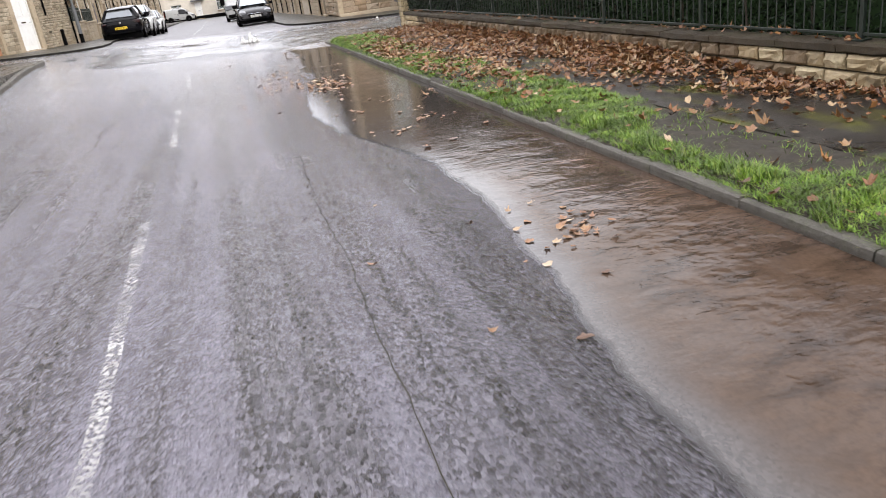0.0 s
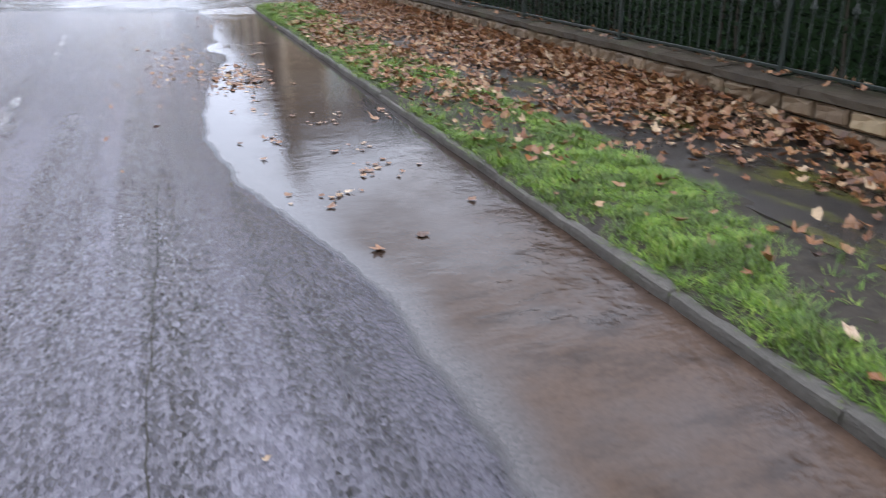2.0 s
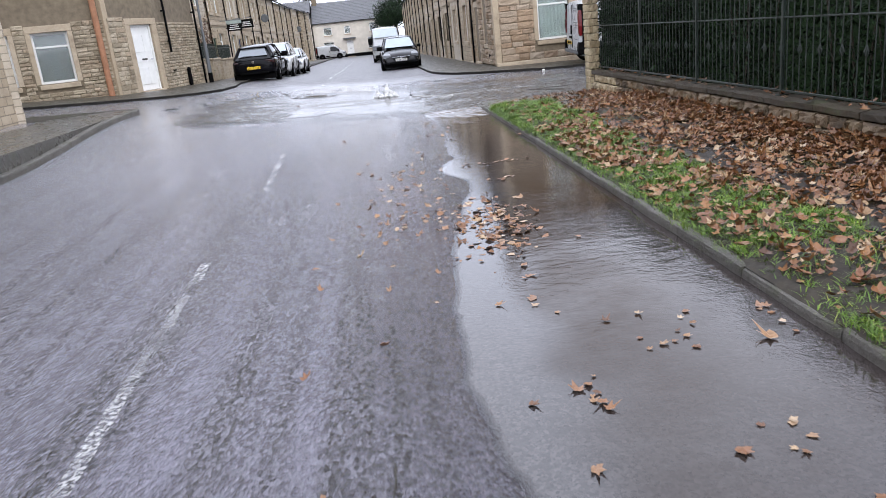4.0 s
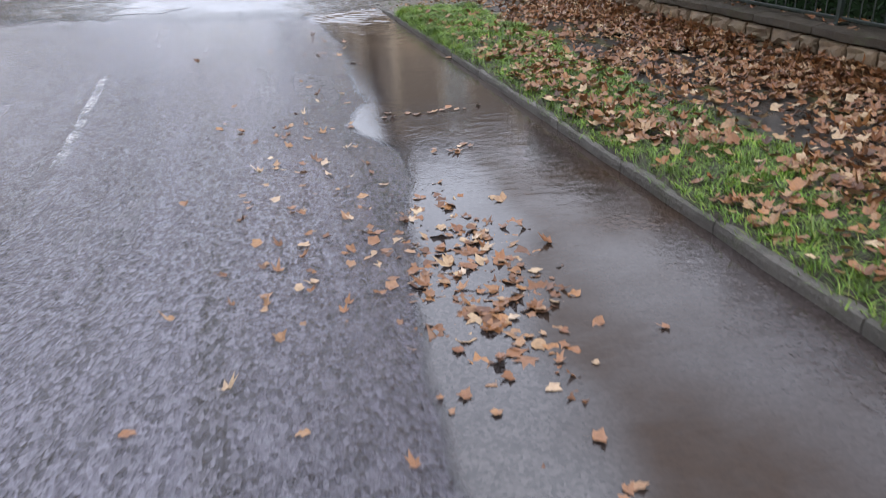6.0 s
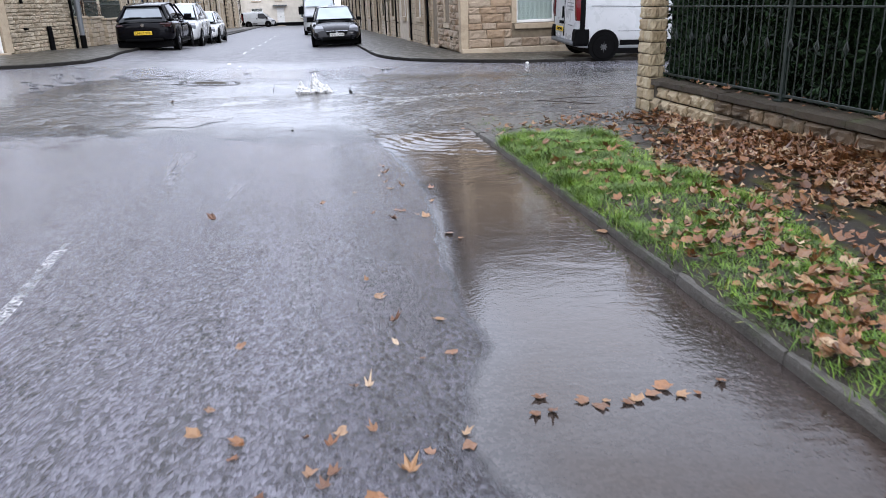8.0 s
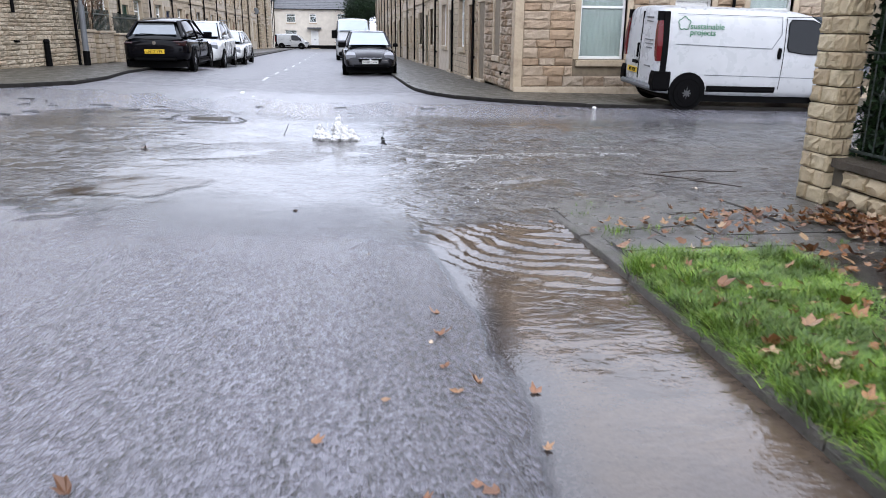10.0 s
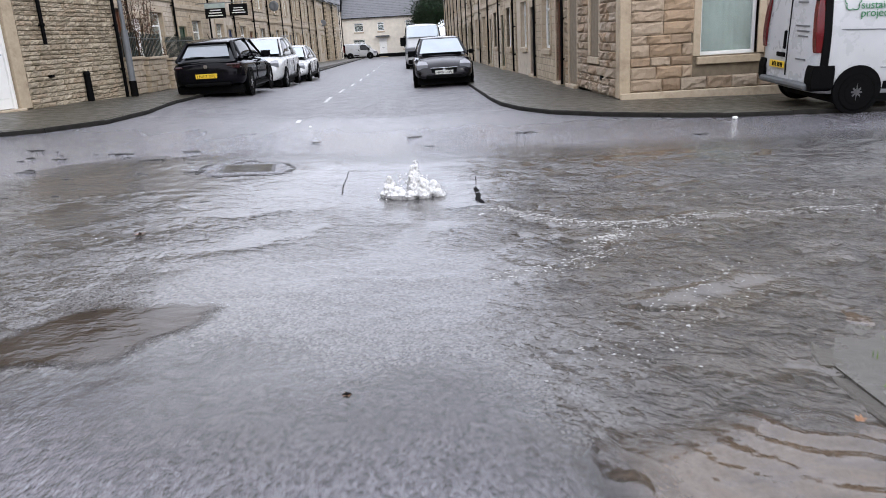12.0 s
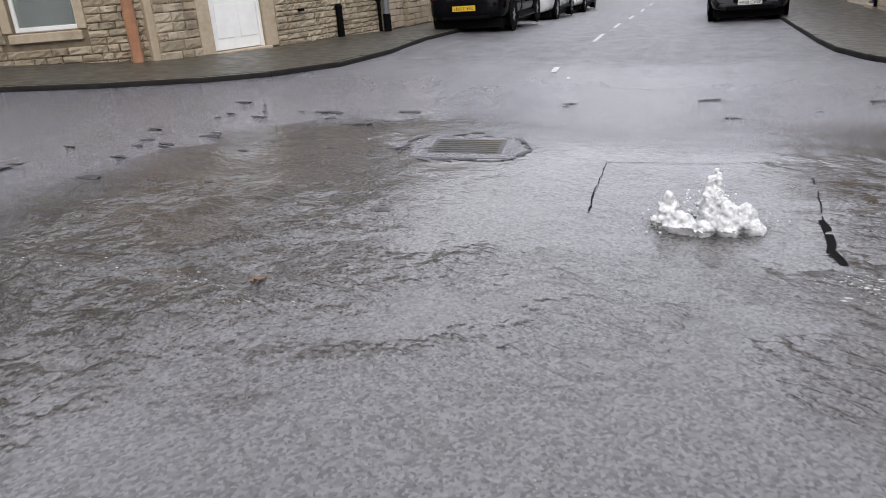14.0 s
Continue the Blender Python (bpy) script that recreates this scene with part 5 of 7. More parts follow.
def hatchback(name, m, label, paint, length, width, height, front=True, tall=False, rim=None, group="parked cars", plates=("", "")):
    """A small car: body, glasshouse, roof, lamps, wheels. front: which end the street sees decides nothing but the plates."""
    car = empty(name, m, label, "car", group)
    L, W, H = length / 2, width / 2, height
    lo = 0.24 if not tall else 0.28
    belt = H * 0.63
    bonnet = H * (0.60 if not tall else 0.62)

    def ring(x, z0, z1, w, nose=1.0):
        zm = z0 + (z1 - z0) * 0.45
        return mirrored(x, [(0.0, z0), (w * 0.82 * nose, z0), (w * 0.97 * nose, z0 + 0.07), (w * 1.0 * nose, zm), (w * 0.985 * nose, z1 - 0.13), (w * 0.93 * nose, z1 - 0.03), (w * 0.6 * nose, z1 + 0.01), (0.0, z1 + 0.03)])

    rings = [ring(-L, 0.44, belt - 0.2, W, 0.66), ring(-L + 0.05, 0.36, belt - 0.1, W, 0.84), ring(-L + 0.2, 0.29, belt - 0.02, W, 0.95), ring(-L + 0.45, lo, belt, W, 0.99), ring(-L + 0.9, lo, belt, W), ring(0.0, lo, belt - 0.01, W),
             ring(L - 1.35, lo, belt - 0.03, W), ring(L - 1.05, lo, bonnet, W), ring(L - 0.5, lo, bonnet - 0.09, W, 0.985), ring(L - 0.16, lo + 0.02, bonnet - 0.19, W, 0.93), ring(L - 0.02, 0.26, bonnet - 0.33, W, 0.80), ring(L, 0.32, bonnet - 0.42, W, 0.74)]
    rounded(part("body", loft(rings), paint, car, "", True))

    def top(x, z0, z1, w0, w1):
        return mirrored(x, [(0.0, z0), (w0, z0), (w0 + (w1 - w0) * 0.5, z0 + (z1 - z0) * 0.5 + 0.02), (w1, z1 - 0.035), (w1 * 0.82, z1), (0.0, z1 + 0.02)])

    b = belt - 0.02
    g = [top(-L + 0.08, b - 0.06, b - 0.02, W * 0.84, W * 0.80), top(-L + 0.16, b - 0.03, b + 0.05, W * 0.88, W * 0.76), top(-L + 0.66, b, H - 0.12, W * 0.92, W * 0.60), top(-L + 1.15, b, H - 0.035, W * 0.93, W * 0.66), top(-0.2, b, H - 0.02, W * 0.93, W * 0.69),
         top(0.35, b, H - 0.07, W * 0.93, W * 0.67), top(L - 1.2, b, b + 0.06, W * 0.88, W * 0.8), top(L - 1.02, b - 0.02, b + 0.01, W * 0.84, W * 0.8)]
    rounded(part("glasshouse", loft(g), M["car_glass"], car, "dark side and rear glass", True))
    r = [mirrored(x, [(0.0, z), (w, z - 0.045), (w + 0.012, z - 0.012), (w * 0.8, z + 0.018), (0.0, z + 0.034)]) for x, z, w in ((-L + 0.5, H - 0.155, W * 0.585), (-L + 0.62, H - 0.115, W * 0.60), (-L + 1.15, H - 0.035, W * 0.665), (-0.2, H - 0.02, W * 0.695), (0.4, H - 0.07, W * 0.67))]
    rounded(part("roof", loft(r), paint, car, "", True))
    part("roof_spoiler", boxed(-L + 0.43, -W * 0.57, H - 0.15, -L + 0.62, W * 0.57, H - 0.115, bevel=0.012), paint, car)
    # windscreen, a bright pane with the mirrored sky partly put into its colour
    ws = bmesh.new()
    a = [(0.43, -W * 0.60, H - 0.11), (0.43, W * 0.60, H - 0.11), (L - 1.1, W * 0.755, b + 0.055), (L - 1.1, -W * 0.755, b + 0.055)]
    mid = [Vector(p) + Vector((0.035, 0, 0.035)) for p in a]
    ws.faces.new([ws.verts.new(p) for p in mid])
    part("windscreen", ws, M["screen_glass"], car, "windscreen with the pale sky's sheen put into its colour")
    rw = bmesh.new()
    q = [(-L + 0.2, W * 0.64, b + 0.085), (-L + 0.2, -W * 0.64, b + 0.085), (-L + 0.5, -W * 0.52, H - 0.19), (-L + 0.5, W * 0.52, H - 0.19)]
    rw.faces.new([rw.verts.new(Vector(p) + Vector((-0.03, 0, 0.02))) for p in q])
    part("rear_window", rw, M["rear_glass"], car, "rear window with the pale sky's sheen put into its colour")
    for s in (1, -1):
        pil = bmesh.new()
        tube(pil, (L - 1.1, s * W * 0.855, b + 0.02), (0.40, s * W * 0.66, H - 0.085), 0.032, seg=6)
        part("pillar", pil, paint, car)
        pil = bmesh.new()
        tube(pil, (-0.35, s * W * 0.925, b), (-0.4, s * W * 0.69, H - 0.05), 0.03, seg=6)
        part("pillar", pil, paint, car)
        pil = bmesh.new()
        tube(pil, (-L + 0.2, s * W * 0.81, b + 0.01), (-L + 0.66, s * W * 0.605, H - 0.13), 0.055, seg=8)
        tube(pil, (-L + 0.55, s * W * 0.86, b + 0.01), (-L + 0.75, s * W * 0.625, H - 0.12), 0.05, seg=8)
        part("pillar", pil, paint, car)
        mir = boxed(L - 1.38, s * W * 0.93, b + 0.02, L - 1.22, s * (W * 0.93 + 0.17), b + 0.14, bevel=0.03)
        part("door_mirror", mir, paint if name != "dark_estate_car" else M["black"], car)
        hl = loft([mirrored(L - 0.42, [(0.0, bonnet - 0.22), (0.12, bonnet - 0.22), (0.12, bonnet - 0.12), (0.0, bonnet - 0.1)]), mirrored(L - 0.14, [(0.0, bonnet - 0.33), (0.16, bonnet - 0.33), (0.16, bonnet - 0.2), (0.0, bonnet - 0.19)])])
        for v in hl.verts:
            v.co.y += s * W * 0.70
            v.co.x += 0.05
        part("headlamp", hl, M["clear_lens"], car, "clear headlamp")
        tl = boxed(-L + 0.045, s * W * 0.60, belt - 0.19, -L + 0.24, s * W * 0.89, belt - 0.115, bevel=0.03)
        part("tail_lamp", tl, M["smoked_lens"] if paint is M["black_car"] else M["red_lens"], car, "dark red tail lamp")
        fog = boxed(L - 0.14, s * W * 0.58, 0.36, L - 0.03, s * W * 0.80, 0.46, bevel=0.02)
        part("fog_lamp", fog, M["black"], car)
        for xx in (-length * 0.30, length * 0.31):
            part("wheel_arch", tube(bmesh.new(), (xx, s * (W - 0.03), 0.34), (xx, s * (W + 0.006), 0.34), 0.37, seg=24), M["black"], car)
        sill = boxed(-length * 0.22, s * (W - 0.04), lo - 0.02, length * 0.23, s * (W + 0.004), lo + 0.09, bevel=0.02)
        part("sill", sill, M["black"], car)
        seam = bmesh.new()
        for xx in (-0.42, L - 1.25):
            box(seam, xx, s * (W * 0.985), lo + 0.12, xx + 0.012, s * (W + 0.004), belt - 0.12)
        part("door_gap", seam, M["ink"], car)
        part("door_handle", boxed(-0.3, s * W * 0.985, belt - 0.2, -0.12, s * (W + 0.02), belt - 0.165, bevel=0.01), paint, car)
        for xx in (-length * 0.30, length * 0.31):
            wheel(car, xx, s * (W + 0.012), 0.325 if not tall else 0.36, rim or M["alloy"])
    # Black floor box, added to give the dark shade beneath the car.
    part("underbody", boxed(-L + 0.25, -W * 0.88, 0.12, L - 0.25, W * 0.88, 0.3), M["black"], car)
    part("rear_bumper", boxed(-L + 0.0, -W * 0.62, 0.31, -L + 0.2, W * 0.62, 0.40, bevel=0.03), M["black"], car)
    part("front_grille", boxed(L - 0.2, -W * 0.42, bonnet - 0.44, L + 0.012, W * 0.42, bonnet - 0.30, bevel=0.03), M["black"], car, "dark front grille")
    part("grille_bar", boxed(L - 0.1, -W * 0.44, bonnet - 0.30, L + 0.018, W * 0.44, bonnet - 0.282, bevel=0.006), M["chrome"], car)
    part("air_intake", boxed(L - 0.2, -W * 0.6, 0.27, L + 0.012, W * 0.6, 0.40, bevel=0.03), M["black"], car)
    bd = tube(bmesh.new(), (L, 0, bonnet - 0.36), (L + 0.024, 0, bonnet - 0.36), 0.05, seg=14)
    part("badge", bd, M["chrome"], car, "plain round badge")
    bd = tube(bmesh.new(), (-L - 0.012, 0, belt - 0.14), (-L + 0.04, 0, belt - 0.14), 0.05, seg=14)
    part("badge", bd, M["chrome"], car, "plain round badge")
    plate(car, L + 0.02, 0.46, False, M["white_plate"], plates[0])
    plate(car, -L - 0.03, 0.56, True, M["yellow_plate"], plates[1])
    wp = tube(bmesh.new(), (-L + 0.06, 0.0, b + 0.11), (-L + 0.09, 0.36, b + 0.12), 0.01, seg=5)
    part("wiper", wp, M["black"], car)
    part("aerial", tube(bmesh.new(), (-L + 0.75, 0, H - 0.02), (-L + 0.6, 0, H + 0.1), 0.012, 0.004, seg=5), M["black"], car)
    if tall:
        for s in (1, -1):
            part("roof_rail", boxed(-L + 0.7, s * W * 0.68, H, 0.2, s * W * 0.72, H + 0.035, bevel=0.01), M["lead"], car)
    return car


def parked(x, y, heading):
    return pose(x, y, gz(x, y) + (0.0), 0, 0, heading)


hatchback("black_hatchback_car", parked(-4.02, 41.1, 90), "glossy black hatchback parked by the kerb with yellow rear plate", M["black_car"], 4.37, 1.80, 1.47, plates=("", "LN17 YFL"))
hatchback("white_suv_car", parked(-4.1, 47.2, -90), "white sport utility car parked facing down the street", M["white_car"], 4.5, 1.84, 1.68, tall=True)
hatchback("white_saloon_car", parked(-4.0, 52.6, -90), "white car parked behind the white sport utility car", M["white_car"], 4.4, 1.79, 1.43)
hatchback("dark_estate_car", parked(1.96, 44.4, -90), "dark grey estate car with pale windscreen parked by the pavement", M["grey_car"], 4.5, 1.78, 1.46, plates=("HF08 CVW", ""))


def panel_van(name, m, label, L, W, H, lettered=False, near_sides=(1, -1)):
    van = empty(name, m, label, "van", "parked vans")
    w = W / 2

    def ring(x, z0, z1, k=1.0, tuck=0.1):
        return mirrored(x, [(0.0, z0), (w * 0.9 * k, z0), (w * 0.985 * k, z0 + 0.08), (w * k, z0 + (z1 - z0) * 0.35), (w * 0.985 * k, z0 + (z1 - z0) * 0.55), (w * k - tuck, z1 - 0.1), (w * k - tuck - 0.09, z1 - 0.02), (0.0, z1 + 0.015)])

    back, front = -L / 2, L / 2
    gap = front - 1.95
    tall = H - 0.3

    def flank(z):
        return float(np.interp(z, (0.3, 0.38, 0.3 + tall * 0.35, 0.3 + tall * 0.55, H - 0.1), (w * 0.9, w * 0.985, w, w * 0.985, w - 0.1)))

    def on_side(s, x0, x1, z0, z1, proud=0.008, deep=0.05, taper=0.0, shrink=0.0):
        """A panel that follows the van's flank; taper leans its hind edge inwards at both ends."""
        bm = bmesh.new()
        cols = []
        for i in range(9):
            t = i / 8
            z = z0 + (z1 - z0) * t
            e = taper * (abs(2 * t - 1) ** 3)
            y = flank(z) - shrink
            cols.append([bm.verts.new(q) for q in ((x0 + e, s * (y + proud * 0.4), z), (x0 + e + 0.012, s * (y + proud), z), (x1 - e * 0.5 - 0.012, s * (y + proud), z), (x1 - e * 0.5, s * (y + proud * 0.3), z), (x1 - e * 0.5, s * (y - deep), z), (x0 + e, s * (y - deep), z))])
        for u, v in zip(cols, cols[1:]):
            for i in range(6):
                j = (i + 1) % 6
                bm.faces.new((u[i], u[j], v[j], v[i]))
        bm.faces.new(cols[0])
        bm.faces.new(cols[-1])
        bmesh.ops.recalc_face_normals(bm, faces=bm.faces)
        return bm

    def line_on_side(s, pts, r=0.005):
        bm = bmesh.new()
        p = resample(pts, 0.12)
        for a, b in zip(p, p[1:]):
            tube(bm, (a.x, s * (flank(a.y) - 0.001), a.y), (b.x, s * (flank(b.y) - 0.001), b.y), r, seg=5)
        return bm

    rings = [ring(back, 0.36, H - 0.1, 0.96), ring(back + 0.05, 0.30, H - 0.02, 0.985), ring(back + 0.3, 0.22, H), ring(0.0, 0.22, H), ring(front - 1.5, 0.22, H - 0.01), ring(front - 1.15, 0.22, H - 0.12, 1.0, 0.13), ring(front - 0.68, 0.22, H * 0.68, 1.0, 0.11),
             ring(front - 0.52, 0.22, H * 0.6, 0.99, 0.06), ring(front - 0.2, 0.22, H * 0.5, 0.95, 0.06), ring(front, 0.36, H * 0.38, 0.86, 0.05)]
    rounded(part("body", loft(rings), M["van_white"], van, "", True), 1)
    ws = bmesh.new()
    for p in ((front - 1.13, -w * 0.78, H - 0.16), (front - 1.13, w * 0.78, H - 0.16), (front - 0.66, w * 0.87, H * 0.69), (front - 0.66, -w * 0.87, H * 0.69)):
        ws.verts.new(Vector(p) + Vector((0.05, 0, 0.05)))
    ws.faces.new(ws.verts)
    # The pane's pale colour carries the sky's reflection.
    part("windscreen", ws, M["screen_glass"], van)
    for s in (1, -1):
        cw = bmesh.new()
        pts = [(gap + 0.1, 0.60), (gap + 0.06, 0.64), (gap + 0.06, 0.87), (gap + 0.11, 0.905), (gap + 0.55, 0.905), (gap + 0.72, 0.87), (gap + 1.02, 0.70), (gap + 1.06, 0.63), (gap + 1.02, 0.60), (gap + 0.7, 0.575), (gap + 0.45, 0.575)]
        f = [cw.verts.new((x, s * (flank(z * H) + 0.008), z * H)) for x, z in pts]
        cw.faces.new(f if s < 0 else f[::-1])
        part("cab_window", cw, M["car_glass"], van, "dark cab door window")
        part("window_seal", line_on_side(s, [(x, z * H) for x, z in pts + pts[:1]], 0.013), M["black"], van)
        part("door_gap", line_on_side(s, [(gap, 0.42), (gap, H * 0.93), (gap + 0.55, H * 0.94), (gap + 0.78, H * 0.89)], 0.006), M["ink"], van)
        part("door_gap", line_on_side(s, [(gap + 1.12, 0.6), (gap + 1.14, H * 0.6)], 0.006), M["ink"], van)
        part("panel_groove", line_on_side(s, [(back + 0.36, H * 0.93), (gap - 0.1, H * 0.93), (gap - 0.08, H * 0.76), (gap - 0.26, H * 0.62), (back + 0.36, H * 0.64)], 0.006), M["lead"], van, "pressed groove round the side panel")
        part("panel_groove", line_on_side(s, [(back + 1.02, H * 0.345), (front - 0.95, H * 0.335)], 0.007), M["lead"], van)
        part("handle", on_side(s, gap - 0.13, gap - 0.05, H * 0.52, H * 0.63, 0.03, 0.02, 0.015), M["black"], van, "black door handle")
        part("side_moulding", on_side(s, back + 1.1, gap - 0.06, 0.31, 0.46, 0.014), M["black"], van, "black side rubbing panel")
        part("corner_trim", on_side(s, back - 0.03, back + 0.33, 0.33, H * 0.37, 0.012, 0.2, 0.03), M["black"], van, "black rear bumper corner")
        part("corner_post", on_side(s, back + 0.09, back + 0.21, H * 0.34, H * 0.95, 0.006, 0.03), M["black"], van, "black strip beside the tail lamp")
        part("tail_lamp", on_side(s, back - 0.022, back + 0.10, H * 0.47, H * 0.86, 0.012, 0.10, 0.03, 0.012), M["red_lens"], van, "tall red tail lamp")
        part("tail_lamp_pod", on_side(s, back - 0.012, back + 0.10, H * 0.86, H * 0.95, 0.004, 0.08, 0.0, 0.012), M["black"], van)
        mir = boxed(front - 0.98, s * (w - 0.02), H * 0.54, front - 0.84, s * (w + 0.2), H * 0.70, bevel=0.04)
        part("door_mirror", mir, M["black"], van)
        hl = boxed(front - 0.42, s * w * 0.5, H * 0.37, front - 0.06, s * w * 0.93, H * 0.47, bevel=0.05)
        part("headlamp", hl, M["clear_lens"], van)
        for x in (back + 0.70, front - 0.83):
            part("wheel_arch", tube(bmesh.new(), (x, s * (w - 0.05), 0.34), (x, s * (w + 0.004), 0.34), 0.37, seg=28), M["black"], van)
            wheel(van, x, s * (w + 0.008), 0.305, M["steel"], 0.22, 8)
    part("rear_bumper", boxed(back - 0.07, -w * 0.86, 0.34, back + 0.1, w * 0.86, 0.44, bevel=0.03), M["lead"], van, "scuffed grey rear step")
    # Black floor box that doubles as the shadow below the van.
    part("underbody", boxed(back + 0.4, -w * 0.9, 0.14, front - 0.3, w * 0.9, 0.30), M["black"], van)
    part("rear_door_gap", boxed(back - 0.008, -0.008, 0.5, back + 0.05, 0.008, H - 0.12), M["ink"], van)
    part("rear_handle", boxed(back - 0.035, 0.06, H * 0.47, back + 0.02, 0.11, H * 0.62, bevel=0.018), M["black"], van)
    part("plate_recess", boxed(back - 0.02, 0.06, 0.78, back + 0.03, 0.34, 0.85, bevel=0.01), M["black"], van)
    for z, y0, y1 in ((H * 0.88, -0.5, -0.15), (H * 0.84, -0.5, -0.2), (H * 0.66, -0.62, -0.2), (H * 0.62, -0.62, -0.25), (H * 0.58, -0.6, -0.3), (H * 0.4, -0.6, -0.3)):
        if lettered:
            part("writing_bar", boxed(back - 0.006, y0, z, back + 0.02, y1, z + 0.022), M["lead"], van)
    part("grille", boxed(front - 0.1, -w * 0.45, H * 0.3, front + 0.01, w * 0.45, H * 0.36, bevel=0.02), M["black"], van)
    part("front_bumper", boxed(front - 0.25, -w * 0.86, 0.28, front + 0.03, w * 0.86, 0.52, bevel=0.05), M["black"], van)
    plate(van, front + 0.035, 0.42, False, M["white_plate"])
    rear = plate(van, back - 0.03, 0.66, True, M["yellow_plate"])
    rear.location.y = 0.24
    if lettered:
        me = text_mesh("sustainable\nprojects", 0.16)
        me.materials.append(M["green_ink"])
        o = new("lettering", me)
        o.parent = van
        o.matrix_basis = pose(back + 0.62, -(flank(H * 0.78) + 0.006), H * 0.79, 82, 0, 0)
        lg = bmesh.new()
        for k in range(5):
            a = math.pi * (0.4 * k + 0.5)
            for j in range(6):
                b0, b1 = a - 1.5 + 0.5 * j, a - 1.5 + 0.5 * (j + 1)
                c = (0.075 * math.cos(a), 0.075 * math.sin(a))
                tube(lg, (c[0] + 0.052 * math.cos(b0), c[1] + 0.052 * math.sin(b0), 0), (c[0] + 0.052 * math.cos(b1), c[1] + 0.052 * math.sin(b1), 0), 0.007, seg=5)
        logo = part("emblem", lg, M["green_ink"], van, "plain outlined flower emblem")
        logo.matrix_basis = pose(back + 0.5, -(flank(H * 0.84) + 0.004), H * 0.84, 82, 0, 0)
    return van


panel_van("white_panel_van", pose(9.36, 32.22, gz(8.5, 31.5) + 0.045, 2.6, 1.2, -1.0), "white panel van with green lettering parked at the kerb", 4.55, 1.84, 1.93, True)
panel_van("tall_white_van", parked(1.75, 63.6, -90), "tall white van parked behind the dark estate car", 5.2, 2.0, 2.35)
panel_van("small_white_van", parked(-4.4, 105.0, 0), "small white van standing at the end of the street", 3.7, 1.6, 1.65)

# ---- hedge behind the railings ----
def leaf_cloud(n, place, size, rnd, aspect=0.45, up=0.3):
    """n small folded leaves as plain vertex lists."""
    verts, faces = [], []
    for _ in range(n):
        c = Vector(place(rnd))
        s = rnd.uniform(*size)
        d = Vector((rnd.gauss(0, 1), rnd.gauss(0, 1), rnd.gauss(0, 1) - 0.4)).normalized()
        q = d.orthogonal().normalized()
        q.rotate(Matrix.Rotation(rnd.uniform(0, 6.28), 3, d))
        k = len(verts)
        nrm = d.cross(q) * s * 0.12
        verts += [c, c + d * s * 0.5 + q * s * aspect * 0.5 + nrm, c + d * s, c + d * s * 0.5 - q * s * aspect * 0.5 + nrm]
        faces += [(k, k + 1, k + 2), (k, k + 2, k + 3)]
    return [tuple(v) for v in verts], [], faces


def hedge():
    h = empty("hedge", pose(0, 0, 0), "dark glossy evergreen hedge growing close behind the railings", "hedge")
    rnd = random.Random(21)

    def spot(r):
        y = r.uniform(-8, 22.3)
        bulge = 0.22 * noise.noise((y * 0.8, 0, 1.0)) + 0.12 * noise.noise((y * 2.5, 2.0, 1.0))
        return (5.42 + bulge + abs(r.gauss(0, 0.2)), y, r.uniform(0.25, 2.75 + 0.4 * noise.noise((y * 0.7, 4.0, 0.0))))

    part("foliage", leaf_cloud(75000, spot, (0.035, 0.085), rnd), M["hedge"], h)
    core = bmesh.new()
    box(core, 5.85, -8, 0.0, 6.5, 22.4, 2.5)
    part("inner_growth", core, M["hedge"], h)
    st = bmesh.new()
    for k in range(60):
        y = rnd.uniform(-4, 22)
        tube(st, (5.6 + rnd.uniform(-0.1, 0.15), y, 0.0), (5.5 + rnd.uniform(-0.12, 0.2), y + rnd.uniform(-0.3, 0.3), rnd.uniform(1.4, 2.4)), 0.018, 0.006, seg=5)
    part("stem_growth", st, M["bark"], h)["kind"] = "stuff"
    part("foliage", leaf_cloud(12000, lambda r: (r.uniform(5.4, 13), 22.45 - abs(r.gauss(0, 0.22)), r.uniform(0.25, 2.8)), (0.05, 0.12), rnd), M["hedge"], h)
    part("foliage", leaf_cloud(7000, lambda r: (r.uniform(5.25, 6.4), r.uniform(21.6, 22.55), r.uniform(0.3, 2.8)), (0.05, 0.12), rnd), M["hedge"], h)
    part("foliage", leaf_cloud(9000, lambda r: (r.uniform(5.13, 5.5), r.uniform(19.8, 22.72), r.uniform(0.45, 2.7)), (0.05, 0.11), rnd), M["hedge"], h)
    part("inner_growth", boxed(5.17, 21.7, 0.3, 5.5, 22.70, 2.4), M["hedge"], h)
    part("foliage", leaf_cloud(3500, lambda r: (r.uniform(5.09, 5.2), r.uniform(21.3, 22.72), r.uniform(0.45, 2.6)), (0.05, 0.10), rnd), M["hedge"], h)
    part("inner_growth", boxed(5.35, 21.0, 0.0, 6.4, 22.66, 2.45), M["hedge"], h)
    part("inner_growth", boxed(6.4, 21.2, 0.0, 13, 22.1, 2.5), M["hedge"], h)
    part("bank", boxed(5.3, -8, -0.1, 9, 22.6, 0.3, bevel=0.05), M["mud"], h)


hedge()

# ---- grass ----
def mud_patch(x, y):
    """How bare the verge is."""
    m = smooth(0.15, 0.42, noise.noise((x * 1.5, y * 0.9, 11.0)) + 0.12)
    m = max(m, smooth(0.55, 0.2, math.hypot((x - 3.36) / 0.55, (y - 6.5) / 1.5) - 0.4) if y < 8.6 else 0)
    if y > 10:
        m = max(0.9 * m, 0.42 * smooth(10, 12, y) * (1 - smooth(18.2, 19.0, y)))
    return m


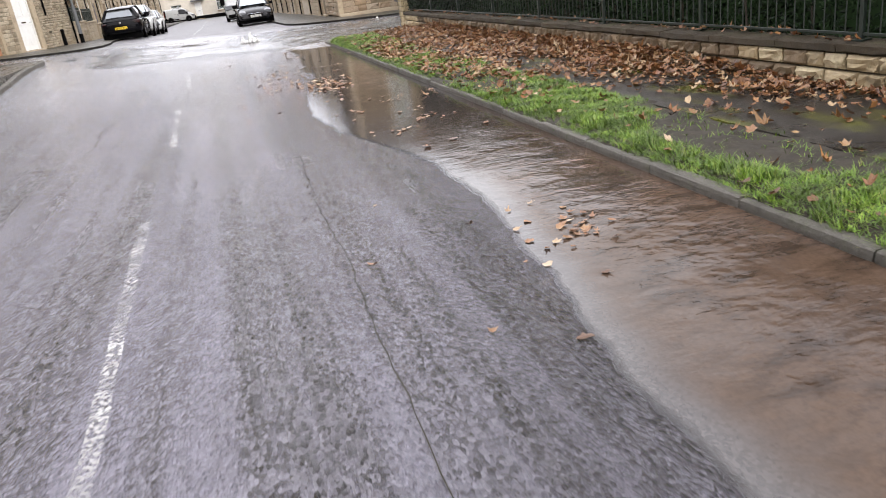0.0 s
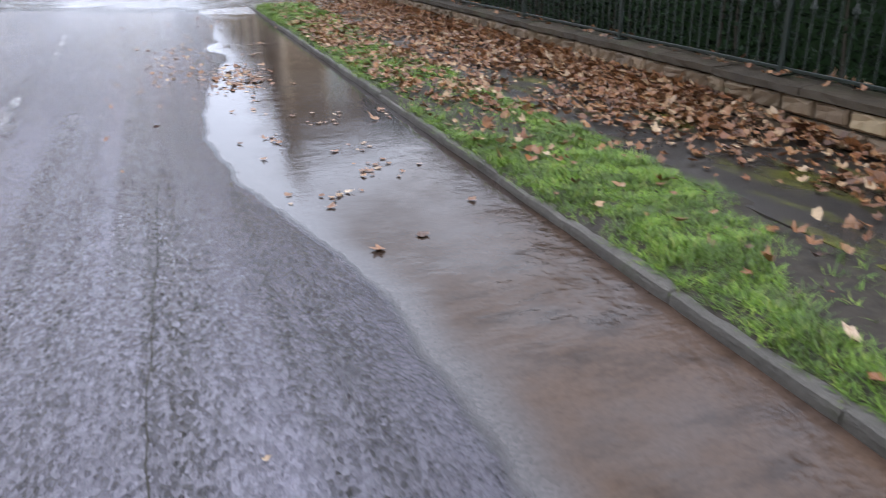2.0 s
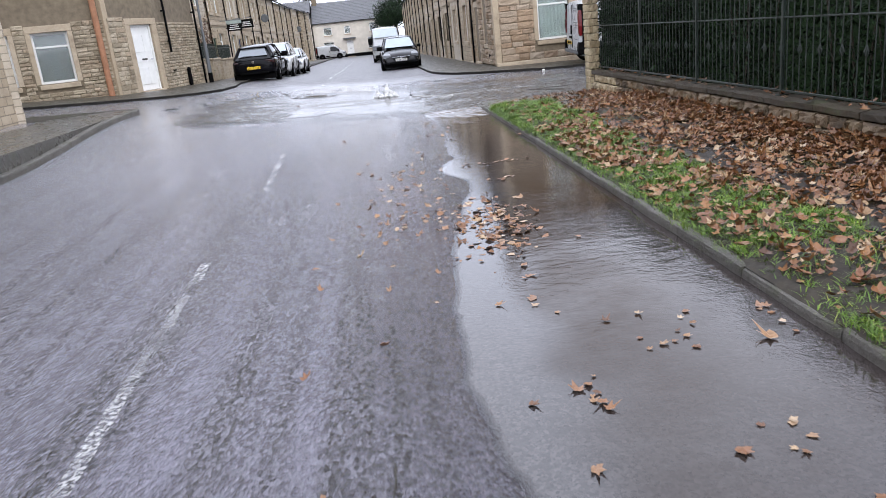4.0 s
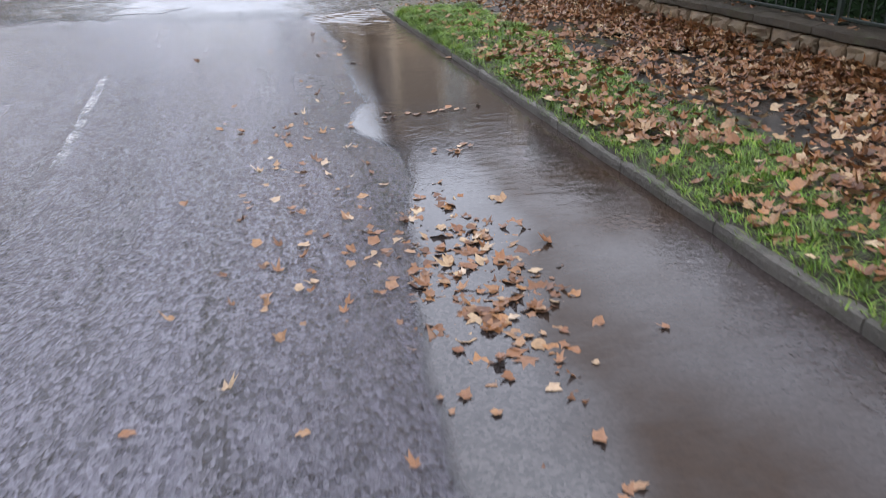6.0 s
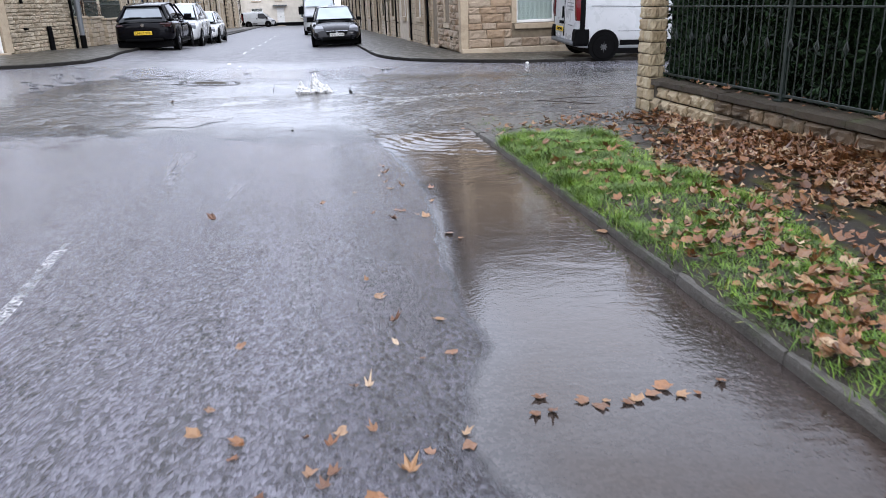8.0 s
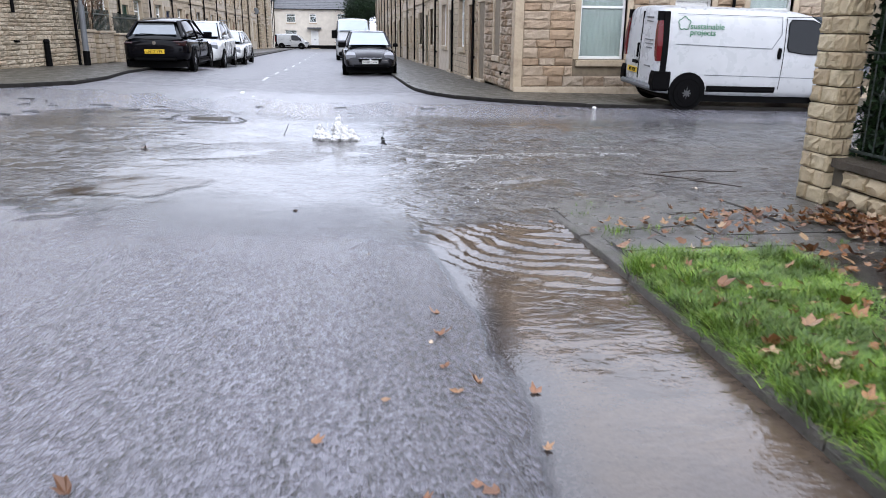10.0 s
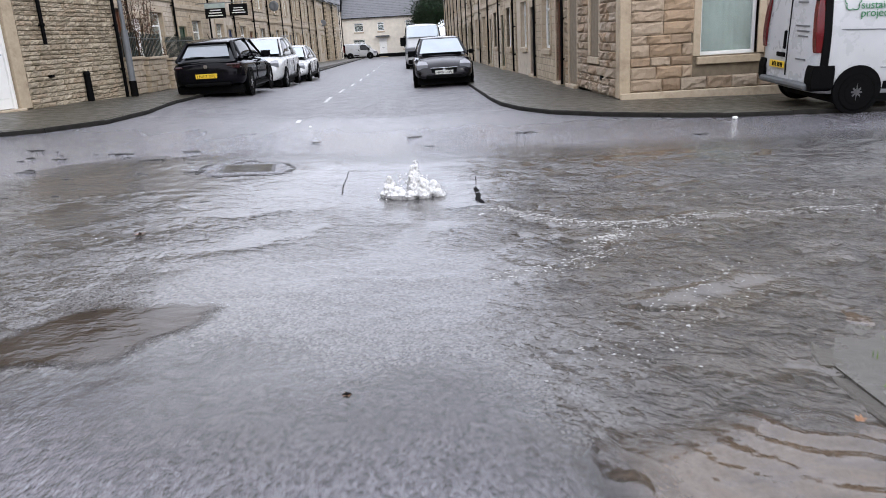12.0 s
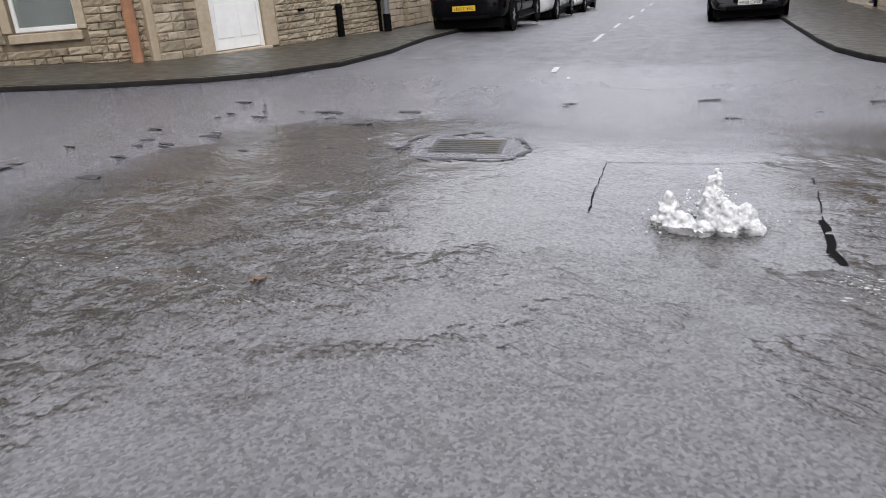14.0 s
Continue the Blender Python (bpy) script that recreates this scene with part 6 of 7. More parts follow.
def grass():
    rnd = random.Random(5)
    verts, faces = [], []

    def blade(x, y, z, h, lean, w):
        a = rnd.uniform(0, 6.283)
        dx, dy = math.cos(a), math.sin(a)
        px, py = -dy * w / 2, dx * w / 2
        k = len(verts)
        verts.extend([(x - px, y - py, z), (x + px, y + py, z), (x + dx * lean * 0.4 + px * 0.8, y + dy * lean * 0.4 + py * 0.8, z + h * 0.6), (x + dx * lean * 0.4 - px * 0.8, y + dy * lean * 0.4 - py * 0.8, z + h * 0.6), (x + dx * lean, y + dy * lean, z + h)])
        faces.extend([(k, k + 1, k + 2, k + 3), (k + 3, k + 2, k + 4)])

    tuft = 0
    while tuft < 30000:
        y = rnd.uniform(0.5, 21.2) if rnd.random() < 0.82 else rnd.uniform(17.8, 21.25)
        edge = 0.06 * noise.noise((y * 2.2, 1.0, 0))
        x = rnd.uniform(2.69 - 0.03 * smooth(6.5, 9.5, y), VERGE + 0.03 + edge + (0.1 if y > 18 else 0))
        if rnd.random() < mud_patch(x, y) * 0.97:
            continue
        tuft += 1
        lush = 1.0 + 0.35 * smooth(17.6, 19, y)
        for _ in range(rnd.randint(4, 7)):
            bx, by = x + rnd.gauss(0, 0.018), y + rnd.gauss(0, 0.018)
            h = rnd.uniform(0.012, 0.058) * lush * (0.75 + 0.6 * smooth(-0.1, 0.4, noise.noise((bx * 4, by * 4, 2.0))))
            blade(bx, by, verge_z(bx, by) - 0.006, h, rnd.uniform(0.025, 0.08) * lush, rnd.uniform(0.003, 0.0065))
    # weeds between the flags
    for cx, cy, n, s in ((2.86, 21.5, 90, 0.07), (2.9, 22.1, 60, 0.06), (2.83, 22.6, 40, 0.05), (3.35, 21.45, 60, 0.09), (3.2, 22.05, 26, 0.05), (3.55, 22.3, 18, 0.04), (3.02, 22.9, 30, 0.06), (3.7, 21.6, 30, 0.07), (4.2, 21.5, 24, 0.06)):
        for _ in range(n):
            x, y = cx + rnd.gauss(0, s), cy + rnd.gauss(0, s * 1.3)
            if x > 2.76:
                blade(x, y, flag_z(x, y) - 0.004, rnd.uniform(0.015, 0.055), rnd.uniform(0.01, 0.05), 0.005)
    g = obj("grass", (verts, [], faces), M["grass"])
    tagged(g, "bright green short grass of the roadside verge", "grass", kind="stuff")


grass()

# ---- fallen leaves ----
def leaf_outline(rnd, size):
    """A lobed leaf, curled, with a short stalk: points and triangles round its middle."""
    pts = []
    lobes = [(-1.9, 0.62), (-1.45, 0.55), (-0.95, 0.84), (-0.5, 0.64), (0.0, 1.0), (0.5, 0.64), (0.95, 0.84), (1.45, 0.55), (1.9, 0.62), (2.6, 0.3), (3.14, 0.22), (-2.6, 0.3)]
    curl, fold, tw = rnd.uniform(-0.3, 1.3), rnd.uniform(-0.1, 0.9), rnd.uniform(0, 6.28)
    for a, r in lobes:
        a2, r2 = a + rnd.uniform(-0.1, 0.1), r * rnd.uniform(0.65, 1.15) * size * 0.5
        x, y = r2 * math.cos(a2), r2 * math.sin(a2)
        u = x * math.cos(tw) + y * math.sin(tw)
        z = curl * (r2 * r2) / size * 1.5 + fold * abs(u) * 0.5
        pts.append((x, y, z + rnd.uniform(0, 0.06) * size))
    order = sorted(range(len(pts)), key=lambda i: math.atan2(pts[i][1], pts[i][0]))
    pts = [pts[i] for i in order]
    verts = [(0, 0, 0.004)] + pts
    n = len(pts)
    faces = [(0, 1 + i, 1 + (i + 1) % n) for i in range(n)]
    k = len(verts)
    sx = -size * 0.5
    verts += [(0, 0.0022, 0.006), (0, -0.0022, 0.006), (sx, 0.0, 0.004 + rnd.uniform(0, 0.2) * size)]
    faces.append((k, k + 1, k + 2))
    return verts, faces


leaf_rnd = random.Random(77)
LEAF_MESHES = []
for i in range(14):
    v, f = leaf_outline(leaf_rnd, 1.0)
    me = bpy.data.meshes.new("leaf")
    me.from_pydata(v, [], f)
    me.materials.append(M["leaf"])
    LEAF_MESHES.append(me)


def top_z(x, y):
    """What a fallen leaf comes to rest on."""
    if x > VERGE and y < 21.2:
        return 0.083 + 0.15 * math.exp(-max(0.0, 4.93 - x) / 0.17) * smooth(7.5, 10, y) * (1 - smooth(19.5, 21, y))
    if x > KERB and y < 21.2:
        return (verge_z(x, y) if x > KERB + 0.13 else 0.06) + 0.012
    if x > KERB and y < 24:
        return gz(x, y) + max(flag_z(x, y) + 0.01, 0.024 if y > 22.8 else 0.0)
    base = road_z(x, y) + 0.004
    return max(base - 0.003, WATER + 0.003) if x > shore(y) - 0.2 and y < 23 else max(base, road_z(x, y) + flow_depth(x, y) + 0.003 if y > 22.5 else base)


def fallen(x, y, size, tilt=14):
    o = new("fallen_leaf", leaf_rnd.choice(LEAF_MESHES))
    s = size
    flat = 0.45 if (shore(y) - 0.1 < x < KERB or (x < KERB and y > 22.5)) else 0.9
    o.matrix_basis = pose(x, y, top_z(x, y), leaf_rnd.uniform(-tilt, tilt) * flat, leaf_rnd.uniform(-tilt, tilt) * flat, leaf_rnd.uniform(0, 360)) @ Matrix.Diagonal((s, s * leaf_rnd.uniform(0.6, 1.0), s * flat, 1))
    tagged(o, "curled brown autumn leaf lying on the wet ground", "leaf", "fallen leaves")


# single leaves lying where they stand out
for x, y, s in ((0.66, 6.0, 0.075), (0.87, 7.05, 0.055), (1.3, 6.3, 0.06), (1.36, 5.6, 0.05), (1.43, 5.5, 0.09), (0.95, 4.95, 0.06), (1.25, 4.75, 0.11), (3.42, 6.75, 0.09), (2.95, 6.8, 0.12), (0.46, 13.25, 0.1), (1.25, 12.05, 0.08), (1.33, 14.45, 0.09),
                (2.38, 11.2, 0.16), (0.65, 15.46, 0.1), (1.03, 15.45, 0.1), (1.0, 16.05, 0.1), (1.14, 17.6, 0.09), (1.18, 17.3, 0.09), (0.5, 17.2, 0.08), (0.24, 15.05, 0.08), (2.6, 18.35, 0.11), (1.16, 21.7, 0.07), (1.45, 20.4, 0.12), (0.9, 19.5, 0.08),
                (0.16, 19.3, 0.12), (1.6, 19.0, 0.11), (1.68, 18.6, 0.1), (-1.1, 25.5, 0.13), (0.64, 22.9, 0.05), (1.55, 9.2, 0.1), (1.65, 8.5, 0.13), (1.9, 8.6, 0.12), (2.35, 9.0, 0.1), (1.2, 10.9, 0.08), (1.32, 10.4, 0.1)):
    fallen(x, y, s * 1.25)
for cx, cy, n, sx, sy in ((1.75, 5.9, 34, 0.11, 0.3), (1.95, 11.4, 14, 0.13, 0.14), (2.54, 11.5, 12, 0.05, 0.09), (2.0, 9.85, 20, 0.13, 0.10), (1.6, 9.42, 12, 0.13, 0.07), (1.47, 10.92, 8, 0.04, 0.1), (2.0, 10.48, 7, 0.13, 0.06), (1.5, 13.7, 30, 0.2, 0.5),
                          (0.9, 15.4, 34, 0.28, 0.5), (0.85, 14.3, 30, 0.26, 0.4), (0.75, 13.75, 16, 0.35, 0.2), (1.05, 16.8, 16, 0.25, 0.7), (1.95, 16.43, 12, 0.25, 0.03), (1.9, 15.5, 8, 0.13, 0.05), (1.25, 12.6, 12, 0.2, 0.5), (1.45, 19.2, 14, 0.16, 0.9),
                          (3.6, 22.2, 22, 0.7, 0.7), (0.8, 12.4, 10, 0.5, 0.8), (1.2, 15.6, 10, 0.3, 1.3)):
    for _ in range(n):
        x, y = leaf_rnd.gauss(cx, sx), leaf_rnd.gauss(cy, sy)
        if x < KERB - 0.08 or y > 21.3:
            fallen(x, min(y, 23.4), leaf_rnd.uniform(0.05, 0.115))


def litter():
    rnd = random.Random(31)
    verts, faces = [], []
    shapes = [leaf_outline(rnd, 1.0) for _ in range(40)]
    made = 0
    while made < 17000:
        y = rnd.uniform(1.0, 22.4)
        if rnd.random() < 0.5:
            x = 4.9 - abs(rnd.gauss(0, 0.32))  # drifts against the wall
            keep = 0.25 + 0.75 * smooth(6.5, 9, y)
        else:
            x = rnd.uniform(2.72, 4.9)
            keep = 0.05 + 0.95 * smooth(8.0, 12.5, y) * (1 - 0.72 * smooth(17.9, 18.6, y) * (x < 3.62)) * (1 - 0.55 * (x < 3.2) * (1 - smooth(12.0, 14.5, y)))
        keep *= 0.25 + 0.75 * smooth(-0.25, 0.25, noise.noise((x * 1.6, y * 1.1, 17.0)))
        if y > 20.6:
            keep *= 0.35
        if rnd.random() > keep or x < 2.7:
            continue
        made += 1
        v, f = rnd.choice(shapes)
        s = rnd.choice((0.055, 0.08, 0.10, 0.13)) * rnd.uniform(0.8, 1.15)
        m = pose(x, y, top_z(x, y) + rnd.uniform(0, 0.025) + 0.004, rnd.gauss(0, 16), rnd.gauss(0, 16), rnd.uniform(0, 360)) @ Matrix.Diagonal((s, s, s, 1))
        k = len(verts)
        verts += [tuple(m @ Vector(p)) for p in v]
        faces += [tuple(k + i for i in t) for t in f]
    for _ in range(360):  # the sodden heap in the gutter
        x, y = rnd.gauss(1.5, 0.17), rnd.gauss(13.85, 0.42)
        if x > 2.3:
            continue
        v, f = rnd.choice(shapes)
        s = rnd.uniform(0.07, 0.14)
        m = pose(x, y, top_z(x, y) + rnd.uniform(-0.022, 0.0), rnd.gauss(0, 7), rnd.gauss(0, 7), rnd.uniform(0, 360)) @ Matrix.Diagonal((s, s, s * 0.5, 1))
        k = len(verts)
        verts += [tuple(m @ Vector(p)) for p in v]
        faces += [tuple(k + i for i in t) for t in f]
    for _ in range(330):  # on the coping
        y = rnd.uniform(3, 22)
        v, f = rnd.choice(shapes)
        s = rnd.uniform(0.05, 0.11)
        m = pose(rnd.uniform(4.9, 5.25), y, WALL_TOP + 0.095, rnd.gauss(0, 14), rnd.gauss(0, 14), rnd.uniform(0, 360)) @ Matrix.Diagonal((s, s, s, 1))
        k = len(verts)
        verts += [tuple(m @ Vector(p)) for p in v]
        faces += [tuple(k + i for i in t) for t in f]
    o = obj("leaf_litter", (verts, [], faces), M["litter"])
    tagged(o, "drifts of wet brown maple leaves over path and verge", "leaves", kind="stuff")


litter()

# ---- flags and setts of the pavement corner ----
def flags():
    top = empty("corner_flags", pose(0, 0, 0), "wet grey stone flags at the pavement corner", "pavement", kind="structure")
    rnd = random.Random(12)
    edge = lambda x: np.interp(x, [2.77, 2.9, 3.2, 3.82, 4.42, 5.2, 12], [22.85, 23.18, 23.56, 23.92, 24.13, 24.28, 24.4])
    y = 21.22
    rows = [0.3, 0.28, 0.32, 0.42, 0.45, 0.5, 0.5, 0.5]
    for h in rows:
        x = 2.79
        while x < 8:
            w = rnd.uniform(0.28, 0.42) if y < 22.1 and x < 3.5 else rnd.uniform(0.55, 0.85)
            x1, y1 = x + w - 0.014, y + h - 0.014
            lim = 4.88 if y < 22.4 else 8.0
            if x1 > lim:
                x1 = lim
            if 4.85 < (x + x1) / 2 < 5.4 and y1 > 22.4 and y < 23.1 or (x > 4.8 and y < 23.1):
                x += w
                continue
            if x1 - x > 0.1 and edge((x + x1) / 2) > y + 0.12:
                e0, e1 = min(y1, edge(x)), min(y1, edge(x1))
                if min(e0, e1) > y + 0.03:
                    bm = bmesh.new()
                    z = rnd.uniform(-0.006, 0.008)
                    prism(bm, [(x, y), (x1, y), (x1, e1), (x, e0)], lambda a, b: gz(a, b) + flag_z(a, b) + z - 0.05, lambda a, b: gz(a, b) + flag_z(a, b) + z)
                    part("flagstone", bm, M["flag"], top)
            x += w
        y += h


flags()
pool = spread(obj("corner_puddle", grid_sheet(steps((2.86, 3.75, 0.05)), steps((23.1, 23.7, 0.05)), lambda x, y: gz(x, y) + flag_z(x, y) + 0.014 - 0.05 * smooth(0.75, 1.2, math.hypot((x - 3.3) / 0.40, (y - 23.4) / 0.26) + 0.4 * noise.noise((x * 3, y * 3, 0)))), M["mud_water"], smooth_faces=True), lambda x, y: 1.0, lambda x, y: 0.3, lambda x, y: 1 - smooth(0.6, 1.0, math.hypot((x - 3.3) / 0.44, (y - 23.4) / 0.3) + 0.15 * noise.noise((x * 5, y * 5, 0))))
tagged(pool, "brown puddle on the pavement corner", "water", kind="structure")

# ---- the burst cover and its water ----
def boil():
    rnd = random.Random(9)
    f = empty("burst_fountain", pose(0.93, 26.82, road_z(0.93, 26.82) + 0.01), "white frothing water welling up from a burst road cover", "fountain")
    jets = ((0.03, 0.05, 0.082, 0.30), (-0.2, 0.03, 0.07, 0.18), (-0.13, -0.06, 0.075, 0.09), (0.11, -0.03, 0.085, 0.15), (0.21, 0.05, 0.06, 0.12), (0.25, -0.05, 0.055, 0.05), (-0.02, -0.1, 0.06, 0.05))
    for x, y, r, h in jets:
        mb = bpy.data.metaballs.new("froth")
        mb.resolution = mb.render_resolution = 0.012
        mb.threshold = 0.3
        lobes = [(0.0, 0.0, h * k, r * (1.15 - 0.75 * k)) for k in (0.05, 0.25, 0.45, 0.65, 0.85)]
        for k in range(46):
            t = rnd.random()
            a = rnd.uniform(0, 6.28)
            q = r * (1.25 - 1.0 * t) * rnd.uniform(0.6, 1.15)
            lobes.append((math.cos(a) * q, math.sin(a) * q, h * t * rnd.uniform(0.8, 1.05), r * rnd.uniform(0.16, 0.42) * (1.1 - 0.4 * t)))
        for ex, ey, ez, er in lobes:
            el = mb.elements.new()
            el.co, el.radius = (x + ex, y + ey, ez), er * 1.25
        blob = new("froth", mb)
        bpy.context.view_layer.update()
        me = bpy.data.meshes.new_from_object(blob.evaluated_get(bpy.context.evaluated_depsgraph_get()))
        bpy.data.objects.remove(blob)
        bm = bmesh.new()
        bm.from_mesh(me)
        for v in bm.verts:
            v.co += v.normal * (0.016 * noise.noise(v.co * 26) + 0.014 * noise.noise(v.co * 60) + 0.006 * noise.noise(v.co * 130))
        part("froth", bm, M["foam"], f, "", True)
    bm = bmesh.new()
    for _ in range(130):
        a, d = rnd.uniform(0, 6.28), abs(rnd.gauss(0, 0.17)) + 0.03
        c = (math.cos(a) * d * 1.3, math.sin(a) * d * 0.7, rnd.uniform(0.0, 0.3) * max(0.05, 1 - d * 2.6))
        bmesh.ops.create_icosphere(bm, subdivisions=1, radius=rnd.uniform(0.003, 0.009), matrix=Matrix.Translation(c))
    part("spray", bm, M["foam"], f)["kind"] = "stuff"
    v, _, fc = grid_sheet(steps((-0.55, 0.6, 0.025)), steps((-0.42, 0.4, 0.025)), lambda x, y: 0.03 * noise.noise((x * 9, y * 11, 2)) * (1 - smooth(0.15, 0.5, math.hypot(x, y * 1.4))) + 0.028 - 0.06 * smooth(0.3, 0.62, math.hypot(x * 1.1, y * 1.5)))
    spread(part("boiling_surface", (v, [], fc), M["film"], f, "", True), lambda x, y: 0.3, lambda x, y: 1.0, lambda x, y: 0.75 * (1 - smooth(0.12, 0.42, math.hypot(x, y * 1.4))))


boil()


def foam_streaks():
    rnd = random.Random(15)
    verts, faces = [], []

    def bit(x, y, s):
        k = len(verts)
        z = road_z(x, y) + flow_depth(x, y) + flow(x, y) + 0.002
        n = 6
        a0 = rnd.uniform(0, 6)
        verts.append((x, y, z + s * 0.3))
        for i in range(n):
            r = s * rnd.uniform(0.4, 1.5)
            verts.append((x + math.cos(a0 + i * 6.283 / n) * r * 3.0, y + math.sin(a0 + i * 6.283 / n) * r, z - 0.002))
        faces.extend((k, k + 1 + i, k + 1 + (i + 1) % n) for i in range(n))

    paths = [(STREAMS[0], 0.07, 420), (STREAMS[1], 0.09, 520), (STREAMS[2], 0.02, 10), ([(2.2, 24.9), (2.35, 24.95)], 0.05, 80), (STREAMS[5], 0.08, 80), ([(1.9, 23.1), (2.3, 23.7), (2.8, 24.2)], 0.2, 90), (STREAMS[4], 0.1, 35)]
    for pts, wide, n in paths:
        p = resample(pts, 0.05)
        for _ in range(n * 3):
            q = rnd.choice(p)
            bit(q.x + rnd.gauss(0, wide), q.y + rnd.gauss(0, wide * 0.6), rnd.choice((0.0008, 0.0012, 0.002, 0.0035)) * rnd.uniform(0.6, 1.4))
    o = obj("foam", (verts, [], faces), M["fleck"])
    tagged(o, "white foam flecks carried on the running water", "foam", kind="stuff")


foam_streaks()


def manhole():
    x, y = -0.9, 28.4
    m = empty("manhole_cover", pose(x, y, road_z(x, y) + 0.006, 0, 3.1, 8), "worn square iron road cover in broken asphalt", "manhole cover")
    part("frame", boxed(-0.42, -0.36, -0.03, 0.42, 0.36, 0.004, bevel=0.006), M["asphalt"], m)
    part("lid", boxed(-0.3, -0.25, -0.02, 0.3, 0.25, 0.006, bevel=0.004), M["lump"], m)
    rib = bmesh.new()
    for i in range(7):
        box(rib, -0.26, -0.22 + 0.07 * i, 0.004, 0.26, -0.2 + 0.07 * i, 0.009)
    part("rib_pattern", rib, M["dark_mortar"], m)


manhole()

# broken lumps of asphalt scattered over the junction
chunk_rnd = random.Random(44)
chunks = []
for i in range(5):
    bm = bmesh.new()
    bmesh.ops.create_icosphere(bm, subdivisions=2, radius=1)
    for v in bm.verts:
        k = 1 + 0.9 * noise.noise(v.co * 1.7 + Vector((i * 7, 0, 0))) + 0.35 * noise.noise(v.co * 4 + Vector((i * 3, 0, 0)))
        v.co = Vector((v.co.x * k, v.co.y * k * 0.6, v.co.z * 0.4 * k))
    me = bpy.data.meshes.new("chunk")
    bm.to_mesh(me)
    bm.free()
    me.materials.append(M["lump"])
    chunks.append(me)
for k in range(22):  # crumbled rim of the road cover
    a = 6.2832 * k / 22
    x, y = -0.9 + (0.5 + chunk_rnd.uniform(-0.04, 0.1)) * math.cos(a), 28.4 + (0.44 + chunk_rnd.uniform(-0.04, 0.1)) * math.sin(a)
    o = new("asphalt_lump", chunk_rnd.choice(chunks))
    q = chunk_rnd.uniform(0.03, 0.07)
    o.matrix_basis = pose(x, y, road_z(x, y) + 0.003, 0, 0, math.degrees(a) + 90) @ Matrix.Diagonal((q * 1.6, q * 0.8, q * 0.4, 1))
    tagged(o, "crumbled lump of asphalt round the road cover", "rubble", "asphalt lumps")
for _ in range(60):
    x, y = chunk_rnd.uniform(-4.4, -0.9), chunk_rnd.uniform(26.4, 30.2)
    if chunk_rnd.random() < 0.2:
        x, y = chunk_rnd.uniform(-0.5, 5), chunk_rnd.uniform(28.8, 31)
    o = new("asphalt_lump", chunk_rnd.choice(chunks))
    s = chunk_rnd.uniform(0.02, 0.085)
    o.matrix_basis = pose(x, y, road_z(x, y) + 0.002, 0, 0, chunk_rnd.uniform(-20, 20)) @ Matrix.Diagonal((s * 1.5, s, s * 0.45, 1))
    tagged(o, "small dark lump of loose asphalt on the wet road", "rubble", "asphalt lumps")

# ---- street furniture ----
def bollard():
    x, y = -6.05, 36.9
    b = empty("bollard", pose(x, y, gz(x, y) + 0.09), "short black cast iron bollard on the pavement", "bollard")
    bm = tube(bmesh.new(), (0, 0, -0.02), (0, 0, 0.55), 0.075, 0.065, 14)
    part("shaft", bm, M["black"], b)
    bm = tube(bmesh.new(), (0, 0, 0.55), (0, 0, 0.62), 0.085, 0.05, 14)
    part("cap", bm, M["black"], b)


bollard()


def lamp_post(x, y, label):
    p = empty("lamp_post", pose(x, y, gz(x, y) + 0.09), label, "lamp post")
    part("base", tube(bmesh.new(), (0, 0, -0.02), (0, 0, 0.35), 0.085, seg=14), M["black"], p, "black base sleeve")
    part("base_column", tube(bmesh.new(), (0, 0, 0.35), (0, 0, 1.5), 0.075, seg=14), M["lead"], p)
    part("column", tube(bmesh.new(), (0, 0, 1.5), (0, 0, 6.5), 0.05, 0.035, seg=12), M["lead"], p)
    part("arm", tube(bmesh.new(), (0, 0, 6.5), (0.9, 0, 6.75), 0.03, seg=8), M["lead"], p)
    part("lantern", boxed(0.75, -0.12, 6.68, 1.35, 0.12, 6.82, bevel=0.04), M["lead"], p)


lamp_post(-5.62, 38.35, "grey steel lamp post with black base beside the garden wall")


def shrub(name, x, y, h, w, n, label, seed):
    s = empty(name, pose(x, y, gz(x, y) + 0.1), label, "shrub")
    rnd = random.Random(seed)
    st = bmesh.new()
    tips = []
    for _ in range(26):
        a, d = rnd.uniform(0, 6.28), rnd.uniform(0.1, w)
        tip = Vector((math.cos(a) * d, math.sin(a) * d, rnd.uniform(0.5, 1.0) * h))
        mid = tip * 0.5 + Vector((rnd.gauss(0, 0.06), rnd.gauss(0, 0.06), 0.1))
        tube(st, (0, 0, -0.1), mid, 0.02, 0.012, 5)
        tube(st, mid, tip, 0.012, 0.004, 5)
        tips.append((mid, tip))
    part("stem_growth", st, M["bark"], s)["kind"] = "stuff"

    def spot(r):
        a, b = r.choice(tips)
        p = a.lerp(b, r.uniform(0, 1.1))
        return (p.x + r.gauss(0, 0.07), p.y + r.gauss(0, 0.07), p.z + r.gauss(0, 0.07))

    part("leaves", leaf_cloud(n, spot, (0.03, 0.07), rnd), M["dry_leaf"], s)["kind"] = "stuff"


nd_leaf = Nodes("rusty_shrub_leaf", 0.6)
M["dry_leaf"] = nd_leaf.done(nd_leaf.ramp(nd_leaf.island(), (0.0, (0.10, 0.045, 0.025)), (0.5, (0.16, 0.07, 0.035)), (1.0, (0.07, 0.06, 0.025))))
shrub("climbing_shrub", -6.4, 41.6, 2.7, 0.5, 2600, "reddish winter shrub before the terrace front", 3)
shrub("garden_shrub", -6.5, 44.6, 1.5, 0.5, 1500, "low brown garden shrub behind the wall", 4)


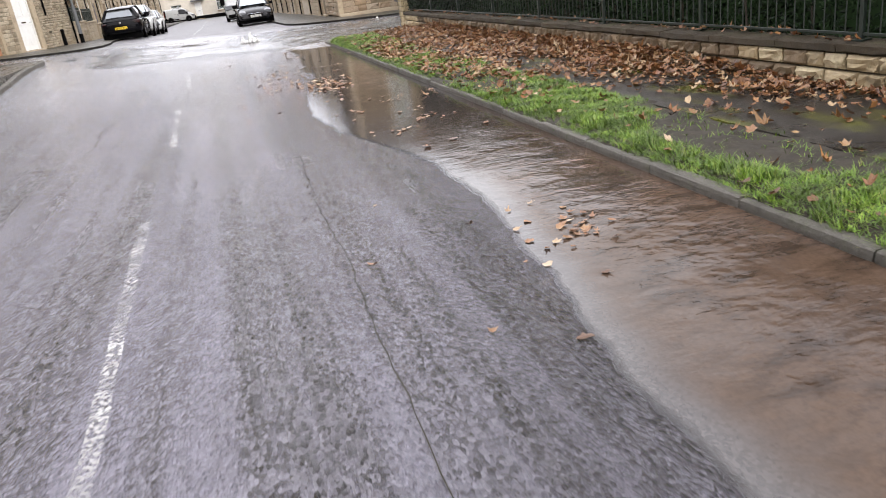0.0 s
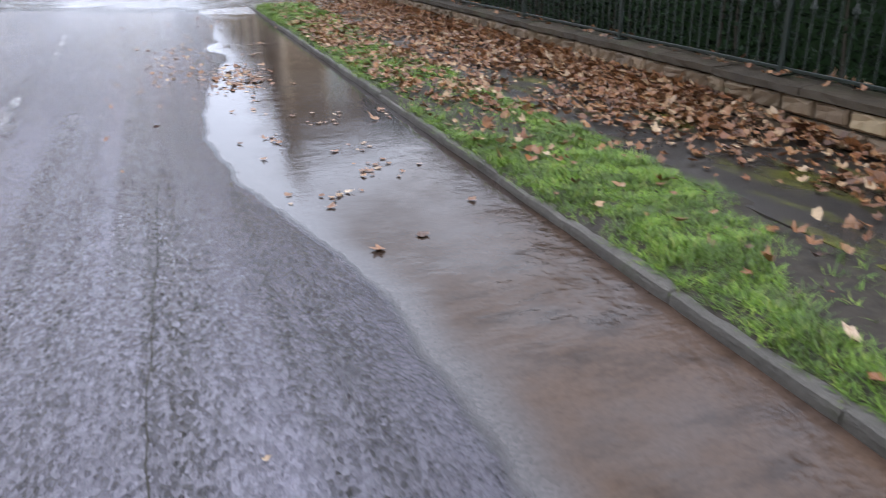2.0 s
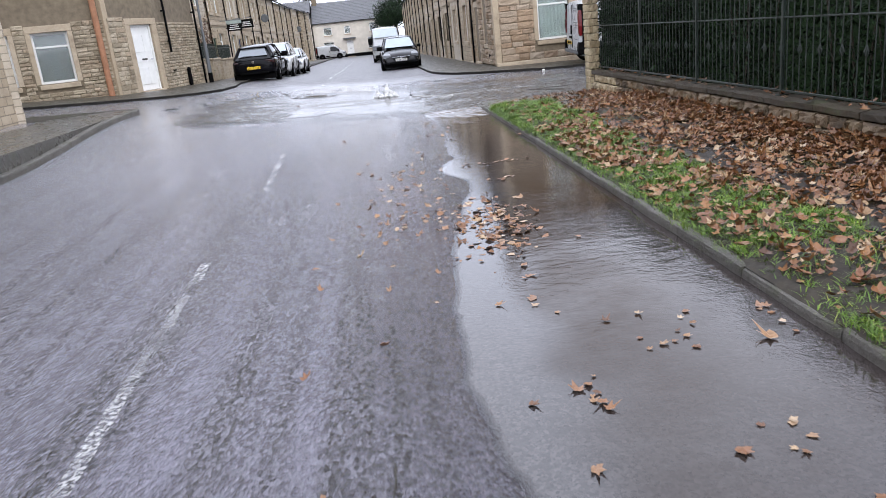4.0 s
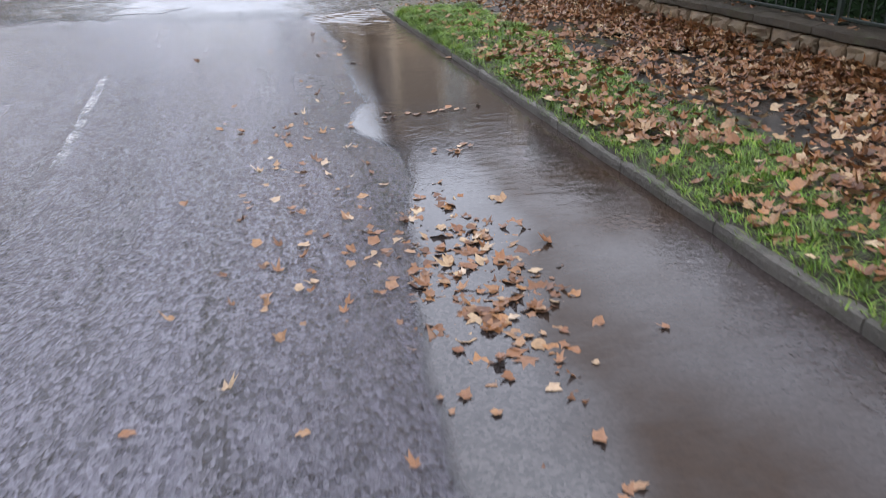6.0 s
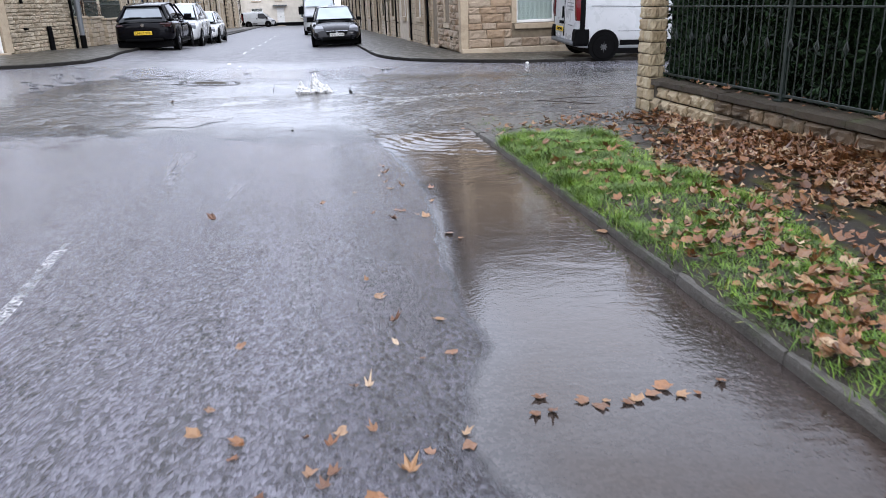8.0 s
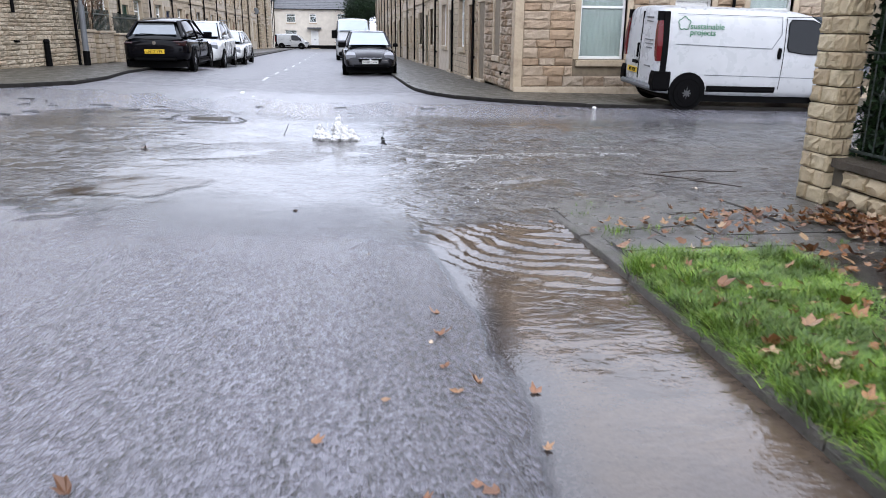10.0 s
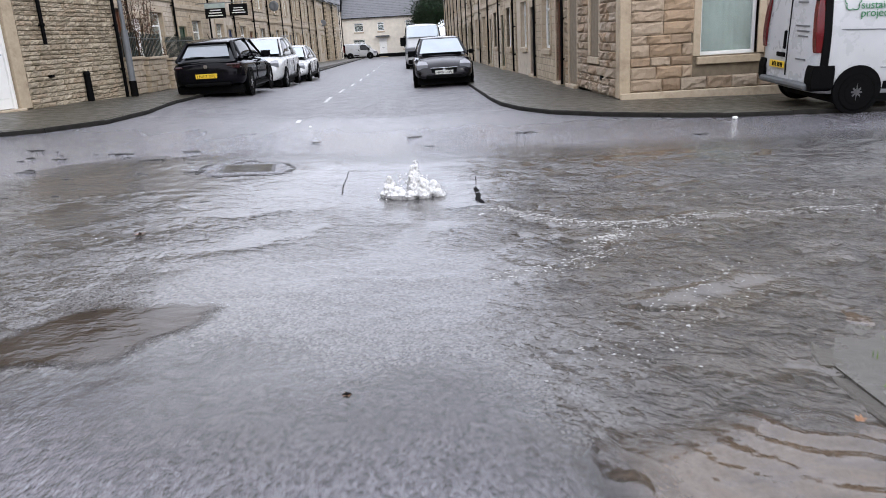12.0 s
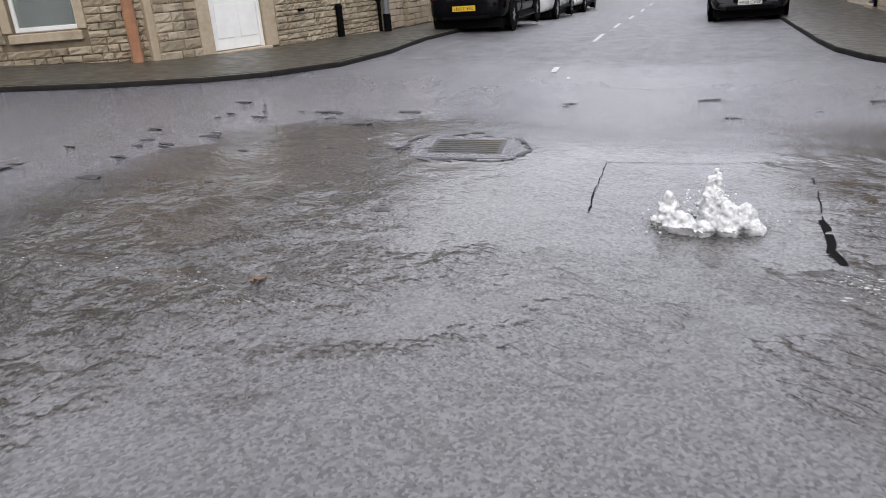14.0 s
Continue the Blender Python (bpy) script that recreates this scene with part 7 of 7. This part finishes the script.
def tree(x, y, h, label, seed):
    t = empty("tree", pose(x, y, gz(x, y)), label, "tree")
    rnd = random.Random(seed)
    tr = bmesh.new()
    tube(tr, (0, 0, -0.3), (0.1, 0, h * 0.45), 0.28, 0.18, 10)
    tips = []
    for k in range(14):
        a = rnd.uniform(0, 6.28)
        z = h * rnd.uniform(0.3, 0.5)
        p = Vector((math.cos(a) * rnd.uniform(1.2, 2.8), math.sin(a) * rnd.uniform(1.2, 2.4), z + h * rnd.uniform(0.15, 0.5)))
        tube(tr, (0.08, 0, z), p, 0.09, 0.02, 6)
        tips.append(p)
    part("trunk", tr, M["bark"], t)
    blobs = [(p, rnd.uniform(0.5, 1.1)) for p in tips for _ in range(3)]

    def spot(r):
        c, s = r.choice(blobs)
        return (c.x + r.gauss(0, s * 0.6), c.y + r.gauss(0, s * 0.6), c.z + r.gauss(0, s * 0.55))

    part("crown", leaf_cloud(9000, spot, (0.12, 0.3), rnd), M["hedge"], t)


tree(3.9, 108.5, 7.0, "dark evergreen tree beside the cream house", 6)
tree(6.2, 109.5, 9.0, "dark evergreen tree beside the cream house", 7)
tree(-9.5, 122.0, 9.0, "dark tree behind the houses at the end of the street", 8)

# hanging sign on the far west terrace
def hanging_sign(x, y, z, label, pale):
    sg = empty("hanging_sign", pose(x, y, z), label, "sign", "projecting signs")
    part("board", boxed(-0.4, -0.03, -0.25, 0.4, 0.03, 0.12 if pale else 0.25, bevel=0.01), M["ink"], sg)
    if pale:
        part("header_board", boxed(-0.4, -0.03, 0.125, 0.4, 0.03, 0.3, bevel=0.01), M["curtain"], sg)
    for k in range(3):
        part("lettering_bar", boxed(-0.3 + 0.05 * k, -0.036, -0.14 + 0.1 * k - (0.03 if pale else 0), 0.3 - 0.04 * k, -0.03, -0.1 + 0.1 * k - (0.03 if pale else 0)), M["white_plate"], sg)
    part("bracket", tube(bmesh.new(), (-0.75, 0, 0.32), (0.4, 0, 0.32), 0.018, seg=6), M["lead"], sg)


hanging_sign(-6.55, 51.0, 2.75, "dark estate board with a pale header on the terrace front", True)
hanging_sign(-6.5, 55.0, 2.95, "dark board with white lettering on the terrace front", False)


def satellite_dish(x, y, z):
    d = empty("satellite_dish", pose(x, y, z, 0, 0, 0), "dark grey satellite dish on a bracket on the house front", "satellite dish", "satellite dishes")
    verts, faces, n = [(0.0, 0.0, 0.0)], [], 18
    for r in (0.15, 0.3):
        verts += [(r * 0.95 * math.cos(a), -r * r * 0.6, r * math.sin(a)) for a in (6.2832 * k / n for k in range(n))]
    faces += [(0, 1 + k, 1 + (k + 1) % n) for k in range(n)]
    faces += [(1 + k, 1 + n + k, 1 + n + (k + 1) % n, 1 + (k + 1) % n) for k in range(n)]
    dish = part("dish", (verts, [], faces), M["lead"], d, "", True)
    dish.modifiers.new("thick", "SOLIDIFY").thickness = 0.012
    part("bracket", tube(bmesh.new(), (0, 0.01, 0), (-0.35, 0.08, -0.1), 0.02, seg=6), M["lead"], d)
    part("feed_arm", tube(bmesh.new(), (0, -0.02, -0.28), (0.0, -0.36, -0.05), 0.012, seg=6), M["lead"], d)


satellite_dish(-6.95, 67.0, 3.55)
satellite_dish(-6.86, 92.0, 2.95)

# ---- small litter, twigs ----
def scrap(x, y, s, label, seed, material):
    bm = bmesh.new()
    bmesh.ops.create_icosphere(bm, subdivisions=2, radius=s)
    for v in bm.verts:
        v.co *= 1 + 0.55 * noise.noise(v.co.normalized() * 2.2 + Vector((seed, 0, 0)))
        v.co.z = max(0.0, v.co.z * 0.7 + s * 0.3)
    o = obj("litter_scrap", bm, material)
    o.location = (x, y, gz(x, y) + (0.0 if y < 31.4 else 0.0))
    tagged(o, label, "litter")


scrap(5.9, 31.3, 0.04, "crumpled white scrap of paper by the kerb", 3, M["upvc"])
scrap(-0.7, 32.3, 0.02, "flattened white scrap lying on the road", 5, M["upvc"])
scrap(-5.45, 38.1, 0.05, "small white scrap at the lamp post's foot", 7, M["upvc"])
scrap(0.64, 22.9, 0.018, "small black pebble on the wet asphalt", 9, M["ink"])
tw = bmesh.new()
for pts in ([(3.9, 23.95), (4.2, 23.6), (4.5, 23.2)], [(4.1, 24.0), (4.5, 24.05), (4.85, 23.95)], [(4.2, 23.6), (4.35, 23.62)]):
    for a, b in zip(pts, pts[1:]):
        tube(tw, (*a, gz(*a) + 0.07), (*b, gz(*b) + 0.08), 0.008, 0.006, 6)
tagged(obj("fallen_twig", tw, M["twig"]), "thin dark fallen twig on the wet flags", "twig")
